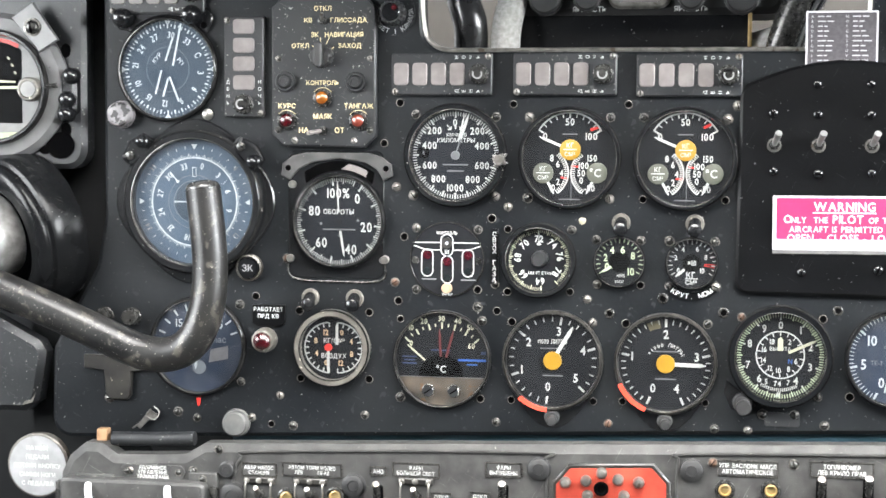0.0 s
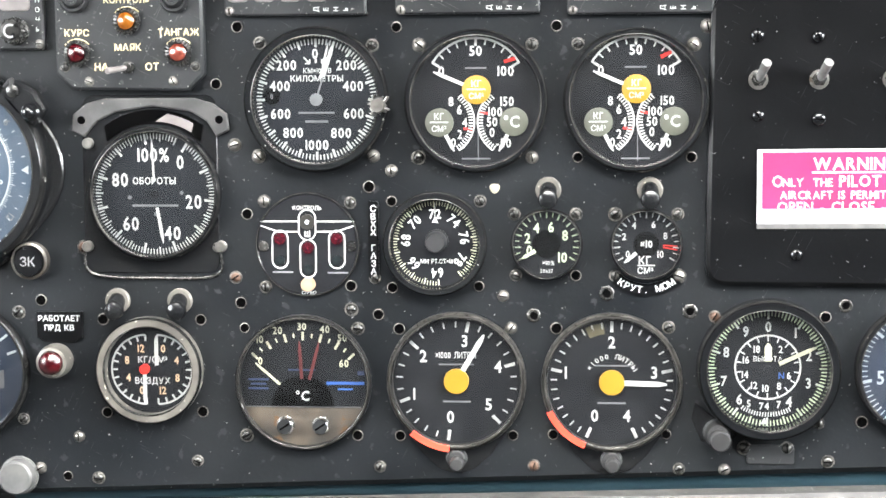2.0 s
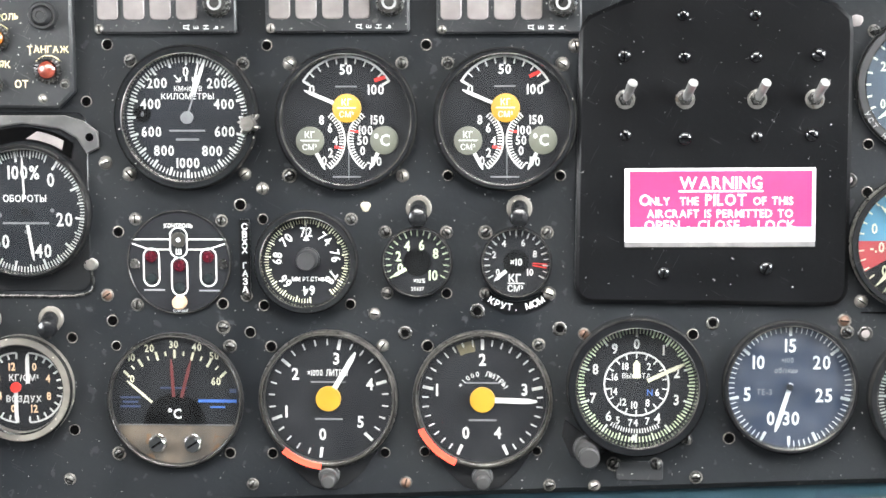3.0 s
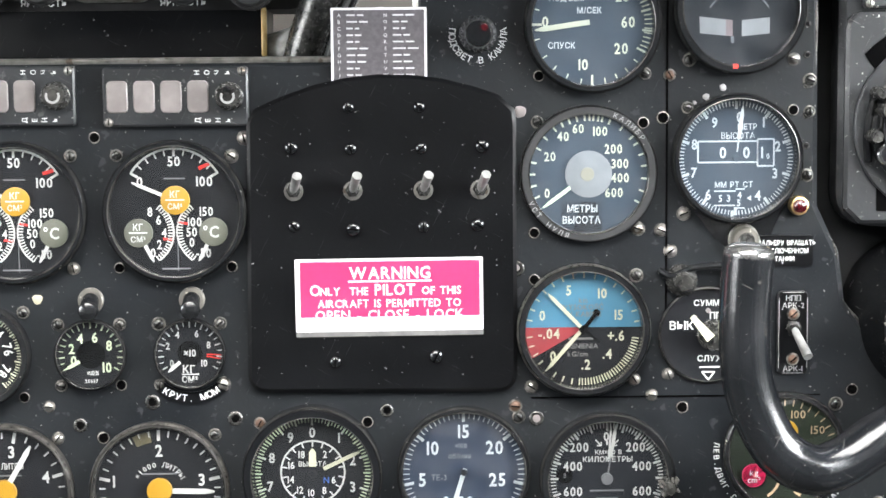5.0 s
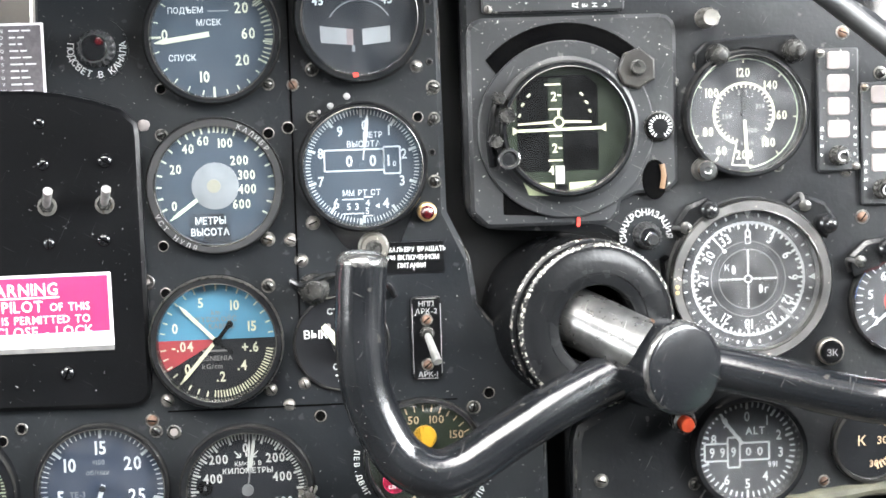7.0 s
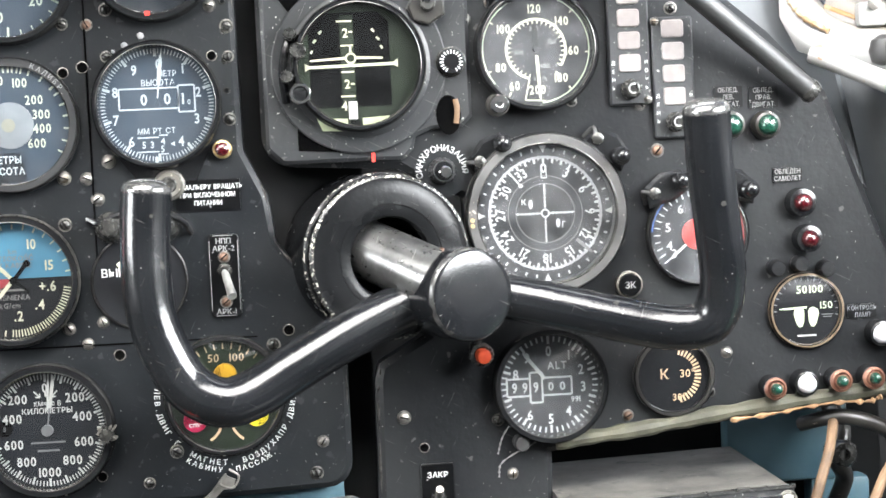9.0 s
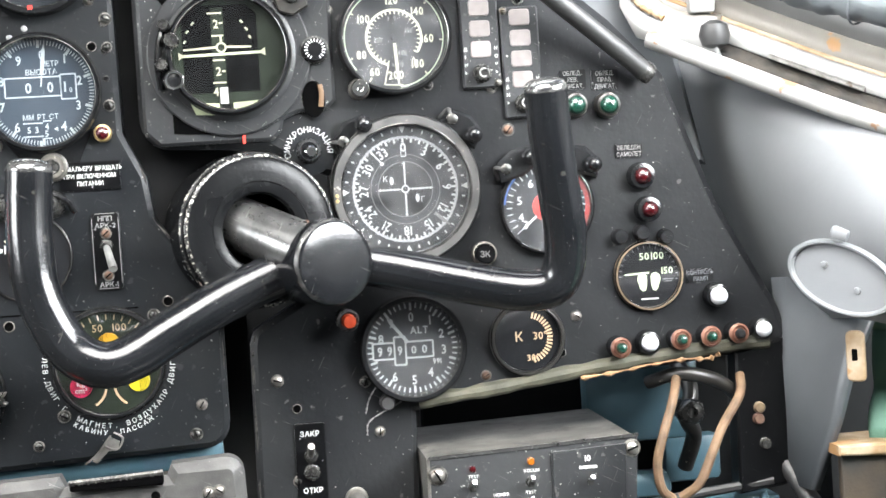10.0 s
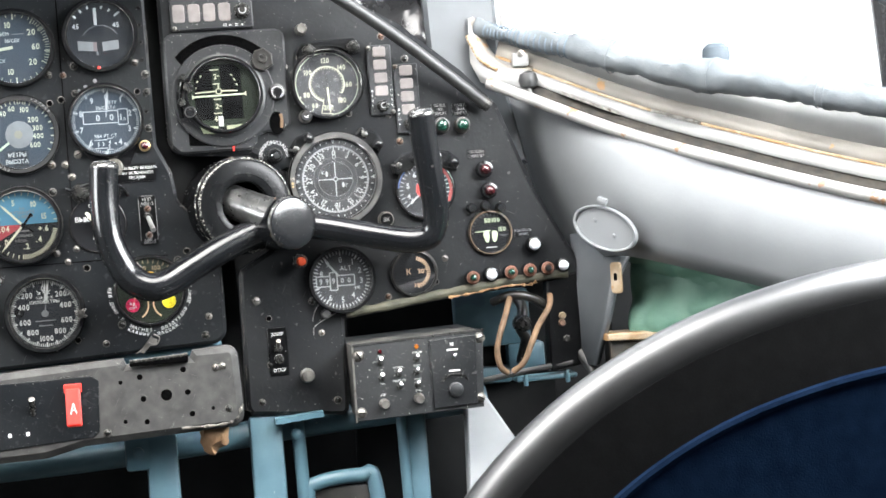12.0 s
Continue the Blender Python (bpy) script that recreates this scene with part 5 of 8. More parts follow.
MAIN = ([(-.313, 1.26), (-.314, 1.02)] + corner(-.340, .965, .026, 40, 90, 3)[::-1][:0] +
        [(-.322, .975), (-.350, .925), (-.364, .900), (-.366, .840)] + corner(-.348, .836, .018, 180, 270, 5) +
        [(.635, .858)] + corner(.640, .874, .016, 270, 360, 5) + [(.656, .950), (.640, .985), (.615, 1.015), (.611, 1.045), (.597, 1.075), (.595, 1.26)] +
        [(.352, 1.26), (.350, 1.200)] + corner(.330, 1.187, .020, 0, -90, 5) + corner(-.003, 1.187, .020, 270, 180, 5) + [(-.025, 1.26)])
main_panel = panel_outline_thing("instrument_panel", "scratched matt-black metal main instrument panel with screws", MAIN, "panel", 0, .024, .003)

# fasteners of the main panel, in millimetres
SCREWS = [(-29,1112),(41,1110),(70,1110),(139,1110),(167,1110),(237,1109),(41,1042),(-31,1042),(-46,1049),(52,1033),(69,1041),(139,1041),(245,1120),(-28,1014),(26,1013),(41,966),(107,1014),(-28,960),(-47,966),(128,1006),(166,1006),(129,968),(190,1006),(228,1006),(190,968),(229,968),(121,955),(26,946),(30,934),(126,935),(223,936)]
SCREWS += [(251,943),(-42,865),(43,846),(140,848),(230,847),(258,847),(270,861),(296,861),(321,853),(315,877),(-188,943),(-151,863),(-187,874),(-74,848),(-139,836),(-144,985),(-58,985)]
SCREWS_B = [(424,1128),(486,1062),(485,1033),(420,964),(484,968),(495,958),(410,952),(490,1157),(505,1156),(517,1165),(581,1165),(516,1136),(514,1071),(500,1061),(506,1048),(591,1152),(591,1133),(590,1094),(505,971),(412,945),(546,887),(606,919),(638,888),(528,868),(633,868),(610,951),(-311,855),(-246,845),(-228,840),(-177,842),(-291,930)]
HOLES = [(-43,1122),(56,1121),(154,1121),(-57,1087),(167,1041),(236,1041),(38,1023),(-39,1006),(52,1014),(52,960),(106,961),(26,961),(166,968),(-44,950),(43,943),(-42,934),(56,934),(154,935),(318,943),(29,866),(56,866),(127,867),(152,868),(222,869),(341,878)]
HOLES_B = [(-173,951),(-133,939),(-70,939),(-132,879),(-70,880),(-159,837),(-144,1087),(489,1127),(422,1060),(422,1031),(514,950),(425,1156),(581,1134),(501,1130),(483,968),(620,960),(499,874),(-212,952)]
BLANKS = [(185,957),(140,943),(236,946),(330,950),(411,1038),(423,944)]

bm = lathe([(.0032, 0), (.0031, .0009), (.0026, .0018), (.0016, .0024), (0, .0026)], 16)
screw_mesh = bpy.data.meshes.new("screw")
bar(bm, -.0026, 0, .0026, 0, .0008, .0016, .00272)
for f in bm.faces:
    f.smooth = True
for f in bm.faces[-6:]:
    f.material_index, f.smooth = 1, False
slots = len(bm.faces)
lathe([(.0042, .00005), (.0040, .0004), (.0032, .0005)], 16, bm)
for f in list(bm.faces)[slots:]:
    f.material_index = 2
bm.to_mesh(screw_mesh)
bm.free()
screw_meshes = []
for mname in ("dark_steel", "steel", "rust"):
    me = screw_mesh.copy()
    me.materials.append(M[mname])
    me.materials.append(M["slot"])
    me.materials.append(M["hole_rim"])
    screw_meshes.append(me)
bm = lathe([(.0034, 0), (.0034, .0010), (.0030, .0020), (.0018, .0026), (0, .0028)], 18)
for f in bm.faces:
    f.smooth = True
bar(bm, -.0028, 0, .0028, 0, .0007, .0018, .0029)
for f in list(bm.faces)[-6:]:
    f.material_index = 1
plain_screw = bpy.data.meshes.new("screw")
bm.to_mesh(plain_screw)
bm.free()
plain_screw.materials.append(M["gloss_smooth"])
plain_screw.materials.append(M["slot"])
# the hole's floor is a black disc, its shade put into the colour
bm = lathe([(.0037, 0), (.0036, .0005), (.0029, .0007), (.0027, .0003), (0, .0003)], 14)
hole_mesh = bpy.data.meshes.new("screw_hole")
for f in bm.faces:
    f.material_index = 1 if f.calc_center_median().z < .0006 else 0
bm.to_mesh(hole_mesh)
bm.free()
hole_mesh.materials.append(M["hole_rim"])
hole_mesh.materials.append(M["slot"])
bm = lathe([(.0046, 0), (.0045, .0008), (.0038, .0013), (.0026, .0012), (.0024, .0007), (0, .0007)], 18)
blank_mesh = bpy.data.meshes.new("blind_plug")
for f in bm.faces:
    f.material_index = 1 if f.calc_center_median().xy.length < .0023 else 0
bm.to_mesh(blank_mesh)
bm.free()
blank_mesh.materials.append(M["dark_steel"])
blank_mesh.materials.append(M["slot"])
rnd = random.Random(4)


def fasten(parent, places, mesh, name, out=0.0, size=1.0):
    for x, z in places:
        ob = new(name, mesh if not isinstance(mesh, list) else rnd.choices(mesh, (6, 3, .7))[0])
        ob.parent = parent
        ob.matrix_basis = pose(x / 1000, z / 1000, out, 0, 0, rnd.uniform(0, 180)) @ Matrix.Scale(size * rnd.uniform(.9, 1.1), 4)


fasten(main_panel, SCREWS, screw_meshes, "screw")
fasten(main_panel, SCREWS_B, screw_meshes, "screw")
fasten(main_panel, HOLES, hole_mesh, "screw_hole")
fasten(main_panel, HOLES_B, hole_mesh, "screw_hole")
fasten(main_panel, BLANKS, blank_mesh, "blind_plug")
for x, z, r, mat in ((.116, 1.022, .0030, "dusty_gold"), (.4135, 1.1345, .0036, "lamp_white"), (.423, .944, .0040, "lamp_white"), (.5375, 1.1480, .0022, "disc_grey"), (.5275, 1.1425, .0020, "disc_grey"), (.5205, 1.1390, .0012, "disc_grey"), (.4110, 1.0385, .0026, "lamp_white")):
    bm = lathe([(r, 0), (r * .95, .0005), (r * .7, .0009), (0, .001)], 16)
    for v in bm.verts:
        v.co.xy *= 1 + .25 * noise.noise(v.co * 420 + Vector((x, z, 0)) * 90)
    bm.transform(Matrix.Translation((x, z, 0)))
    part("paint_dab", bm, mat, main_panel, "pale dab of sealing paint")
# thin seams between the panel's sheets
part("sheet_seam", bar(bmesh.new(), .5035, 1.255, .5035, .985, .0012, .0001, .0006), "slot", main_panel, smooth=False)
part("sheet_seam", bar(bmesh.new(), .42, .957, .60, .957, .0010, .0001, .0006), "slot", main_panel, smooth=False)

# side strip of rivets on the main panel's edge
for k in range(9):
    ob = new("rivet", blank_mesh)
    ob.parent = main_panel
    ob.matrix_basis = pose(.589, 1.075 + k * .0185, 0) @ Matrix.Scale(.5, 4)

RIGHT = ([(.609, 1.30), (.609, 1.085)] + corner(.629, 1.082, .020, 180, 270, 5) + [(.694, 1.058), (.712, 1.047), (.734, 1.038), (.737, .985), (.722, .962), (.702, .950), (.676, .935), (.673, .925), (.671, .785)] +
         [(.676, .777), (.776, .768), (.782, .774), (.784, .872), (.90, .885), (1.046, .897), (1.052, .905), (1.047, .925), (1.006, 1.003), (.972, 1.095), (.935, 1.135), (.87, 1.190), (.80, 1.232), (.70, 1.285)])
right_panel = panel_outline_thing("instrument_panel", "scuffed black copilot instrument panel with curved corner", RIGHT, "panel3", 0, .020, .004)
for pts in ([(.6125, 1.26, -.003), (.6125, 1.09, -.003), (.618, 1.073, -.003), (.632, 1.0665, -.003), (.69, 1.0625, -.003)], [(.677, .932, -.003), (.6745, .90, -.003), (.6745, .80, -.003), (.680, .7805, -.003), (.775, .772, -.003)]):
    part("worn_edge", tube(pts, lambda u: .0009 + .0005 * math.sin(u * 61), 6, 10), "edge", right_panel, "paint worn to metal along the edge")
part("worn_edge", tube([(.5950, 1.20, -.0025), (.5950, 1.08, -.0025), (.6085, 1.049, -.0025), (.6130, 1.018, -.0025), (.637, .986, -.0025), (.6530, .95, -.0025), (.6530, .876, -.0025)], lambda u: .0008 + .0005 * math.sin(u * 57), 6, 10), "edge", main_panel, "paint worn to metal along the edge")
part("raised_frame", plate([(.622, 1.064)] + [(.698, 1.064), (.704, 1.070), (.706, 1.078), (.716, 1.082), (.736, 1.083), (.742, 1.089)] + corner(.732, 1.183, .010, 0, 90, 3) + corner(.622, 1.183, .010, 90, 180, 3) + [(.612, 1.074)], .0, .004, None, .002), "panel2", right_panel)
# nothing is cut here: black plates carry the slots' shade
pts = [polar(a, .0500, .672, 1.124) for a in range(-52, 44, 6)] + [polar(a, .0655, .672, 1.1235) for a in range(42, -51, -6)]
part("painted_slot", plate(pts, .004, .0048), "slot", right_panel, "black plate painted as the slot above the attitude indicator")
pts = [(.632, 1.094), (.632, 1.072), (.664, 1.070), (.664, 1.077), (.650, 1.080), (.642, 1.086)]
part("painted_slot", plate(pts, .004, .0048), "slot", right_panel)
part("case_flange", lathe([(.0548, .004), (.0548, .0060), (.0540, .0066), (.0440, .0068)], 72, None, .672, 1.1235), "panel2", right_panel)
part("case_ring", lathe([(.0450, .006), (.0450, .0075), (.0440, .0082), (.0405, .0086)], 56, None, .672, 1.1235), "panel2", right_panel)
# black oval laid on top in place of a shaded cord hole
part("cord_hole", plate([(.7270 + .0078 * math.sin(radians(a)), 1.0905 + .0125 * math.cos(radians(a))) for a in range(0, 360, 15)][::-1], .0036, .0046), "slot", right_panel)
part("cord_stub", tube([(.7315, 1.1000, .0050), (.7325, 1.0930, .0056), (.7315, 1.0850, .0050)], .0018, 8, 5), "cable", right_panel)
part("edge_trim", tube([(.786, .879, .002), (.84, .884, .003), (.90, .892, .003), (.96, .898, .003), (1.036, .903, .002)], lambda u: .0050 + .0006 * math.sin(u * 33) + .0004 * math.sin(u * 71), 10, 14), "olive_edge", right_panel, "crumbling olive rubber edge trim")
part("torn_edge", tube([(.900, .8865, .004), (.925, .8890, .005), (.950, .8925, .004), (.975, .8945, .006), (.992, .8935, .004), (1.000, .8965, .005)], lambda u: .0013 + .0007 * math.sin(u * 47) + .0005 * math.sin(u * 91), 8, 12), "tan_cable", right_panel, "torn tan edge of the trim")
fasten(right_panel, [(640, 1158), (634, 1120), (630, 1103), (632, 1090), (740, 1150), (757, 1160), (720, 1168), (806, 1096), (860, 1062), (850, 1092), (848, 1178), (872, 1152), (700, 830), (758, 860), (688, 790), (770, 785), (750, 895), (812, 900), (834, 893), (900, 930), (745, 1010), (735, 985), (690, 900)], screw_meshes, "screw")
fasten(right_panel, [(628, 1140), (705, 1140), (815, 905), (888, 905), (906, 985), (748, 1036), (702, 880)], hole_mesh, "screw_hole")
part("red_index", plate([(.6775, 1.0630), (.6795, 1.0630), (.6795, 1.0690), (.6775, 1.0690)], .004, .0052), "red", right_panel)
bm = bmesh.new()
for y0 in (.895, .88):
    tube([(.760 + (.895 - y0), y0, .0001), (.752, y0 - .012, .0001), (.749, y0 - .022, .0001)], lambda u: .0005 + .0003 * math.sin(u * 40), 6, 6, bm)
part("paint_scrape", bm, "pale_disc", right_panel, "pale scrapes in the black paint")
part("clamp_tab", plate([(.704, 1.158), (.708, 1.169), (.718, 1.172), (.727, 1.165), (.727, 1.153), (.717, 1.147), (.707, 1.150)], .008, .011, None, .001), "bezel_dark", right_panel, "grimy clamp tab")
knob_on(right_panel, .7165, 1.160, .0045, .004, "dark_steel", .011, name="clamp_screw")
for x, z, mat, r in ((.6345, 1.1335, "dark_steel", .0052), (.6300, 1.144, "dark_steel", .0038), (.6270, 1.118, "dark_steel", .0042), (.760, 1.189, "steel", .0058)):
    knob_on(right_panel, x, z, r, .019, mat, .004, name="adjuster", ribs=8)

ring = part("adjuster", lathe([(.0056, .004), (.0056, .0180), (.0040, .0186), (0, .0186)], 24, None, .6348, 1.1070), "bezel", right_panel)
part("steel_ring", lathe([(.0068, .0150), (.0068, .0190), (.0060, .0200), (.0048, .0200), (.0042, .0186)], 28, None, .6348, 1.1070), "chrome", ring, "bright ring washer")
part("adjuster_bracket", tube([(.6260, 1.1020, .006), (.6245, 1.1180, .008), (.6265, 1.1340, .008), (.6310, 1.1460, .006)], .0026, 8, 6), "bezel", right_panel)

bt = part("lettered_button", lathe([(.0085, .004), (.0085, .009), (.0075, .0105), (0, .0108)], 26, None, .7297, 1.1235), "cover", right_panel)
part("steel_ring", lathe([(.0095, .004), (.0095, .007), (.0086, .0072)], 26, None, .7297, 1.1235), "dark_steel", bt)
bm = bmesh.new()
ticks(bm, -150, 150, 16, .0050, .0072, .0008, .0111, .7297, 1.1235)
part("lettering", bm, "white", bt, smooth=False)

LEFT = [(-.331, 1.26), (-.331, 1.088)] + corner(-.349, 1.080, .018, 0, -90, 5) + [(-.62, 1.058), (-.62, 1.26)]
left_panel = panel_outline_thing("instrument_panel", "chipped black pilot-side instrument panel", LEFT, "panel2", .0, .020, .004)
# black ovals stand in for the shaded cut-outs
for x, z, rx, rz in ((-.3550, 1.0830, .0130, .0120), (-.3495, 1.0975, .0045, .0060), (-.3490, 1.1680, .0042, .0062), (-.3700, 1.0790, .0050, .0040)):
    part("painted_slot", plate([(x + rx * math.sin(radians(a)), z + rz * math.cos(radians(a))) for a in range(0, 360, 20)], .0, .0008 + .0001 * rx / .001), "slot", left_panel)
part("case_ring", lathe([(.067, .0), (.067, .004), (.062, .010), (.051, .012)], 56, None, -.4125, 1.135), "case_light", left_panel, "grey case ring")
tab = part("clamp_tab", plate([(-.394, 1.1966), (-.3736, 1.210), (-.350, 1.177), (-.368, 1.166)], .012, .0155, None, .001), "case_light", left_panel, "worn grey clamp tab")
sc = new("screw", screw_meshes[0])
sc.parent, sc.matrix_basis = tab, pose(-.374, 1.188, .0155, 0, 0, 100) @ Matrix.Scale(2.0, 4)
part("adjuster_block", plate(rrect(-.3520, 1.110, -.3360, 1.150, .006, 5), 0, .010, None, .003), "bezel", left_panel)
for x, z in ((-.3400, 1.1450), (-.3440, 1.1240), (-.3450, 1.1110)):
    part("adjuster", lathe([(.0075, .006), (.0072, .014), (.0055, .017), (.003, .019), (0, .0194)], 20, None, x, z), "bezel", left_panel)
ck = part("cage_knob", lathe([(.0108, .012), (.0108, .020), (.0096, .0220), (.0080, .0220), (.0074, .0208), (0, .0206)], 30, None, -.3762, 1.1330), "bezel_grey", left_panel, "worn grey caging knob")
part("knob_face", lathe([(.0072, .0210), (.0070, .0222), (0, .0224)], 24, None, -.3762, 1.1330), "pale_disc", ck)
part("knob_rod", tube([(-.3860, 1.1340, .016), (-.372, 1.1345, .016), (-.352, 1.1365, .014)], .0022, 10, 3), "dark_steel", ck)
low = panel_outline_thing("instrument_panel", "chipped black lower pilot panel", [(-.378, .905), (-.372, .895), (-.380, .85), (-.392, .84), (-.62, .84), (-.62, .935), (-.43, .932)], "panel2", .002, .02, .005)
part("paint_chip", plate([(-.394, .846), (-.384, .849), (-.381, .858), (-.386, .851), (-.392, .850)], .0, .0004), "bezel_grey", low)

# ---- light strips ----
def light_strip(m, w, h):
    ob = thing("light_strip", m, "black signal lamp strip with four milky windows and knob", "signal lamp", "signal lamp strips")
    part("housing", plate(rrect(-w / 2, -h / 2, w / 2, h / 2, .002, 2), 0, .005, None, .001), "panel2", ob)
    ph = h * .185
    for i in range(4):
        y = h * .40 - i * ph
        part("lamp_window", plate(rrect(-w * .27, y - ph * .40, w * .27, y + ph * .39, w * .085, 5), .005, .0060, None, .0005), "lamp_white", ob, "milky lamp window")
    k = knob_on(ob, 0, -h * .37, w * .22, .009, "dark_steel", .005, ribs=12, name="dimmer_knob")
    part("knob_face", lathe([(w * .17, .0138), (w * .165, .0146), (w * .12, .0148), (w * .11, .0142), (0, .0142)], 22, None, 0, -h * .37), "ring_wear", k)
    bm = bmesh.new()
    arc(bm, 150, 390, w * .085, w * .125, .0151, 0, -h * .37, 18)
    part("knob_mark", bm, "disc_grey", k, "pale curved mark", smooth=False)
    bm = bmesh.new()
    for s, word in ((-1, "ДЕНЬ"), (1, "НОЧЬ")):
        for i, c in enumerate(word):
            write(bm, c, s * w * .40, -h * (.15 + .07 * i), w * .085, .0053)
    part("lettering", bm, "white", ob, smooth=False)
    for x, y in ((-w * .42, h * .46), (w * .42, -h * .46)):
        sc = new("screw", screw_meshes[1])
        sc.parent = ob
        sc.matrix_basis = pose(x, y, .005) @ Matrix.Scale(.7, 4)
    return ob


strip = light_strip(on_panel(-.182, 1.153), .036, .088)
for x, z in ((-.006, 1.1465), (.100, 1.1465), (.2045, 1.1455)):
    copy_thing(strip, on_panel(x, z, 0, -90))
small = light_strip(on_panel(.8435, 1.130), .0265, .077)
copy_thing(small, on_panel(.8715, 1.108))
copy_thing(strip, on_panel(.666, 1.2135, 0, -90))
copy_thing(strip, on_panel(-.262, 1.218, 0, -90))

# ---- navigation mode panel ----
ob = thing("mode_selector", on_panel(0, 0), "black navigation mode box with gold lettering and jewel lamps", "control box")
o = [(-.148, 1.212), (-.156, 1.204), (-.156, 1.094), (-.146, 1.084), (-.073, 1.083), (-.063, 1.093), (-.063, 1.204), (-.071, 1.212)]
part("box", plate(o, 0, .008, None, .0015), "panel2", ob)
bm = bmesh.new()
for s, x, z, h in (("ОТКЛ", -.110, 1.203, .0040), ("КВ", -.123, 1.193, .0040), ("ГЛИССАДА", -.087, 1.193, .0040), ("ЗК", -.117, 1.1805, .0040), ("НАВИГАЦИЯ", -.091, 1.1805, .0040),
                   ("ОТКЛ", -.130, 1.171, .0040), ("ЗАХОД", -.086, 1.171, .0040), ("КОНТРОЛЬ", -.110, 1.139, .0038), ("КУРС", -.142, 1.119, .0042), ("ТАНГАЖ", -.078, 1.119, .0042),
                   ("МАЯК", -.110, 1.110, .0042), ("НА", -.127, 1.098, .0045), ("ОТ", -.095, 1.098, .0045)):
    write(bm, s, x, z, h, .0083)
for x, z in ((-.110, 1.133), (-.142, 1.1135), (-.078, 1.1135)):
    arc(bm, -50, 50, .0095, .0101, .0083, x, z - .008, 10)
for a, b, c, e in ((-.112, 1.178, -.112, 1.172), (-.104, 1.178, -.107, 1.172), (-.119, 1.171, -.117, 1.168), (-.100, 1.170, -.103, 1.167)):
    bar(bm, a, b, c, e, .0006, .0083)
part("lettering", bm, "gold_ink", ob, smooth=False)


def jewel(parent, x, z, mat, r=.0055, base=.008):
    bm = lathe([(r * 1.5, base), (r * 1.5, base + .002), (r * 1.1, base + .003)], 28, None, x, z)
    for k in range(22):
        a = 2 * math.pi * k / 22
        bar(bm, x + r * 1.15 * math.cos(a), z + r * 1.15 * math.sin(a), x + r * 1.55 * math.cos(a), z + r * 1.55 * math.sin(a), r * .16, base + .001, base + .004)
    rim = part("lamp_rim", bm, "dark_steel", parent)
    part("lamp_lens", lathe([(r, base + .002), (r * .95, base + .0045), (r * .6, base + .0062), (0, base + .0068)], 22, None, x, z), mat, rim)


jewel(ob, -.110, 1.126, "lens_amber")
jewel(ob, -.142, 1.1065, "lens_red")
jewel(ob, -.078, 1.1065, "lens_pink")
for x, z in ((-.143, 1.140), (-.080, 1.1395)):
    part("rubber_cap", lathe([(.0088, .008), (.0088, .0115), (.0080, .0128), (.0066, .0128), (.0062, .0120), (.0056, .0145), (.0044, .0162), (.0030, .0162), (.0027, .0154), (0, .0156)], 30, None, x, z), "bezel_flat", ob)
k = knob_on(ob, -.111, 1.162, .0098, .008, "rubber", .008, ribs=10, name="rotary_knob")
part("knob_grip", plate(rrect(-.1145, 1.152, -.1075, 1.174, .003), .016, .023, None, .001), "rubber", k)


def toggle(parent, x, z, base=.008, lean=25, r=.0042, length=.013, mat="steel", side=0.0, thick=0.0):
    n = part("toggle_nut", lathe([(r, base), (r, base + .002), (r * .7, base + .0024), (r * .65, base + .005), (0, base + .005)], 6, None, x, z), "dark_steel", parent)
    a = radians(lean)
    b = radians(side)
    tip = (x + length * math.sin(b), z + length * math.sin(a), base + .004 + length * math.cos(a))
    part("lever", tube([(x, z, base + .003), ((x + tip[0]) / 2, (z + tip[1]) / 2, (base + .003 + tip[2]) / 2), tip], lambda u: (thick or r * .42) * (.85 + .25 * u), 12, 4), mat, n)


toggle(ob, -.110, 1.1925, lean=50, r=.0038, length=.007, side=10)
toggle(ob, -.110, 1.0975, lean=-10, r=.0042, length=.012, side=-50, mat="lamp_white")
fasten(ob, [(-150, 1160), (-68, 1160), (-135, 1089), (-82, 1089), (-150, 1098), (-68, 1098)], screw_meshes, "screw", .008, .7)


# ---- switch cover with warning label ----
arch = [(.247, 1.130)] + [(.247 + .165 * u, 1.136 + .0205 * (1 - (2 * u - 1.02) ** 2) + .003 * u) for u in (0.03, .12, .24, .36, .48, .6, .72, .84, .93)] + [(.410, 1.136), (.411, 1.128)]
ob = thing("switch_cover", on_panel(0, 0), "satin-black switch cover plate with four toggles", "cover plate")
part("plate", plate(corner(.256, .974, .011, 270, 180, 5) + arch + corner(.400, .973, .011, 0, -90, 5), .0, .006, None, .002), "cover", ob)
for x in (.275, .311, .354, .3885):
    toggle(ob, x, 1.088, .006, 40, .0046, .0150, side=13, mat="lever", thick=.0027)
    part("washer", lathe([(.0060, .006), (.0058, .0064), (.0030, .0066)], 14, None, x, 1.0875), "steel", ob, "dull steel washer")
fasten(ob, [(274, 1114), (310, 1113), (353, 1113), (390, 1114), (275, 1066), (311, 1064), (354, 1065), (387, 1066), (309, 1138), (352, 1138), (299, 982), (361, 985)], plain_screw, "screw", .006, 1.2)

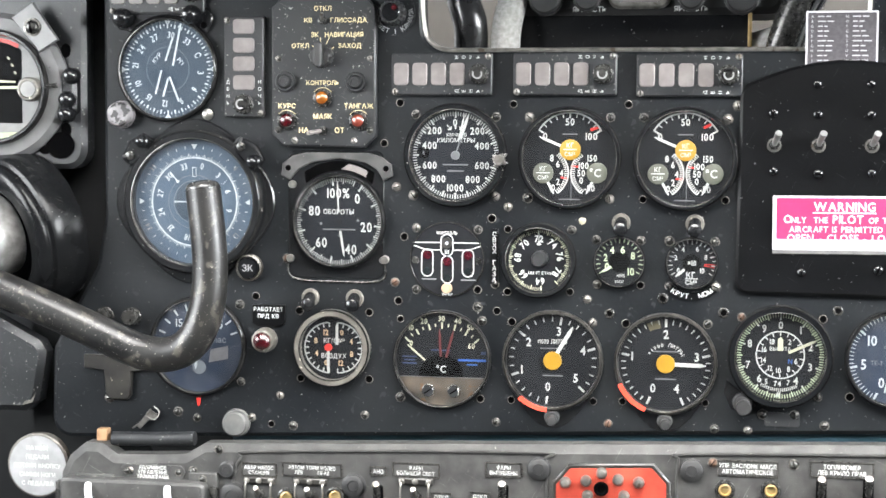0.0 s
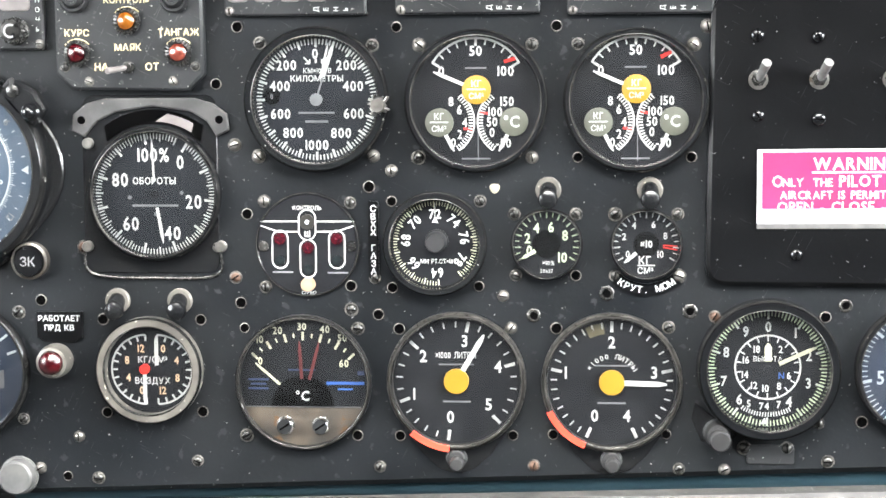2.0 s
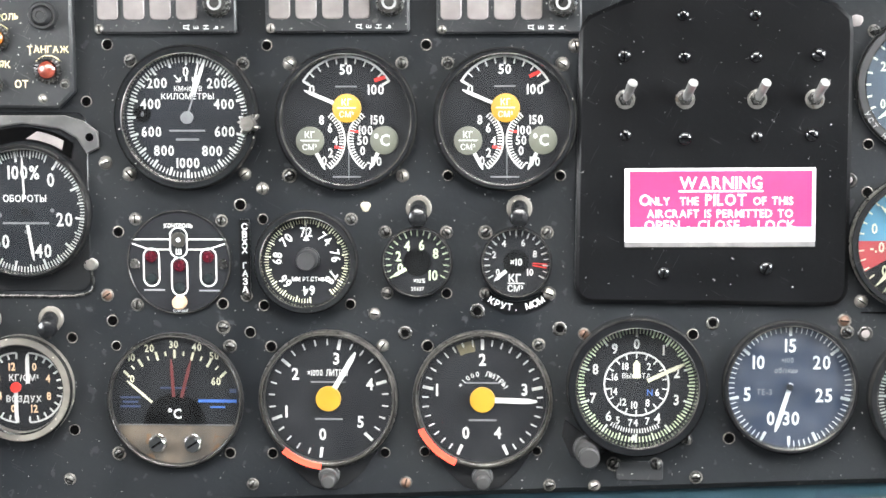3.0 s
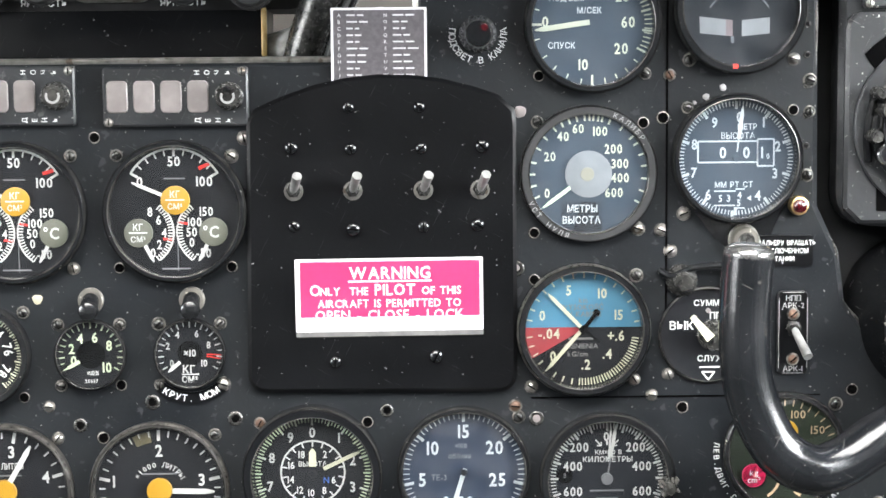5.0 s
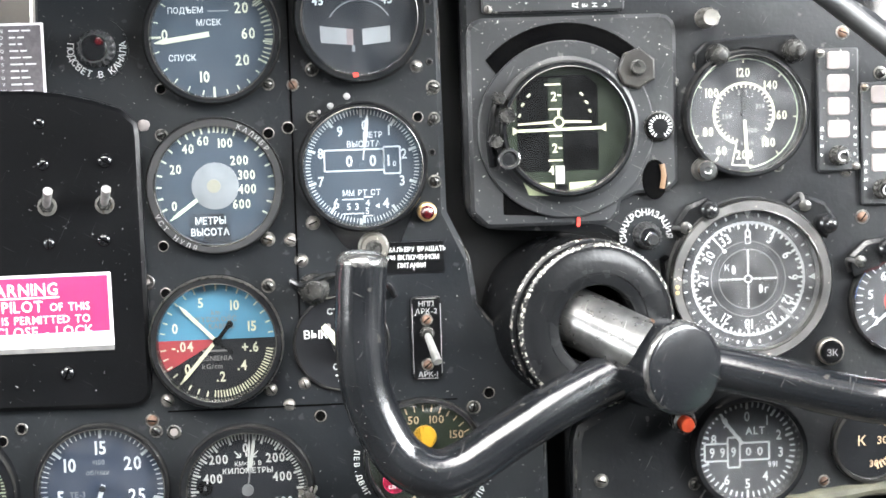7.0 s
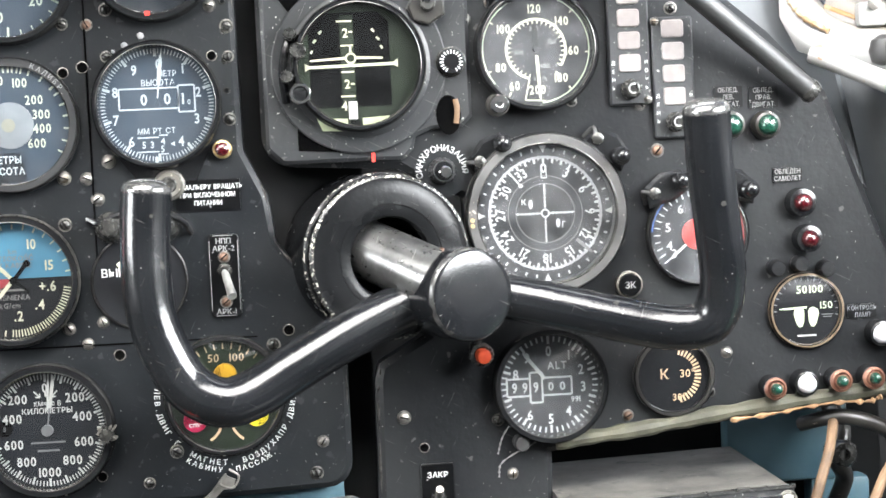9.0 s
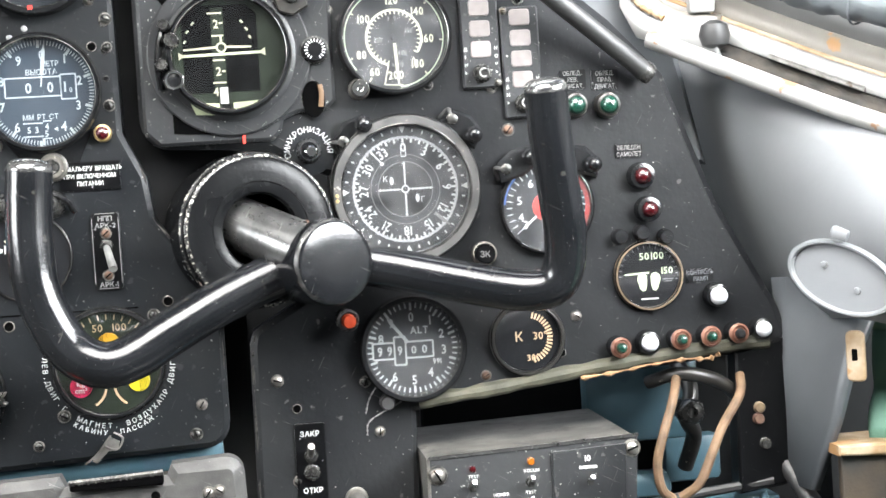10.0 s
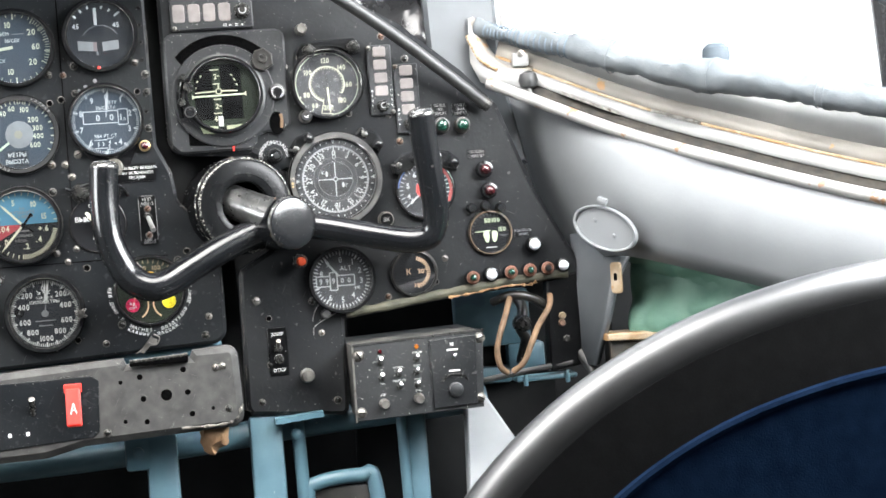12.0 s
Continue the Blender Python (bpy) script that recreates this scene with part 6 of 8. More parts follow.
ob = thing("warning_label", on_panel(.3325, 1.0235, .0064, -.3), "magenta and white printed warning label on the cover", "label")
part("paper", plate(rrect(-.0575, -.0225, .0575, .0225, .0004, 1), 0, .0006), "paper", ob, smooth=False)
part("print", plate(rrect(-.0545, -.0135, .0555, .0208, .0003, 1), .0006, .0008), "pink", ob, "magenta print", smooth=False)
part("film_edge", plate(rrect(-.0575, -.0255, .0575, -.0224, .0003, 1), 0, .0008), "grey_plastic", ob, "clear film edge", smooth=False)
bm = bmesh.new()
write(bm, "WARNING", .0005, .0138, .0076, .0011, squeeze=.92, weight=.015)
bar(bm, -.0250, .0085, .0260, .0085, .0010, .0011)
write(bm, "O", -.0452, .0034, .0070, .0011, squeeze=.9, weight=.012)
write(bm, "NLY", -.0362, .0026, .0050, .0011, squeeze=.9, weight=.012)
write(bm, "THE", -.0185, .0026, .0050, .0011, squeeze=.9, weight=.012)
write(bm, "PILOT", .0035, .0034, .0070, .0011, squeeze=.9, weight=.015)
write(bm, "OF THIS", .0320, .0026, .0050, .0011, squeeze=.9, weight=.012)
write(bm, "AIRCRAFT IS PERMITTED TO", 0, -.0050, .0050, .0011, squeeze=.90, weight=.012)
part("lettering", bm, "paper", ob, smooth=False)
bm = bmesh.new()
write(bm, "OPEN - CLOSE - LOCK", 0, -.0122, .0064, .0011, squeeze=.92, weight=.012)
for v in bm.verts:
    v.co.y = max(v.co.y, -.0134)
part("cut_lettering", bm, "paper", ob, smooth=False)

# name card stuck above the cover
ob = thing("name_card", on_panel(.328, 1.174, .003), "white and grey printed card of names tucked above the cover", "card")
part("card", plate(rrect(-.029, -.024, .029, .024, .0005, 1), 0, .0006), "paper", ob, smooth=False)
part("grey_field", plate(rrect(-.0275, -.024, .0275, .0226, .0004, 1), .0006, .0008), "card_grey", ob, "dark grey printed field", smooth=False)
bm = bmesh.new()
for k in range(11):
    y = .0195 - k * .0040
    for x0, c, n in ((-.024, "ABCDEFGHIJK"[k], (7, 9, 5, 6, 5, 9, 8, 8, 5, 6, 6)[k]), (.004, "NOPQRSTUVWX"[k], (9, 6, 5, 7, 9, 11, 7, 8, 9, 9, 8)[k])):
        write(bm, c, x0, y, .0021, .0011)
        e = x0 + .0045
        for w in ((n + 1) // 2, n // 2):
            bar(bm, e, y, e + w * .0013, y, .0010, .0011)
            e += w * .0013 + .0012
part("print", bm, "dial_silver", ob, smooth=False)


# ---- small fittings on the main panel ----
def push_lamp(x, z, r, lens, label, h=.012, rim="dark_steel", out=0.0, wide=1.45):
    ob = thing("indicator_lamp", on_panel(x, z, out), label, "indicator lamp", "indicator lamps")
    if rim == "copper":
        part("barrel", lathe([(r * 2.05, 0), (r * 2.05, h * .9), (r * 1.7, h)], 26), "bezel", ob, "black lamp barrel")
        part("lamp_rim", lathe([(r * wide, h * .85), (r * wide, h * 1.05), (r * 1.55, h * 1.15), (r * 1.5, h * 1.05), (r * 1.3, h * 1.05), (r * 1.25, h * 1.2), (r * 1.05, h * 1.2)], 26), rim, ob)
        part("lamp_lens", lathe([(r * 1.06, h * 1.1), (r * .95, h * 1.35), (r * .6, h * 1.5), (0, h * 1.56)], 22), lens, ob)
        return ob
    part("lamp_rim", lathe([(r * wide, 0), (r * wide, h * .35), (r * (wide - .15), h * .75), (r * 1.05, h * .8)], 26), rim, ob)
    part("lamp_lens", lathe([(r * 1.06, h * .6), (r * .95, h * .95), (r * .6, h * 1.12), (0, h * 1.2)], 22), lens, ob)
    return ob


push_lamp(-.164, .9125, .0075, "lens_red", "red indicator lamp in a dull metal rim", .016, "bezel_grey")
ob = thing("lamp_placard", on_panel(-.161, .9355), "small black placard with white Cyrillic lettering", "placard")
part("plate", plate([(-.015, .008), (-.015, -.008), (-.010, -.011), (.010, -.011), (.015, -.008), (.015, .008)][::-1], 0, .0025, None, .0006), "cover", ob)
bm = bmesh.new()
write(bm, "РАБОТАЕТ", 0, .0042, .0036, .0028)
write(bm, "ПРД КВ", 0, -.0018, .0036, .0028)
part("lettering", bm, "white", ob, smooth=False)


def pillar_lamp(x, z, lean=-6):
    ob = thing("pillar_lamp", on_panel(x, z), "small capped metal pillar lamp above a gauge", "lamp", "pillar lamps")
    part("base", lathe([(.0080, 0), (.0080, .0016), (.0070, .0026), (.0052, .0028)], 22), "bezel_grey", ob, "worn grey base ring")
    part("hood", tube([(0, 0, .002), (0, -.002, .006), (0, -.005, .009)], .0054, 16, 3), "bezel", ob)
    part("cap", lathe([(.0060, .0085), (.0060, .0120), (.0052, .0136), (.0030, .0146), (0, .0150)], 20, None, 0, -.005), "bezel", ob)


for x, z in ((-.123, .951), (-.083, .951), (.149, 1.021), (.211, 1.021)):
    pillar_lamp(x, z)


def dark_button(x, z, r, h, label, mat="rubber"):
    ob = thing("button", on_panel(x, z), label, "button")
    knob_on(ob, 0, 0, r, h, mat, name="cap")
    return ob


dark_button(-.191, .837, .0115, .010, "round dark grey push button under the gauges", "grey_plastic")


def arc_knob(x, z, r, word, size, spread, mid, label, out=0.0, red=False, inside=True, wide=1.40):
    ob = thing("dimmer_knob", on_panel(x, z, out), label, "knob")
    part("plate", lathe([(r * (wide + .30), 0), (r * (wide + .30), .0008), (0, .0010)], 30), "panel", ob)
    knob_on(ob, 0, 0, r * .92, .014, "bezel_flat", .001, ribs=18, name="knob")
    part("knob_face", lathe([(r * .70, .0151), (r * .64, .0158), (r * .40, .0160), (0, .0160)], 22), "gloss_smooth", ob)
    bm = bmesh.new()
    write_arc(bm, word, 0, 0, r * wide, mid, spread, size, .0018, inside=inside)
    part("lettering", bm, "dial_silver", ob, smooth=False)
    if red:
        part("red_mark", lathe([(r * .22, .0158), (r * .2, .0168), (0, .0170)], 10, None, r * .3, r * .35), "lens_red", ob)
    return ob


arc_knob(-.049, 1.199, .0112, "ПОДСВЕТ 1 КАНАЛА", .0040, 13, 180, "ribbed black dimmer knob with lettering round it", red=True)
arc_knob(.3880, 1.1815, .0112, "ПОДСВЕТ В КАНАЛА", .0040, 13, 180, "ribbed black dimmer knob with red dot and lettering", red=True)
ob = arc_knob(.7215, 1.0555, .0085, "СИНХРОНИЗАЦИЯ", .0040, 16, -4, "synchronising knob with white lettering round it", inside=False, wide=1.72)
knob_on(ob, .001, -.001, .0036, .005, "chrome", .0155, name="push_pin")


def letter_button(x, z, r, word, label):
    ob = thing("push_button", on_panel(x, z), label, "button", "lettered push buttons")
    part("rim", lathe([(r, 0), (r, .006), (r * .86, .007)], 24), "bezel_grey", ob)
    part("cap", lathe([(r * .82, .004), (r * .78, .0085), (0, .0088)], 22), "cover", ob)
    bm = bmesh.new()
    write(bm, word, 0, 0, r * .50, .0091)
    part("lettering", bm, "disc_grey", ob, smooth=False)


letter_button(-.178, .9765, .0118, "ЗК", "round black push button lettered in white")
letter_button(.8375, .9775, .0086, "ЗК", "small round push button lettered in white")

# curved placard under the torque gauge
ob = thing("torque_placard", on_panel(.209, .9875), "curved black placard lettered in white under the small gauge", "placard")
pts = [polar(a, .0318) for a in range(138, 223, 6)] + [polar(a, .0243) for a in range(222, 137, -6)]
part("plate", plate(pts, 0, .0012), "cover", ob)
bm = bmesh.new()
write_arc(bm, "КРУТ. МОМ", 0, 0, .0280, 180, 8.2, .0041, .0015, inside=True)
part("lettering", bm, "white", ob, smooth=False)
ob = thing("breaker_tag", on_panel(.0405, .990), "narrow vertical black tag with white lettering", "placard")
part("plate", plate(rrect(-.0032, -.024, .0032, .024, .001, 2), 0, .0012), "cover", ob)
bm = bmesh.new()
for i, c in enumerate("СВХХ ГАЗА"):
    if c != " ":
        write(bm, c, 0, .0195 - i * .0049, .0040, .0015)
part("lettering", bm, "white", ob, smooth=False)

# jewel, placard, switches right of the metre altimeter
push_lamp(.5845, 1.0755, .0042, "lens_red", "tiny dark red lamp in a brass rim", .008, "brass")
ob = thing("rotate_placard", on_panel(.574, 1.0475), "black riveted placard with white lettering", "placard")
part("plate", plate(rrect(-.020, -.0095, .020, .0095, .001, 2), 0, .0014), "cover", ob)
bm = bmesh.new()
for s, y in (("КРЕМАЛЬЕРУ ВРАЩАТЬ", .0050), ("ПРИ ВКЛЮЧЕННОМ", 0), ("ПИТАНИИ", -.0050)):
    write(bm, s, 0, y, .0030, .0017, squeeze=.85)
part("lettering", bm, "white", ob, smooth=False)
ob = thing("receiver_switch", on_panel(.582, .9965), "small switch plate with metal toggle between two rusty screws", "switch")
part("plate", plate(rrect(-.0095, -.026, .0095, .026, .003, 4), 0, .003, None, .0006), "cover", ob)
bm = bmesh.new()
for x0, y0, x1, y1 in ((-.0088, -.022, -.0088, .022), (.0088, -.022, .0088, .022), (-.0065, .0252, .0065, .0252), (-.0065, -.0252, .0065, -.0252)):
    bar(bm, x0, y0, x1, y1, .0004, .0032)
write(bm, "НПП", 0, .0218, .0034, .0033)
write(bm, "АРК-2", 0, .0172, .0034, .0033)
write(bm, "АРК-1", 0, -.0225, .0034, .0033)
part("lettering", bm, "disc_grey", ob, smooth=False)
toggle(ob, 0, .003, .003, -42, .0050, .022, side=13, mat="lever", thick=.0026)
for y in (.0118, -.0165):
    sc = new("screw", screw_meshes[2])
    sc.parent = ob
    sc.matrix_basis = pose(0, y, .003, 0, 0, 40) @ Matrix.Scale(.95, 4)
# bent bracket with two lamps over the selector
ob = thing("lamp_bracket", on_panel(.529, 1.030), "bent black wire bracket with two round lamp heads", "bracket")
part("wire", tube([(-.030, .006, .002), (-.022, .003, .006), (-.010, .008, .006), (.010, .009, .006), (.028, .003, .008), (.034, -.006, .003)], .0022, 8, 6), "bezel", ob)
for x in (-.016, .018):
    h = part("lamp_head", lathe([(.010, 0), (.0095, .004), (.006, .008), (.006, .016), (.0045, .019), (0, .0195)], 20, None, x, 0), "dark_steel", ob)
# toggle behind the left yoke
ob = thing("guarded_switch", on_panel(-.300, .889), "worn metal guarded switch on the panel edge", "switch")
part("guard", plate([(-.033, .006), (-.033, -.006), (-.014, -.008), (-.012, -.031), (-.008, -.034), (.008, -.034), (.011, -.030), (.012, -.009), (.027, -.007), (.027, .006)][::-1], 0, .006, None, .001), "bezel_dark", ob)
for x in (-.014, .012):
    knob_on(ob, x, .041, .0075, .012, "dark_steel", name="lamp_head")
# key on a wire
for kx, kz in ((-.268, .843), (.578, .868)):
    ob = thing("wire_tag", on_panel(kx, kz, .001), "loose bent wire with a metal tag hanging on the panel", "wire")
    part("wire", tube([(0, .006, .001), (.006, .002, .004), (.002, -.005, .005), (-.006, -.002, .005), (-.002, .004, .004), (-.012, -.008, .003), (-.020, -.014, .002)], .0007, 6, 5), "steel", ob)
    part("tag", plate([(-.015, -.012), (-.012, -.014), (-.004, -.006), (.002, -.006), (.004, .000), (-.002, .003), (-.006, -.002)], .003, .0042), "steel", ob)

# ---- lamps and placards on the copilot panel ----
for x, z, lens, rim, r, lab in ((.9275, .9065, "lens_green", "copper", .0037, "green indicator lamp with copper-red rim"), (.949, .908, "lens_white", "bezel", .0060, "white push button in a black rim"),
                                (.9705, .9092, "lens_green", "copper", .0037, "green indicator lamp with copper-red rim"), (.992, .9098, "lens_green", "copper", .0037, "green indicator lamp with copper-red rim"),
                                (1.012, .9105, "dark_void", "copper", .0036, "dark indicator lamp with copper-red rim"), (1.031, .9120, "lens_white", "bezel", .0056, "white push button in a black rim"),
                                (1.0, .9375, "lens_white", "bezel", .0062, "white push button in a black rim"),
                                (.951, 1.0245, "lens_red", "bezel", .0056, "dark red warning lamp in a black rim"), (.9545, 1.001, "lens_red", "bezel", .0054, "dark red warning lamp in a black rim"),
                                (.930, 1.075, "lens_green", "bezel_dark", .0062, "green ice warning lamp"), (.907, 1.076, "lens_green", "bezel_dark", .0062, "green ice warning lamp")):
    push_lamp(x, z, r, lens, lab, .014, rim, wide=1.95 if rim == "copper" else 1.45 if lens != "lens_red" else 1.7)
for x, z, lines in ((.930, 1.093, ("ОБЛЕД.", "ПРАВ.", "ДВИГАТ.")), (.907, 1.094, ("ОБЛЕД.", "ЛЕВ.", "ДВИГАТ.")), (.944, 1.0425, ("ОБЛЕДЕН", "САМОЛЕТ")), (.990, .9520, ("КОНТРОЛЬ", "ЛАМП"))):
    ob = thing("lamp_placard", on_panel(x, z), "small black placard with white Cyrillic lettering", "placard")
    h = .0045 * len(lines)
    part("plate", plate(rrect(-.0095, -h / 2, .0095, h / 2, .0008, 2), 0, .0012), "cover", ob)
    bm = bmesh.new()
    for i, s in enumerate(lines):
        write(bm, s, 0, h / 2 - .0045 * (i + .5), .0030, .0015, squeeze=.85)
    part("lettering", bm, "pale_disc" if z > .96 else "grey_ink", ob, smooth=False)
for x, z in ((.9335, .983), (.949, .985), (.966, .981)):
    dark_button(x, z, .0052, .010, "small dark adjusting screw cap", "bezel")
ob = thing("panel_switch", on_panel(.7095, .8435), "narrow switch plate with metal toggle", "switch")
part("plate", plate(rrect(-.0105, -.026, .0105, .026, .001, 2), 0, .002, None, .0005), "cover", ob)
toggle(ob, 0, .004, .002, 40, .0052, .013)
knob_on(ob, 0, -.008, .0052, .004, "dark_steel", .002, name="hex_nut")
bm = bmesh.new()
write(bm, "ЗАКР", 0, .019, .0036, .0023)
write(bm, "ОТКР", 0, -.020, .0036, .0023)
part("lettering", bm, "white", ob, smooth=False)
dark_button(.739, .815, .0072, .012, "round steel plug with a screw collar", "steel")


# ---- control yokes ----
def yoke(name, pieces, hub, label, mat="gloss", end="grip_end"):
    ob = thing(name, Matrix.Translation(hub), label, "control yoke", "control yokes")
    h = Vector(hub)
    for nm, pts in pieces:
        pts = [Vector(p) - h for p in pts]
        n = 7
        thin = .94 if mat == "gloss" and nm == "right_grip" else 1.0
        part(nm, tube(pts, .0150 * thin, 28, n), mat, ob)
        tip, nxt = pts[0], pts[1]
        ax = (tip - nxt).normalized()
        bm = lathe([(.0150, -.001), (.0152, .0), (.0148, .0022), (.0136, .0042), (.0115, .0058), (.0080, .0070), (.0040, .0076), (0, .0078)], 28)
        bm.transform(facing(tip, ax, (0, -1, .1)) @ Matrix.Scale(thin, 4))
        part("grip_cap", bm, end, ob, "worn grip end")
    return ob


R_HUB = (.7300, -.060, .9810)
right_yoke = yoke("control_yoke", (
    ("left_grip", [(0.542, -0.063, 1.0518), (0.5405, -0.063, 1.0338), (0.5396, -0.064, 1.0077), (0.5415, -0.065, 0.9795), (0.5493, -0.066, 0.9553), (0.5614, -0.067, 0.9355), (0.5798, -0.068, 0.9256), (0.5989, -0.0634, 0.9293), (0.6232, -0.0568, 0.9425), (0.6508, -0.0482, 0.9569), (0.679, -0.0396, 0.9689), (0.7128, -0.03, 0.9811)]),
    ("right_grip", [(0.8716, -0.087, 1.0839), (0.8742, -0.081, 1.0515), (0.8800, -0.072, 1.0092), (0.8828, -0.067, 0.9875), (0.8818, -0.061, 0.9685), (0.874, -0.057, 0.9557), (.8543, -.05, .9534), (.8258, -.045, .959), (.797, -.04, .9662), (.768, -.035, .9735), (.7359, -.03, .9802)])), R_HUB,
    "worn gloss-black aircraft control yoke with two upright grips")
AXIS = Vector((.42, -.90, .0)).normalized()
base = facing((0, 0, 0), AXIS)


def on_axis(profile, seg, d):
    bm = lathe(profile, seg)
    bm.transform(Matrix.Translation(AXIS * d) @ base)
    return bm


part("hub", on_axis([(.0255, -.046), (.0278, -.042), (.0284, -.004), (.0284, .0004), (.0277, .0024), (.0262, .0036), (.0242, .0041), (.012, .0048), (0, .0050)], 52, 0), "gloss", right_yoke)
# lighter ring paints in the bevel's highlight round the hub face
part("hub_edge", on_axis([(.0285, .0004), (.0280, .0022), (.0268, .0034)], 52, 0), "rubbed_glint_edge", right_yoke, "brighter ring tracing the highlight on the hub's bevel")
part("collar", on_axis([(.0180, -.050), (.0215, -.044), (.0215, -.036)], 36, 0), "pale_disc", right_yoke, "pale sealing tape round the shaft")
AXIS = Vector((.041, -.034, -.0195)).normalized()
base = facing((0, 0, 0), AXIS)
part("shaft", on_axis([(.0186, -.082), (.0186, -.030), (.0194, -.030), (.0194, -.016)], 40, 0), "shaft", right_yoke, "polished steel shaft")
part("hub_bolt", lathe([(.0045, .0), (.0045, .003), (0, .0042)], 14, None, 0, 0), "rust", right_yoke, "rusty bolt head").matrix_basis = facing(Vector((-.0160, .0130, .0235)), Vector((-.55, -.25, .80)))
bm = lathe([(.0072, 0), (.0078, .010), (.0062, .012)], 18)
bt = part("release_button_base", bm, "dark_steel", right_yoke)
bt.matrix_basis = facing(Vector((.008, .048, -.0405)), Vector((.15, -.97, -.10)))
bm = lathe([(.0052, .009), (.0052, .014), (.0042, .0160), (0, .0165)], 18)
part("release_button", bm, "lens_orange", bt, "orange-red push button")

BOOT = Vector((.23, -.97, .0)).normalized()
base = facing((0, 0, 0), BOOT)
drum = thing("column_drum", Matrix.Translation((.6850, -.0300, 1.0040)), "large black round control column boot with chipped paint rims", "column boot", "column boots")
bm = lathe([(.0500, -.075), (.0520, -.060), (.0526, -.018), (.0522, -.0110), (.0504, -.0095), (.0498, -.0070), (.0506, -.0045), (.0510, -.0020), (.0506, .0004), (.0492, .0014), (.0466, .0012), (.0440, .0020), (.0390, .0026),
            (.0330, .0027), (.0322, .0020), (.0272, .0019), (.0256, .0010), (.0248, -.0010), (.0242, -.005), (.0240, -.030)], 72)
for v in bm.verts:
    v.co *= 1 + .006 * noise.noise(v.co * 55)
bm.transform(base)
part("drum", bm, "boot_paint", drum)
# near-black disc closes the bore, coloured as the shade of its depth
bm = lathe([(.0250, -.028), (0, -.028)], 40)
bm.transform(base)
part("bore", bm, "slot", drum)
bm = lathe([(.0511, -.0012), (.0510, .0003), (.0500, .0013), (.0490, .0017)], 72)
for v in bm.verts:
    v.co *= 1 + .004 * noise.noise(v.co * 90)
bm.transform(base)
part("chipped_rim", bm, "chipped_edge", drum, "black paint chipped to bare metal along the rim")
bm = lathe([(.0527, -.0125), (.0525, -.0112), (.0516, -.0104)], 72)
bm.transform(base)
part("chipped_rim", bm, "chipped_edge", drum)

L_HUB = (-.455, -.075, .985)
left_yoke = yoke("control_yoke", (
    ("right_grip", [(-.2015, -.060, 1.0475), (-.1965, -.063, 1.012), (-.1940, -.065, .980), (-.1960, -.068, .948), (-.2065, -.070, .9205), (-.2260, -.071, .9075), (-.2540, -.071, .9085), (-.290, -.072, .9230), (-.332, -.073, .9410), (-.384, -.074, .9615), (-.44, -.074, .982)]),), L_HUB,
    "dusty worn black pilot control yoke with speckled paint", "gloss_worn", "rubbed_glint_edge")
AXIS = Vector((-.055, -.085, -.022)).normalized()
base = facing((0, 0, 0), AXIS)
part("hub", on_axis([(.0215, -.030), (.0240, -.026), (.0245, .004), (.0232, .0075), (.020, .0092), (0, .0100)], 40, 0), "gloss", left_yoke)
part("shaft", on_axis([(.0370, -.085), (.0370, -.022)], 40, .0), "lever", left_yoke, "polished steel shaft")
drum2 = thing("column_drum", Matrix.Translation((-.402, .0, 1.000)), "large black round control column boot with chipped paint rims", "column boot", "column boots")
bm = lathe([(.0730, -.030), (.0750, -.020), (.0750, .000), (.0735, .004), (.0705, .006), (.0715, .010), (.0700, .014), (.066, .017), (.060, .0175), (.058, .015), (.050, .015), (.046, .012), (.045, .004), (.045, -.01)], 56)
bm.transform(base)
part("drum", bm, "boot_paint", drum2)
# same black disc, standing in for shade inside this bore
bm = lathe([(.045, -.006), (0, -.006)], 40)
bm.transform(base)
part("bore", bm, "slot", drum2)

# ---- lower console ----
con = thing("lower_console", on_panel(0, 0, .05), "worn grey-black lower switch console under the panel", "console")
o = [(-.340, .700), (-.338, .795), (-.330, .811), (-.316, .8225), (-.300, .8225), (-.286, .8130), (-.224, .8155), (-.206, .8260), (.367, .8465), (.545, .8535), (.548, .8465), (.614, .8490), (.617, .8560), (.645, .8575)] + corner(.652, .8460, .012, 80, 0, 4) + [(.666, .788)] + corner(.652, .786, .014, 0, -80, 4) + [(.50, .766), (.46, .757), (.40, .756), (.30, .700)]
part("body", plate(o[::-1], -.022, 0, None, .006), "console", con)
part("sub_panel", plate([(.376, .775), (.376, .8355), (.40, .838), (.512, .8385), (.519, .833), (.516, .780), (.510, .775), (.40, .769)][::-1], .0, .0016, None, .0006), "panel", con)
# drilled holes as black discs, shade painted rather than bored
for x, z, r in ((.606, .837, .0028), (.561, .833, .0028), (.587, .812, .0056), (.609, .813, .0028), (.563, .810, .0028), (.612, .790, .0028), (.565, .786, .0026), (.541, .829, .002), (.543, .788, .002), (.634, .794, .0018)):
    part("drilled_hole", lathe([(r * 1.05, .0), (r, .0003), (0, .0003)], 16, None, x, z), "slot", con)
fasten(con, [(647, 837), (650, 792), (524, 778), (640, 836), (-272, 801), (-215, 802), (230, 828), (295, 829), (-192, 822)], screw_meshes, "screw")
part("hinge", box(.552, .8445, .000, .612, .8515, .006, .0015), "slot", con)
part("hinge_pin", tube([(.552, .850, .005), (.58, .851, .005), (.612, .8525, .005)], .0022, 8, 3), "dark_steel", con)
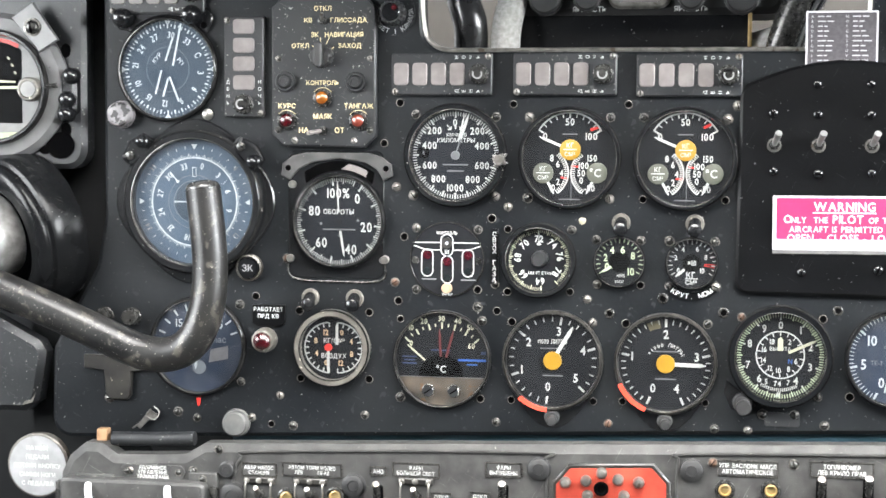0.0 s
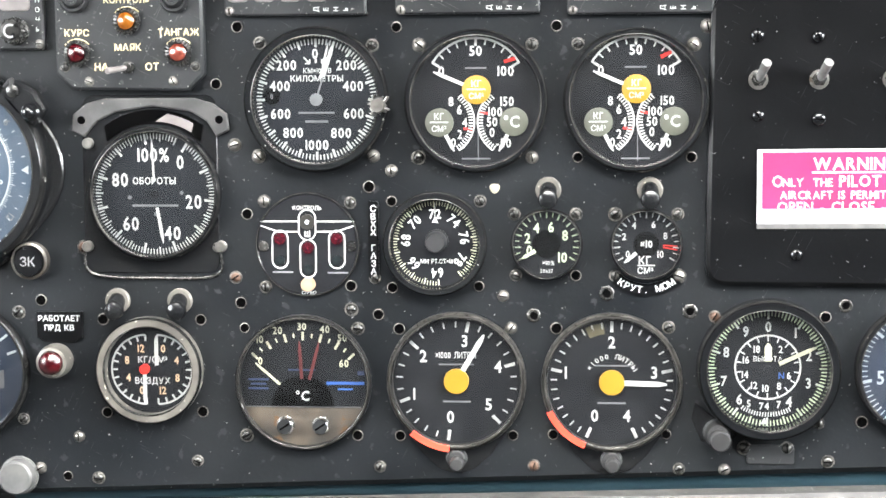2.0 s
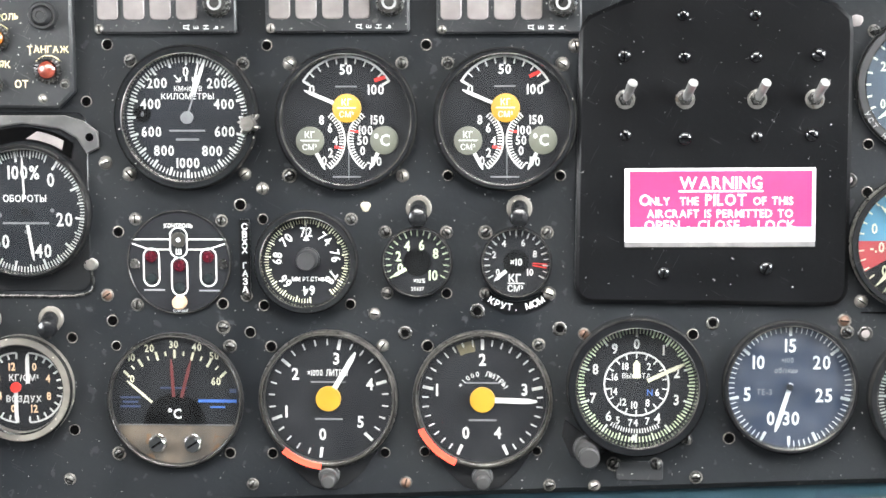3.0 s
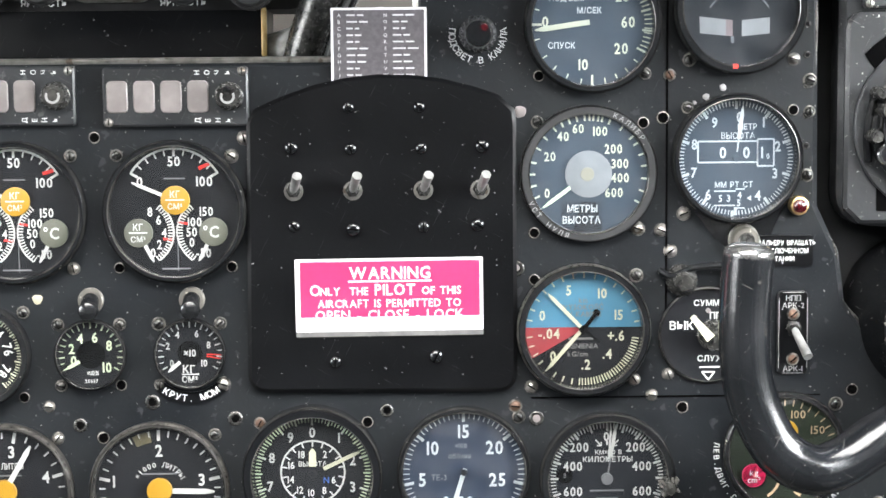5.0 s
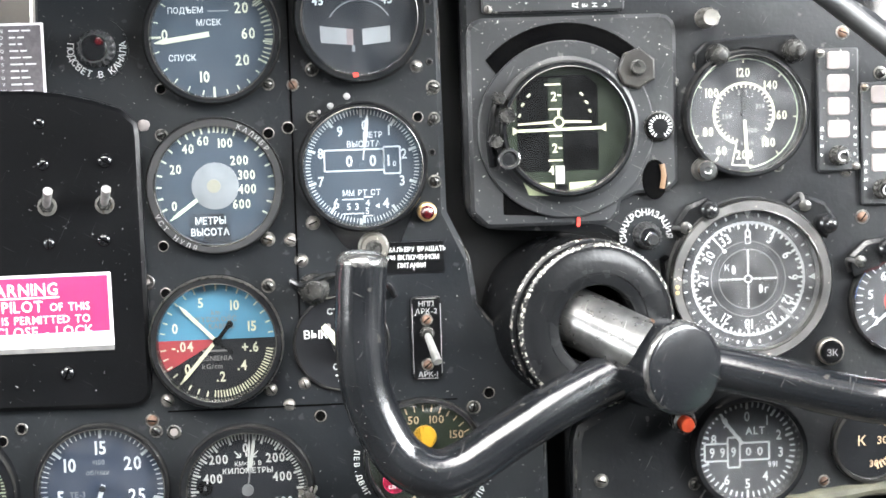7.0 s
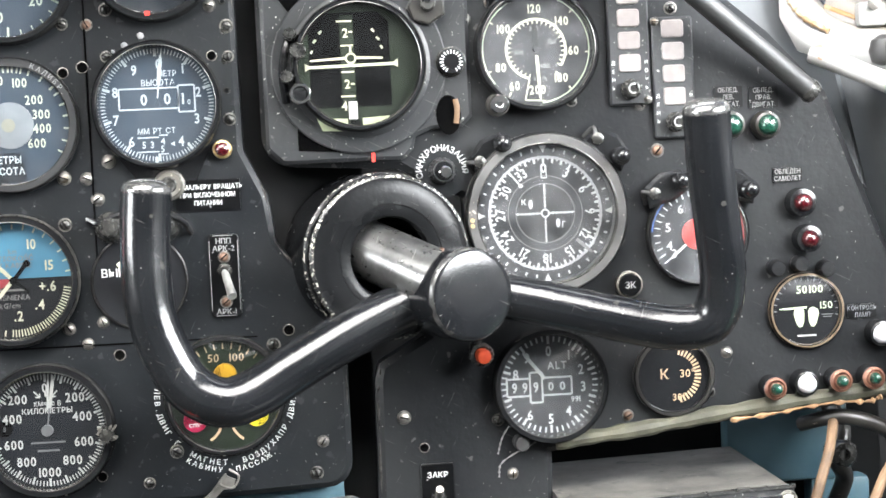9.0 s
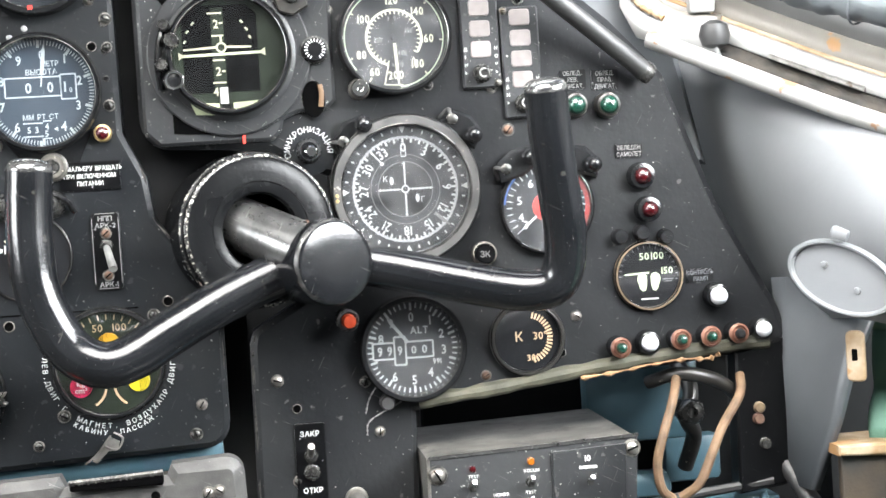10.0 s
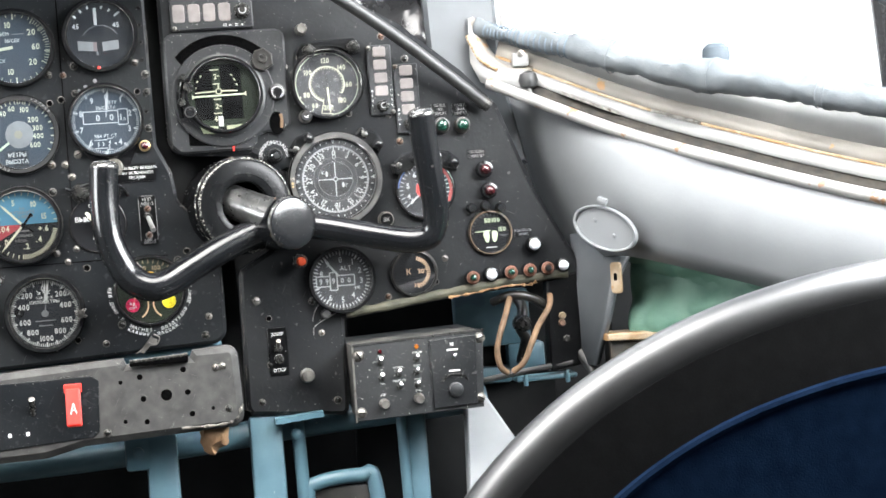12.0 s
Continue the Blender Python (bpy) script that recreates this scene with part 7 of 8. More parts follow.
part("bare_edge", tube([(.600, .7755, -.001), (.64, .7755, -.001), (.656, .780, -.002), (.6655, .795, -.003)], lambda u: .0016 + .0009 * math.sin(u * 37), 8, 8), "bezel_grey", con, "bare metal edge where paint has worn off")
part("raised_bead", tube([(-.180, .792, .0), (-.172, .815, .001), (-.150, .8225, .001), (.080, .8305, .001), (.092, .824, .001), (.094, .79, .0)], .0014, 6, 6), "console", con)
part("raised_bead", tube([(.200, .79, .0), (.202, .828, .001), (.212, .8345, .001), (.37, .8395, .001), (.42, .841, .001)], .0014, 6, 6), "console", con)


def con_label(x, z, w, lines, h=.0042):
    bm = bmesh.new()
    n = len(lines)
    part("label_plate", plate(rrect(x - w / 2, z - n * h * .62, x + w / 2, z + n * h * .62, .0006, 1), .0, .0008), "console", con, smooth=False)
    frame_bm = bmesh.new()
    x0, x1, y0, y1 = x - w / 2 - .001, x + w / 2 + .001, z - n * h * .62 - .001, z + n * h * .62 + .001
    for a in ((x0, y0, x1, y0), (x1, y0, x1, y1), (x1, y1, x0, y1), (x0, y1, x0, y0)):
        bar(frame_bm, *a, .0007, .0, .0011)
    part("label_frame", frame_bm, "edge", con, smooth=False)
    for i, s in enumerate(lines):
        write(bm, s, x, z + h * 1.15 * ((n - 1) / 2 - i), h * .84, .0011, squeeze=.86)
    part("lettering", bm, "white", con, smooth=False)


# riveted label plate with round ends, and the two lugs of the trimmer box
part("name_plate", plate(rrect(-.281, .7935, -.222, .8065, .0062, 6), .0, .0012, None, .0004), "console", con)
bm = bmesh.new()
for k, w in enumerate(("АВАРИЙНОЕ", "УПРАВЛЕНИЕ", "ТРИММЕРАМИ")):
    write(bm, w, -.2515, .8041 - k * .0041, .0034, .0015, squeeze=.86)
part("lettering", bm, "white", con, smooth=False)
fasten(con, [(-275, 800), (-228, 800.5)], screw_meshes, "screw", .0012, .8)
for x0, x1, z0, z1 in ((-.322, -.286, .784, .7965), (-.218, -.192, .786, .8020)):
    part("box_lug", plate(rrect(x0, z0, x1, z1, .002, 3), .0, .004, None, .001), "console", con)
    fasten(con, [((x0 + x1) * 500, z1 * 1000 - 6)], screw_meshes, "screw", .004, 1.0)
con_label(-.1555, .8058, .029, ("АВАР НАСОС", "СТАНЦИЯ"), .0038)
con_label(-.1085, .8075, .050, ("АВТОМ ТОРМ КОЛЕС", "ЛЕВ        ПРАВ"), .0038)
con_label(-.0505, .8090, .012, ("АНО",))
con_label(-.0180, .8110, .038, ("ФАРЫ", "БОЛЬШОЙ СВЕТ"), .0040)
con_label(.0570, .8145, .028, ("ФАРЫ", "ВЫПУЩЕНЫ"), .0040)
con_label(.0040, .7890, .014, ("ОТКЛ",))
con_label(.0370, .7910, .014, ("ОТКЛ",))
con_label(.2580, .8240, .046, ("УПР ЗАСЛОНК МАСЛ", "АВТОМАТИЧЕСКОЕ"))
con_label(.3330, .8260, .048, ("ТОПЛИВОМЕР", "ЛЕВ КРЫЛО ПРАВ"))
con_label(.4500, .8300, .038, ("АВТОМАТИЧЕСК", "РАСХОД ТОПЛИВА"), .0036)
con_label(.4930, .8360, .026, ("АВАР СБРОС",), .0036)
for x, z in ((.0570, .796), (-.0505, .791), (.317, .811), (.354, .813), (.451, .812)):
    slot_ = part("lever_slot", plate(rrect(x - .0042, z - .012, x + .0042, z + .006, .0015, 2), .0, .0006), "slot", con)
    part("lever", tube([(x, z - .008, .001), (x, z + .001, .006), (x, z + .0085, .0105)], lambda u: .0026 + .0008 * u, 12, 4), "dark_steel", slot_)
    part("lever_tip", lathe([(.0034, 0), (.0030, .0015), (0, .0022)], 14), "steel", slot_).matrix_basis = facing((x, z + .0085, .0105), (0, .65, .75), (0, 1, 0))
for x0, x1, z in ((-.169, -.141, .797), (-.125, -.095, .798), (-.033, -.003, .802)):
    br = part("guard_bracket", plate(rrect(x0, z - .0028, x1, z + .0028, .001, 2), .0, .0035, None, .0008), "bezel_dark", con)
    for u in (.12, .5, .88):
        part("bracket_screw", lathe([(.0026, .0035), (.0024, .0050), (.0012, .0056), (0, .0056)], 12, None, x0 + (x1 - x0) * u, z), "steel", br)
    for u in (.10, .90):
        x = x0 + (x1 - x0) * u
        part("guard_wire", tube([(x, z, .004), (x, z - .006, .007), (x, z - .024, .007), (x, z - .030, .001)], .0009, 6, 4), "steel", br)
    toggle(con, (x0 + x1) / 2, z - .012, 0, 40, .0050, .0120)
for x, z in ((-.131, .783), (-.088, .786), (.240, .806), (.277, .807)):
    so = part("socket", lathe([(.0082, 0), (.0082, .003), (.0066, .0036), (.0060, .001), (0, .001)], 24, None, x, z), "dark_steel", con)
    part("contact_ring", lathe([(.0052, .001), (.0052, .003), (.0040, .0034), (.0034, .0015), (0, .0015)], 20, None, x, z), "brass", so, "brass contact ring")
for x, z, r in ((-.184, .805, .0070), (-.179, .782, .0115), (-.072, .796, .0096), (.087, .8170, .0092), (.213, .8210, .0090)):
    cp = knob_on(con, x, z, r, .005, "rubber", name="round_cap")
    part("cap_ring", lathe([(r * .55, .0050), (r * .53, .0056), (r * .45, .0056), (r * .43, .0050)], 22, None, x, z), "rubber", cp)
# trimmer box with two white levers
part("trimmer_box", plate(rrect(-.332, .700, -.200, .7945, .005, 3), .0, .016, None, .002), "console", con)
for x in (-.305, -.233):
    part("white_lever", tube([(x, .790, .016), (x + .002, .785, .022), (x + .006, .770, .026), (x + .008, .75, .028)], .0032, 10, 4), "paper", con, "white trim lever")
for x in (-.336, -.195):
    part("box_side", box(x - .003, .77, 0, x + .003, .79, .008, .001), "dark_steel", con)
# red lamp board with bulbs
o = [(.098, .76), (.098, .806), (.112, .8225), (.182, .8255), (.196, .810), (.196, .76)]
part("lamp_tray", plate(o[::-1], .0, .0036, None, .001), "bezel_dark", con)
oi = [(.1015, .76), (.1015, .805), (.1135, .8190), (.1805, .8220), (.1925, .809), (.1925, .76)]
tray = part("lamp_board", plate(oi[::-1], .0036, .0042), "maroon", con, "red-brown lamp board")
for x, z in ((.1095, .8075), (.1265, .8095), (.1395, .8165), (.153, .8115), (.170, .8100), (.128, .797), (.158, .798)):
    part("bulb", lathe([(.0048, .0042), (.0046, .008), (.003, .0105), (0, .0112)], 16, None, x, z), "steel", tray, "small clear bulb")
part("key_hole", lathe([(.0062, .0042), (.0055, .007), (.004, .007), (.0035, .005), (0, .005)], 18, None, .139, .803), "slot", tray)
# red guarded switch
part("guard_hinge", box(.4835, .8235, .0016, .5015, .8325, .008, .001), "red", con)
gd = part("red_guard", plate(rrect(-.0075, -.0385, .0075, .001, .002, 3), .0, .006, None, .0015), "red", con, "red safety switch guard")
gd.matrix_basis = pose(.4925, .8265, .0065, -14)
bm = bmesh.new()
for a in ((-.003, -.026, 0, -.015), (.003, -.026, 0, -.015), (-.0018, -.022, .0018, -.022)):
    bar(bm, *a, .0011, .0063)
part("arrow_mark", bm, "white", gd, smooth=False)
bm = bmesh.new()
for x in (.407, .426, .444):
    plate(rrect(x - .0018, .783, x + .0018, .787, .0004, 1), .0016, .0022, bm)
part("label_squares", bm, "white", con, smooth=False)

# hinge rod and round placard by the left knee
ob = thing("hinge_rod", on_panel(-.260, .8250, .030), "black hinge rod with a tan bush under the panel", "hinge")
part("rod", tube([(-.036, -.001, 0), (0, 0, 0), (.040, .002, 0)], .0062, 14, 3), "panel2", ob)
part("bush", box(-.050, -.006, -.006, -.040, .008, .004, .001), "tan_cable", ob, "tan bush")
ob = thing("pedal_placard", on_panel(-.367, .797, .03), "round pale grey placard with worn lettering", "placard")
part("disc", lathe([(.029, -.008), (.029, .0), (.0275, .0012), (0, .0013)], 48), "bezel_grey", ob)
part("face", lathe([(.0268, .0013), (.0268, .0016), (0, .0017)], 40), "placard_grey", ob)
bm = bmesh.new()
for s, y in (("НАЖМИ", .016), ("ПЕДАЛИ", .008), ("ПОТЯНИ КНОПКУ", 0), ("СНИМИ НОГИ", -.008), ("С ПЕДАЛЕЙ", -.016)):
    write(bm, s, 0, y, .0038, .0020, squeeze=.95)
part("lettering", bm, "white", ob, smooth=False)

# ---- radio box under the copilot panel ----
rb = thing("radio_box", on_panel(.003, -.003, .05), "black radio control box with worn bright front edges", "radio")
part("case", plate([(.784, .771), (.781, .849), (.922, .8535), (.917, .774)], -.150, -.002, None, .001), "dusty_case", rb)
part("front", plate([(.780, .768), (.7815, .8490), (.9235, .8540), (.9185, .7715)], -.002, .002, None, .0008), "panel2", rb)
part("bright_edge", plate([(.7815, .8485), (.7815, .8505), (.9240, .8555), (.9240, .8535)], .0, .0028), "shaft", rb, "scuffed bright top edge", smooth=False)
part("bright_edge", plate([(.7795, .767), (.7805, .8490), (.7825, .8490), (.7815, .767)], .0, .0026), "steel", rb, smooth=False)
part("right_unit", plate([(.864, .774), (.864, .8475), (.915, .8495), (.912, .776)], .002, .0046, None, .0008), "panel3", rb)
fasten(rb, [(787, 838), (919, 846), (786, 777), (915, 782)], [screw_meshes[1]] * 3, "screw", .002, 1.5)
knob_on(rb, .8105, .8405, .0022, .003, "lens_red", .002, name="warning_lamp")
knob_on(rb, .850, .8425, .0024, .003, "lens_amber", .002, name="amber_lamp")
for x, z in ((.810, .829), (.849, .829), (.810, .812), (.829, .815), (.848, .815), (.829, .801), (.889, .826), (.848, .801)):
    toggle(rb, x, z, .002, 30, .0036, .010, mat="chrome")
for x, z in ((.811, .785), (.8485, .7875)):
    knob_on(rb, x, z, .0050, .012, "steel", .002, name="volume_knob", ribs=10)
knob_on(rb, .889, .793, .0075, .004, "panel2", .0046, name="selector_knob", ribs=0)
part("knob_arc", tube([(.874, .802, .005), (.882, .809, .006), (.896, .809, .006), (.903, .802, .005)], .001, 6, 5), "dark_steel", rb)
bm = bmesh.new()
for s, x, z in (("TEST", .811, .8355), ("VOLUM", .850, .8365), ("ID", .811, .8205), ("HOMER", .829, .822), ("TEST", .849, .822), ("SQUELCH", .829, .808), ("TONE", .849, .8075), ("VOL", .811, .8060), ("SQL", .811, .7945), ("VOL", .849, .7955)):
    write(bm, s, x, z, .0022, .0023)
write(bm, "10", .888, .8420, .0040, .0049)
bars(bm, .888, .836, .012, .004, 1, .0049)
bars(bm, .889, .8135, .012, .004, 1, .0049)
part("lettering", bm, "white", rb, smooth=False)

# ---- radar display above the notch ----
ob = thing("radar_display", on_panel(.16, 1.200, -.06), "black radar display with rounded bezel and round knobs", "radar display")
part("bezel", plate(rrect(-.122, -.0005, .124, .22, .014, 6), -.08, .012, None, .005), "rubber", ob)
part("screen_rim", plate(rrect(-.028, .0045, .026, .060, .010, 5), .012, .017, None, .002), "steel", ob)
part("screen", plate(rrect(-.022, .010, .020, .055, .006, 5), .017, .0175), "lamp_white", ob)
for x, r in ((-.083, .014), (-.0465, .011), (.0435, .011), (.0865, .014)):
    knob_on(ob, x, .014, r, .012, "rubber", .012, ribs=0)
bm = bmesh.new()
write(bm, "ЯРКОСТЬ", -.0445, .0045, .0045, .0124)
write(bm, "ЯРКОСТЬ", .0435, .0045, .0045, .0124)
write(bm, "ФОКУС", .110, .014, .0045, .0124)
write(bm, "ФОКУС", -.108, .016, .0045, .0124)
part("lettering", bm, "white", ob, smooth=False)
ob = thing("display_mount", on_panel(.153, 1.19, -.06), "plain black mounting box below the radar display", "mounting box")
part("box", box(-.101, -.08, -.06, .101, .012, .006, .001), "cover", ob)
part("side_edge", box(.099, -.02, .004, .1025, .012, .008, .0005), "brass", ob)

part("notch_lip", tube([(-.0245, 1.25, -.003), (-.0240, 1.205, -.003), (-.0215, 1.184, -.003), (-.0165, 1.174, -.003), (-.004, 1.1675, -.003), (.02, 1.167, -.003), (.16, 1.167, -.003), (.31, 1.167, -.003), (.330, 1.1670, -.003), (.344, 1.173, -.003), (.350, 1.190, -.003), (.3515, 1.25, -.003)], .0022, 8, 5), "steel", main_panel, "bare metal lip of the panel's notch")


# ---- cockpit shell ----
def loft(rows, name, mat, label, thick=.006, kind="structure", category="wall", n=10, bulge=0.0):
    """A curved sheet through rows of smooth curves, given thickness outwards."""
    bm = bmesh.new()
    grid = [[bm.verts.new(p) for p in smooth_path(r, n)] for r in rows]
    for a, b in zip(grid, grid[1:]):
        for i in range(len(a) - 1):
            bm.faces.new((a[i], a[i + 1], b[i + 1], b[i]))
    me = bpy.data.meshes.new(name)
    for f in bm.faces:
        f.smooth = True
    bm.to_mesh(me)
    bm.free()
    me.materials.append(M[mat])
    ob = new(name, me)
    sol = ob.modifiers.new("thickness", "SOLIDIFY")
    sol.thickness, sol.offset = thick, 0
    return tagged(ob, label, category, kind=kind)


def lift(curve, dz, out=0.0):
    """The curve moved up, and out through the wall (to the right and forward)."""
    return [(x + out * .7, y + out * .7, z + dz) for x, y, z in curve]


def between(a, b, u):
    return [tuple(p + (q - p) * u for p, q in zip(s, t)) for s, t in zip(a, b)]


SILL = [(.966, .004, 1.116), (1.083, -.083, 1.050), (1.174, -.174, 1.005), (1.284, -.284, .957), (1.420, -.460, .905), (1.50, -.80, .86), (1.52, -1.5, .85), (1.52, -2.7, .85)]
FOOT = [(1.047, .004, .910), (1.088, -.074, .919), (1.180, -.180, .885), (1.278, -.278, .845), (1.415, -.455, .795), (1.50, -.80, .75), (1.52, -1.5, .74), (1.52, -2.7, .74)]
rows = []
for k in range(7):
    u = k / 6
    top = [(1.010, .13, 1.140), (1.020, .022, 1.104)] + SILL[1:]
    low = [(1.072, .13, .905), (1.074, .022, .912)] + FOOT[1:]
    rows.append(lift(between(top, low, u), 0, -.014 * math.sin(math.pi * u ** .9)))
loft(rows, "wall_right", "wall", "pale grey painted cockpit side wall with scuffs")
strip_rows = [[(1.050, .020, .945), (1.082, -.012, .945), (1.110, -.050, .944)], [(1.047, .004, .890), (1.060, -.030, .892), (1.076, -.066, .894)], [(1.048, .004, .850), (1.057, -.026, .850), (1.066, -.056, .850)], [(1.048, .004, .80), (1.051, -.015, .80), (1.054, -.035, .80)]]
# same paint as the wall, taken darker to stand in for shade
loft(strip_rows, "wall_right_strut", "post_shade_grey", "strut below the side wall, wall grey darkened for shade", n=4)

sill = thing("window_sill_rail", Matrix.Identity(4), "chipped white window sill rail with rust stains", "sill", kind="structure")
part("rail", tube(lift(SILL[:6], .004, -.003), .0068, 12, 10), "rail", sill)
part("corner_seal", tube([(.948, .024, 1.176), (.953, .018, 1.160), (.960, .010, 1.145), (.974, -.002, 1.133)], lambda u: .0020 + .0006 * math.sin(u * 70), 8, 10), "rust_line", sill, "crumbling ochre seal")
corner_a = [(.953, .030, 1.196), (.958, .022, 1.172), (.966, .011, 1.150), (.980, -.002, 1.136), (1.004, -.022, 1.128)]
loft([corner_a, [(x + .010, y + .012, z + .003) for x, y, z in corner_a]], "window_corner", "cream_band", "curved beige channel at the window corner", .004, category="window frame")
loft([corner_a, [(x - .002, y - .004, z - .6 * (z - 1.112)) for x, y, z in corner_a], [(.958, .012, 1.122), (.962, .008, 1.120), (.970, .001, 1.117), (.985, -.010, 1.109), (1.008, -.028, 1.096)]],
     "window_gusset", "sill_white", "chipped white sheet joining the sill rail to the window corner", .003, category="window frame")
loft([lift(SILL, .0085, .002), lift(SILL, .013, .009), lift(SILL, .020, .012)], "sill_groove", "groove", "grimy dark groove along the window sill", .003, category="sill")
loft([lift(SILL, .0195, .0100), lift(SILL, .0330, .0165)], "sill_board", "sill_white", "scuffed white painted sill board", .004, category="sill")
loft([lift(SILL, .0324, .0156), lift(SILL, .0352, .0172)], "sill_seam", "rust_line", "rusty ochre seam along the sill board", .004, category="sill")
loft([lift(SILL, .0340, .017), lift(SILL, .051, .026)], "sill_band", "cream_band", "rust-stained cream sill band", .004, category="sill")
loft([lift(SILL, .049, .026), lift(SILL, .084, .034)], "window_frame_lower", "sill_white", "white painted lower window frame", .005, category="window frame")
for t0, dz in ((.20, .022), (.62, .036)):
    cur = smooth_path(lift(SILL[:5], dz, .006), 20)
    seg = cur[int(t0 * 80 * .45) + 4:int(t0 * 80 * .45) + 14]
    ob = thing("clip_rod", Matrix.Translation(seg[0]), "thin bent metal clip rod on the window sill", "clip", "sill clips")
    part("rod", tube([p - seg[0] for p in seg[::3]], .0018, 6, 3), "steel", ob)

# rolled curtain along the window, with stitched seams
CURT = [(.962, .030, 1.185), (1.0, -.005, 1.168), (1.059, -.062, 1.144), (1.134, -.137, 1.109), (1.222, -.225, 1.079), (1.289, -.292, 1.054), (1.38, -.41, 1.02), (1.46, -.62, .99)]
cur = thing("window_curtain", Matrix.Identity(4), "rolled grey-blue fabric curtain with stitched seams along the window", "curtain")


def curtain_radius(u):
    r = .0085 + .0075 * min(1, max(0, (u - .14) / .16))
    return r + .0007 * math.sin(u * 95) + .0010 * math.sin(u * 41 + 1) + .0005 * math.sin(u * 210)


bm = tube(CURT, curtain_radius, 28, 26)
for v in bm.verts:
    q = v.co * 38
    v.co += Vector((0, -.35, 1)) * (.0045 * noise.noise(Vector((q.x * 1.6 + q.z * 2.2, q.y * .8, q.z * 1.1))) + .002 * noise.noise(q * 3.1))
part("roll", bm, "curtain", cur)
path = smooth_path(CURT, 22)
for i in list(range(6, 42, 2)) + [52, 74, 96, 98, 118, 120]:
    p, q = path[i], path[i + 1]
    bm = lathe([(curtain_radius(i / (len(path) - 1)) + .0004, -.0012), (curtain_radius(i / (len(path) - 1)) + .0011, 0), (curtain_radius(i / (len(path) - 1)) + .0004, .0012)], 20)
    bm.transform(facing(p, q - p))
    part("seam", bm, "curtain_dark" if i < 42 else "curtain", cur)
ob = thing("padded_knob", Matrix.Translation((1.176, -.150, 1.116)), "dark grey-blue padded knob above the curtain", "knob")
part("pad", lathe([(.010, -.010), (.0135, -.004), (.0145, .004), (.0135, .012), (.009, .0165), (0, .018)], 22), "pad", ob)
ob = thing("curtain_bracket", Matrix.Translation((.998, -.012, 1.142)), "white plastic curtain bracket with a screw", "bracket")
part("block", box(-.009, -.005, -.008, .010, .005, .008, .003), "rail", ob)
part("screw_head", lathe([(.004, 0), (.004, .002), (0, .003)], 12), "steel", ob).matrix_basis = facing(Vector((.0, -.008, .006)), Vector((-.1, -1, 0)))
ob = thing("vent_ball", Matrix.Translation((1.004, -.022, 1.118)), "small dark round vent ball on the sill corner", "vent")
part("ball", lathe([(.004, -.010), (.009, -.007), (.011, 0), (.009, .007), (.004, .010), (0, .0108)], 20), "rubber", ob)

# round cover plate on the wall
ob = thing("wall_cover", facing((1.0590, -.0965, .9500), (-.64, -.76, -.10)) @ pose(0, 0, 0, 0, 0, -24), "oval pale grey cover plate with a raised rim on the wall", "cover plate")
OVAL = Matrix.Diagonal((.90, .54, 1, 1))
for nm, prof, mat in (("disc", [(.038, 0), (.038, .002), (0, .0025)], "wall"), ("rim", [(.0425, 0), (.0425, .004), (.041, .0055), (.039, .0055), (.0375, .004), (.0375, .002)], "wall")):
    bm = lathe(prof, 56)
    bm.transform(OVAL)
    part(nm, bm, mat, ob)
part("latch", box(-.016, .024, .003, -.004, .032, .009, .002), "wall", ob)
for x, y in ((-.014, .004), (.012, -.004)):
    part("rivet", lathe([(.0024, .0025), (.002, .004), (0, .0044)], 12, None, x, y), "wall", ob)

# window opening posts and the black trim tube
for pts, nm, lab in (([(.925, 1.125), (.940, 1.040), (1.010, 1.030), (.990, 1.125), (.986, 1.20), (.985, 1.34), (.90, 1.34), (.905, 1.16)], "window_post", "grey painted window post beside the panel"),):
    ob = thing(nm, on_panel(0, 0, -.035), lab, "window post", kind="structure")
    part("post", plate(pts, -.02, 0, None, .004), "post_shade_grey", ob)
ob = thing("rear_window_post", Matrix.Translation((1.320, -.300, 1.11)), "dark brown edge of the rear window post", "window post", kind="structure")
part("post", tube([(-.012, .006, -.05), (-.016, .010, .04), (-.022, .016, .2), (-.02, .02, .5)], .016, 10, 5), "leather", ob)
ob = thing("trim_tube", on_panel(0, 0, .012), "black padded tube along the panel's upper edge", "tube")
part("tube", tube([(.68, 1.272, .105), (.74, 1.244, .085), (.80, 1.210, .058), (.86, 1.170, .034), (.91, 1.132, .016), (.957, 1.095, .002)], .0068, 14, 8), "rubber", ob)
part("end_clip", lathe([(.0074, -.004), (.0078, 0), (.0070, .003), (0, .004)], 16), "dark_steel", ob).matrix_basis = facing((.957, 1.095, .002), (.8, -.6, -.2))
ob = thing("windscreen_fabric", on_panel(0, 0, -.05), "crumpled black fabric stuffed by the windscreen", "fabric")
bm = bmesh.new()
grid = []
for j in range(25):
    row = []
    for i in range(31):
        x, z = .74 + .20 * i / 30, 1.12 + .22 * j / 24
        p = Vector((x * 22, z * 22, 1.7))
        row.append(bm.verts.new((x, z, .016 * noise.noise(p) + .008 * noise.noise(p * 2.7))))
    grid.append(row)
for a, b in zip(grid, grid[1:]):
    for i in range(30):
        bm.faces.new((a[i], a[i + 1], b[i + 1], b[i]))
part("folds", bm, "leather", ob)

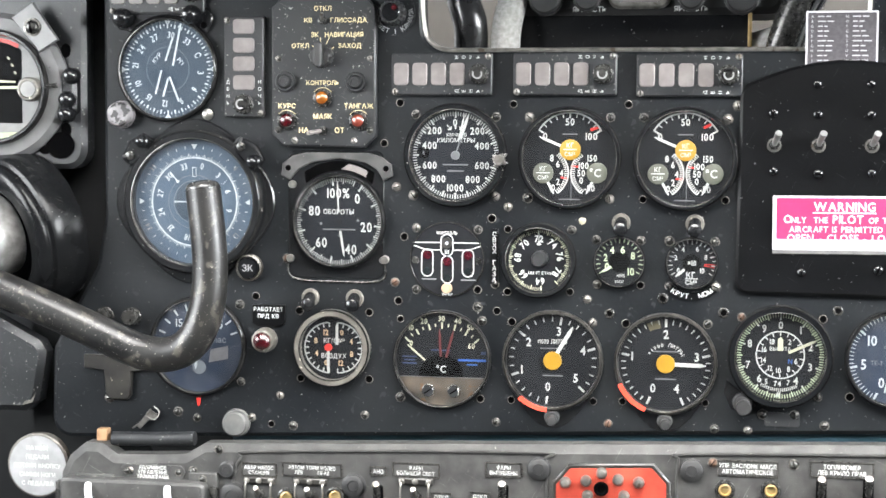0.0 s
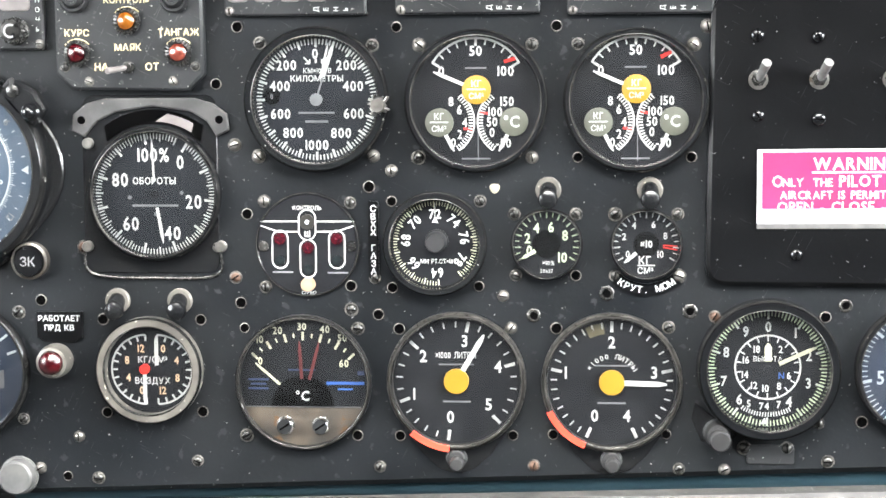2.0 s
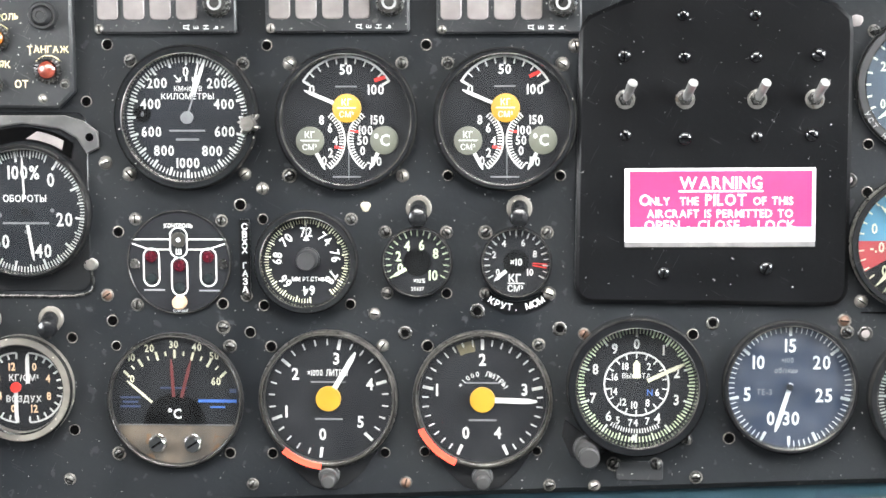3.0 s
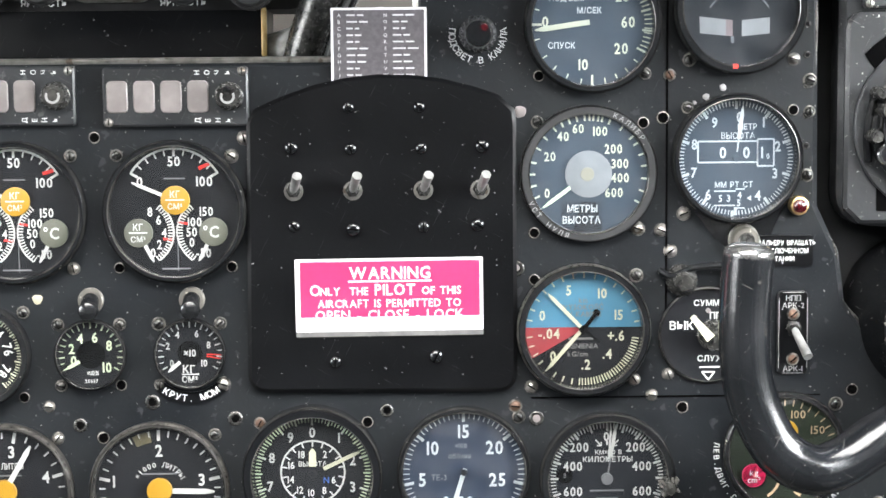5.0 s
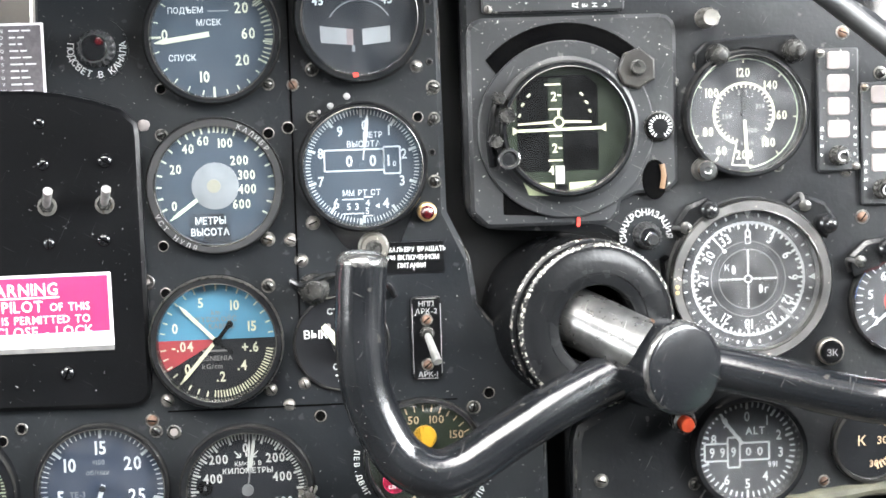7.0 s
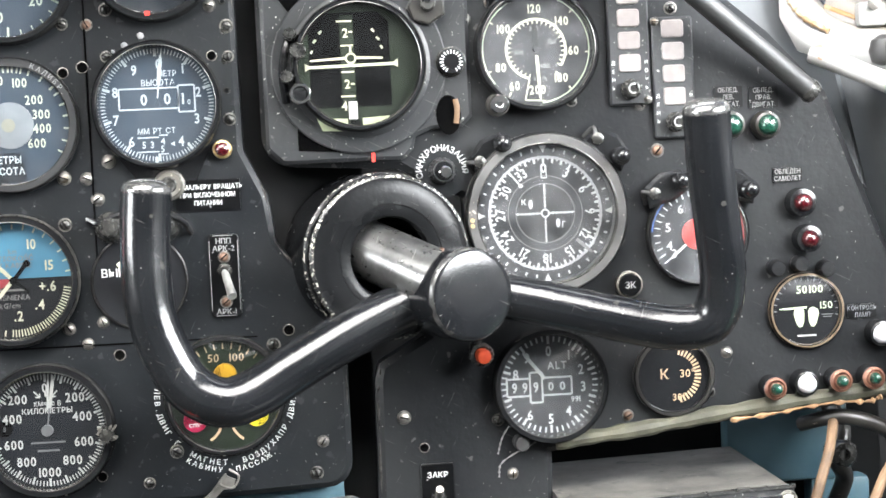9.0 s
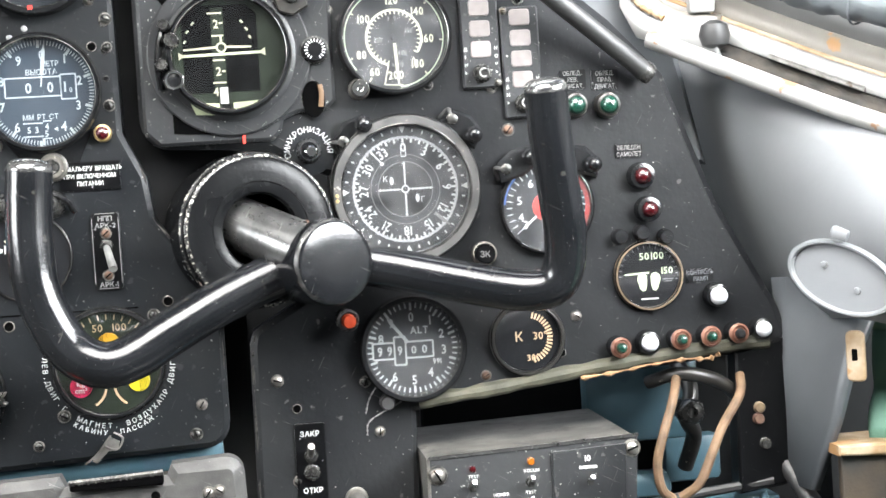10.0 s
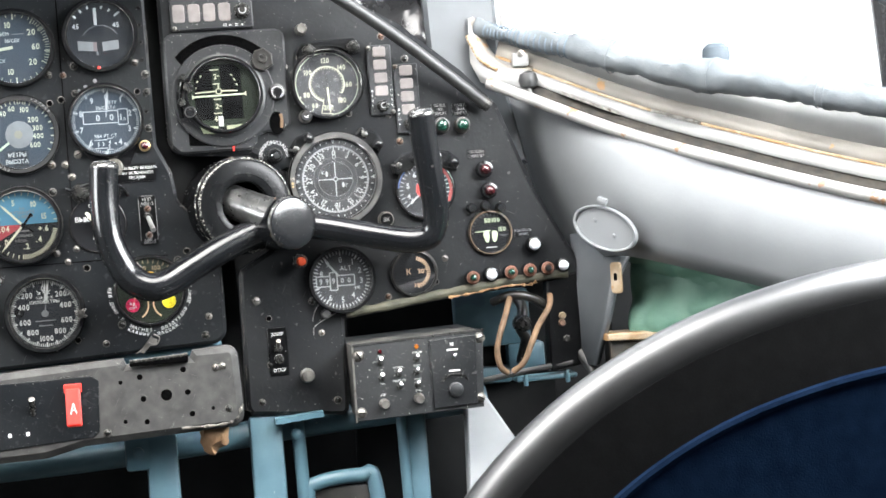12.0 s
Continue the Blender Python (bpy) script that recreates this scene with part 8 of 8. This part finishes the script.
# green insulation cloth behind the opening below the wall
bm = bmesh.new()
nx, nz = 150, 110
grid = []
for j in range(nz + 1):
    row = []
    for i in range(nx + 1):
        u, v = i / nx, j / nz
        x = 1.062 + .353 * u
        z = .955 - .30 * v - .12 * u
        p = Vector((x * 14, z * 14, 3.1))
        q = Vector(((x * .9 + z * .6) * 9, (x * .55 - z) * 26 + 2.2 * noise.noise(p * .5), 1.3))
        d = .010 + .006 * noise.noise(p * .8) - .015 * abs(noise.noise(q)) - .006 * abs(noise.noise(q * 2.1)) - .0022 * abs(noise.noise(p * 6.0))
        row.append(bm.verts.new((x + .03 + d, -(x - 1.0) + .02 + d, z)))
    grid.append(row)
for a, b in zip(grid, grid[1:]):
    for i in range(nx):
        bm.faces.new((a[i], a[i + 1], b[i + 1], b[i]))
ob = thing("insulation_cloth", Matrix.Identity(4), "wrinkled green insulation cloth behind the wall opening", "cloth")
part("cloth", bm, "green_cloth", ob).modifiers.new("thickness", "SOLIDIFY").thickness = .003
ob = thing("wall_latch", facing((1.072, -.078, .899), (-.7, -.7, 0)), "cream metal latch plate with a slot", "latch")
part("plate", plate(rrect(-.0065, -.020, .0065, .014, .004, 4), 0, .003, None, .001), "rust_line", ob)
part("slot", plate(rrect(-.002, -.006, .002, .002, .001, 2), .003, .0034), "slot", ob)
ob = thing("wood_shelf", Matrix.Translation((1.10, -.06, .832)), "rust-stained wooden bracket below the opening", "bracket")
bm = plate([(-.040, -.004), (-.004, -.006), (.034, -.010), (.036, -.004), (.004, .003), (-.040, .003)], -.045, .008, None, .0015)
bm.transform(pose(0, 0, 0, 90))
part("board", bm, "rust_line", ob, "ochre board edge with rust stains")
bm = plate([(-.036, -.005), (-.036, -.125), (-.002, -.125), (.014, -.060), (.033, -.010)], -.006, .0, None, .001)
bm.transform(pose(0, 0, 0, 90))
part("front_board", bm, "wood", ob, "brown stained front board")
ob = thing("grey_strut", Matrix.Translation((1.055, -.10, .80)), "grey round strut running down from the panel corner", "strut")
part("tube", tube([(-.012, .11, .02), (.010, .06, -.03), (.035, .01, -.08), (.060, -.05, -.15)], .0065, 12, 5), "rubber", ob)

# side black post, white lower panel, cable loops
ob = thing("side_post", on_panel(0, 0, .002), "black bracket post with worn brass plugs", "bracket")
part("post", plate([(1.010, .795), (1.012, .896), (1.048, .904), (1.050, .80)][::-1], -.02, 0, None, .002), "cover", ob)
for x, z, mat in ((1.027, .856, "flap_ring"), (1.026, .848, "rust"), (1.030, .830, "dark_steel")):
    knob_on(ob, x, z, .0038, .004, mat, name="plug")
ob = thing("support_bar", on_panel(0, 0, .0), "thin dark support bar under the radio box", "bracket")
part("bar", tube([(.93, .790, -.01), (.98, .797, -.004), (1.035, .803, .0)], .0035, 8, 4), "rubber", ob)
ob = thing("kick_panel", on_panel(0, 0, .0), "white painted sheet metal kick panel", "panel")
part("sheet", plate([(.912, .786), (.927, .790), (.931, .780), (.992, .678), (1.045, .58), (.905, .58)], -.02, 0, None, .002), "kick_white", ob)
for pts in ([(.972, .884, -.02), (.962, .866, .0), (.952, .846, .010), (.946, .826, .012), (.948, .808, .012), (.957, .799, .006)],
            [(1.015, .880, -.012), (1.010, .868, .002), (.995, .848, .008), (.985, .830, .012), (.975, .810, .012), (.963, .800, .006)]):
    ob = thing("tan_cable", on_panel(0, 0, .012), "tan sleeved cable hanging in a loop", "cable", "tan cables")
    part("cable", tube(pts, .0034, 10, 8), "cable", ob)
ob = thing("grey_hose", on_panel(0, 0, -.006), "dark grey hose arching behind the hanging cables", "hose")
part("hose", tube([(.955, .876, -.02), (.972, .883, 0), (.996, .878, .002), (1.013, .866, -.004), (1.022, .85, -.02)], .005, 12, 6), "bezel_dark", ob)
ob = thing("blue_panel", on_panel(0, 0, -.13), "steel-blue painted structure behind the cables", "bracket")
# dark sheet carries the shade of the hollow between the blue brackets
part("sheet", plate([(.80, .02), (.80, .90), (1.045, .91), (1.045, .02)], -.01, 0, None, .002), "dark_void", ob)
for x0, x1, z0, z1 in ((.925, 1.015, .820, .886), (.985, 1.03, .786, .822), (.93, .99, .776, .796)):
    part("blue_bracket", box(x0, z0, 0, x1, z1, .020, .005), "blue_paint", ob)
part("ledge", box(.972, .785, .096, 1.042, .791, .122, .002), "blue_paint", ob, "pale blue ledge with two pins")
for x in (.982, 1.030):
    part("pin", tube([(x, .781, .123), (x, .787, .124), (x, .794, .123)], .0026, 10, 3), "blue_paint", ob)
part("pipe", tube([(.996, .880, .030), (1.000, .862, .050), (.994, .842, .058), (1.002, .826, .046), (.998, .800, .030)], .0062, 12, 6), "bezel_dark", ob, "dark bent pipe with a clamp")
part("pipe_clamp", lathe([(.0105, .048), (.0105, .060), (.008, .064), (.004, .065), (.003, .062), (0, .062)], 20, None, .997, .846), "dark_steel", ob)

# blue steel frame under the panel
fr = thing("tubular_frame", on_panel(0, 0, -.035), "steel-blue painted tubular frame under the panel", "frame")
part("cross_tube", tube([(-.40, .735, 0), (.20, .738, 0), (.46, .742, 0), (.60, .748, 0), (.76, .760, 0), (.94, .768, 0)], .0145, 18, 4), "blue_paint", fr)
part("upper_tube", tube([(-.20, .826, .01), (.20, .838, .01), (.65, .852, .01)], .012, 14, 4), "blue_paint", fr)
for x0, w, top in ((.577, .017, .765), (.690, .018, .775), (.853, .013, .780)):
    part("upright", box(x0 - w, .40, .012, x0 + w, top, .030, .005), "blue_paint", fr)
part("upright_thin", tube([(.725, .77, .018), (.727, .65, .018), (.728, .45, .018)], .0075, 12, 4), "blue_paint", fr)
part("upright_thin", tube([(.838, .77, .030), (.840, .65, .030), (.842, .45, .030)], .006, 12, 4), "blue_paint", fr)
part("clamp", box(.538, .728, .004, .566, .764, .030, .004), "blue_paint", fr)
for x, z in ((.552, .748), (.722, .752)):
    part("bolt", lathe([(.006, .030), (.006, .033), (.004, .035), (0, .036)], 12, None, x, z), "blue_paint", fr)
part("clip", plate([(.700, .766), (.752, .770), (.752, .776), (.700, .772)], .03, .05), "blue_paint", fr)
pd = thing("rudder_pedal", on_panel(0, 0, -.02), "worn steel-blue rudder pedal with rounded top", "pedal")
part("frame", tube([(.728, .56, 0), (.730, .675, 0), (.742, .694, 0), (.790, .698, 0), (.806, .688, 0), (.812, .56, 0)], .0085, 12, 6), "blue_paint", pd)
part("tread", box(.735, .55, -.006, .806, .688, .0, .003), "bezel_dark", pd)
ob = thing("leather_boot", on_panel(.635, .762, .02), "crumpled tan leather boot under the console corner", "boot")
bm = lathe([(.008, -.012), (.013, -.010), (.016, -.006), (.018, 0), (.016, .005), (.012, .009), (.007, .012), (0, .013)], 24)
for v in bm.verts:
    v.co += Vector((.006 * noise.noise(v.co * 90), .006 * noise.noise(v.co * 70 + Vector((3, 1, 2))) + .25 * v.co.x, .004 * noise.noise(v.co * 110)))
part("boot", bm, "tan_cable", ob)

# seat in front of the camera
seat = thing("seat", Matrix.Translation((1.13, -.68, 0)), "black leather pilot seat back with navy cloth rear panel", "seat")
RIM = [(-.400, 0, .46), (-.378, 0, .60), (-.350, 0, .692), (-.304, 0, .757), (-.236, 0, .812), (-.145, 0, .852), (-.030, 0, .874), (.10, 0, .872), (.22, 0, .836), (.30, 0, .785), (.335, 0, .70), (.345, 0, .58), (.35, 0, .46)]


def inset(curve, d):
    """The same arch moved inwards by d in its own upright plane."""
    out = []
    for k, (x, y, z) in enumerate(curve):
        a, b = curve[max(0, k - 1)], curve[min(len(curve) - 1, k + 1)]
        t = Vector((b[0] - a[0], b[2] - a[2])).normalized()
        out.append((x + t.y * d, y, z - t.x * d))
    return out


# padded rim with a tight outer shoulder and a flat rear face, navy cloth inside it
part("rim", tube(inset(RIM, -.023), .020, 28, 8), "rim_leather", seat)
bm = plate([(x, z) for x, _, z in smooth_path([Vector(p) for p in inset(RIM, -.022)], 6)], -.030, .0195, None, .004)
bm.transform(pose(0, 0, 0, 90))
part("padding", bm, "roll_shade_black", seat, "black leather padded roll, darker than the rim for shade")
part("piping", tube([(x, -.0205, z) for x, _, z in inset(RIM, .034)], .004, 8, 8), "navy_cloth", seat)
bm = plate([(x, z) for x, _, z in smooth_path([Vector(p) for p in inset(RIM, .034)], 6)], 0, .0215, None, .002)
bm.transform(pose(0, 0, 0, 90))
part("rear_panel", bm, "navy_cloth", seat)
part("post", box(-.05, .0, 0, .05, .06, .46, .01), "dark_steel", seat)
part("seat_pan", box(-.32, -.03, .36, .28, .42, .47, .03), "leather", seat)


# ---- closing walls, floor and ceiling ----
def slab(name, x0, y0, z0, x1, y1, z1, mat, label, category="wall"):
    me = bpy.data.meshes.new(name)
    bm = box(x0, y0, z0, x1, y1, z1)
    bm.to_mesh(me)
    bm.free()
    me.materials.append(M[mat])
    return tagged(new(name, me), label, category, kind="structure")


slab("floor", -1.3, -2.75, -.05, 1.6, .45, 0, "floor", "dark rubber cockpit floor", "floor")
# backing coloured near-black as the shade behind the panel
slab("wall_front", -1.3, .30, 0, 1.4, .34, 1.12, "dark_void", "near-black backing behind the instrument panel, coloured for shade")
slab("coaming", -.10, .032, 1.120, .40, .42, 1.150, "nose_brown", "pale top of the coaming behind the panel", "coaming")
slab("wall_left", -1.24, -2.7, 0, -1.20, .30, 1.05, "wall", "pale grey side wall")
slab("wall_left_top", -1.24, -2.7, 1.72, -1.20, .30, 1.90, "wall", "pale grey wall above the side window")
slab("wall_left_rear", -1.24, -2.7, 1.05, -1.20, -1.55, 1.72, "wall", "pale grey wall behind the side window")
slab("wall_right_low", 1.52, -2.7, 0, 1.56, -.75, .80, "wall", "pale grey side wall")
slab("wall_right_rear", 1.52, -2.7, .80, 1.56, -1.45, 1.90, "wall", "pale grey wall behind the side window")
slab("wall_back", -1.24, -2.74, 0, 1.56, -2.70, 1.90, "wall", "grey bulkhead at the back of the cockpit")
slab("ceiling_rear", -1.24, -2.7, 1.86, 1.56, -1.08, 1.90, "curtain", "grey cockpit ceiling", "ceiling")
slab("ceiling_front", -1.24, -.10, 1.86, 1.56, .05, 1.90, "curtain", "grey cockpit ceiling", "ceiling")
slab("ceiling_left", -1.24, -1.08, 1.86, -.40, -.10, 1.90, "curtain", "grey cockpit ceiling", "ceiling")
slab("ceiling_right", 1.20, -1.08, 1.86, 1.56, -.10, 1.90, "curtain", "grey cockpit ceiling", "ceiling")
# two added slabs keep outside light out of the hollow by the cloth
slab("dark_backing_right", 1.10, .06, 0, 1.62, .10, .93, "dark_void", "near-black backing added beyond the side wall for shade")
slab("light_block_right", 1.58, -.75, 0, 1.62, .06, .80, "dark_void", "dark slab added below the side window to block light")
# unseen board above the panel, added to shade its upper rows
slab("panel_shade_board", -.50, -.20, 1.30, .62, .06, 1.32, "dark_void", "unseen glare shield board added to shade the panel's top", "coaming")
# added boards that paint the panel gaps dark, as if in shade
slab("gap_board_right", .555, .034, .78, .672, .040, 1.40, "dark_void", "near-black board added behind the panel gap, coloured for shade")
slab("gap_board_left", -.40, .034, .78, -.285, .040, 1.40, "dark_void", "near-black board added behind the panel gap, coloured for shade")
slab("ground", -400, -400, -2.2, 400, 400, -2.0, "wall", "pale concrete apron outside", "ground")

slab("windscreen_frame", -.25, .42, 1.10, .75, .45, 1.245, "nose_brown", "brown-grey painted frame below the windscreen", "window frame")
slab("windscreen_frame_bar", -.25, .425, 1.245, .75, .46, 1.285, "nose_green", "pale green bar along the windscreen", "window frame")
# hoses seen through the notch above the panel
for pts, r, mat, lab in (([(.045, 1.14, 0), (.043, 1.18, .01), (.050, 1.22, .0), (.07, 1.30, -.02)], .013, "braid", "white braided hose behind the panel"),
                         ([(-.008, 1.30, 0), (.004, 1.22, .01), (.012, 1.19, .012), (.010, 1.15, .0)], .015, "leather", "black hose behind the panel"),
                         ([(.33, 1.32, 0), (.305, 1.24, .01), (.285, 1.19, .008), (.27, 1.14, 0)], .012, "dark_steel", "black strut behind the panel"),
                         ([(.36, 1.32, 0), (.325, 1.24, .0), (.300, 1.19, -.002), (.285, 1.14, 0)], .007, "chrome", "bright metal strut behind the panel"),
                         ([(.255, 1.172, -.02), (.275, 1.178, -.015), (.300, 1.186, -.02), (.33, 1.190, -.03)], .012, "braid", "cream fabric duct behind the panel")):
    ob = thing("hose", on_panel(0, 0, -.05), lab, "hose")
    part("tube", tube(pts, r, 12, 6), mat, ob)


# bright overcast sky far outside the windows
def backdrop(name, x0, y0, x1, y1):
    me = bpy.data.meshes.new(name)
    me.from_pydata([(x0, y0, -2), (x1, y1, -2), (x1, y1, 30), (x0, y0, 30)], [], [(0, 1, 2, 3)])
    m = bpy.data.materials.new("overcast_backdrop")
    m.use_nodes = True
    m.node_tree.nodes["Principled BSDF"].inputs["Base Color"].default_value = (0, 0, 0, 1)
    m.node_tree.nodes["Principled BSDF"].inputs["Emission Color"].default_value = (.96, .98, 1, 1)
    m.node_tree.nodes["Principled BSDF"].inputs["Emission Strength"].default_value = 1.6
    me.materials.append(m)
    tagged(new(name, me), "white overcast sky beyond the windows", "sky", kind="structure")


backdrop("backdrop", 45, -40, 25, 45)
backdrop("backdrop_front", 30, 45, -40, 45)
backdrop("backdrop_left", -40, 45, -45, -40)
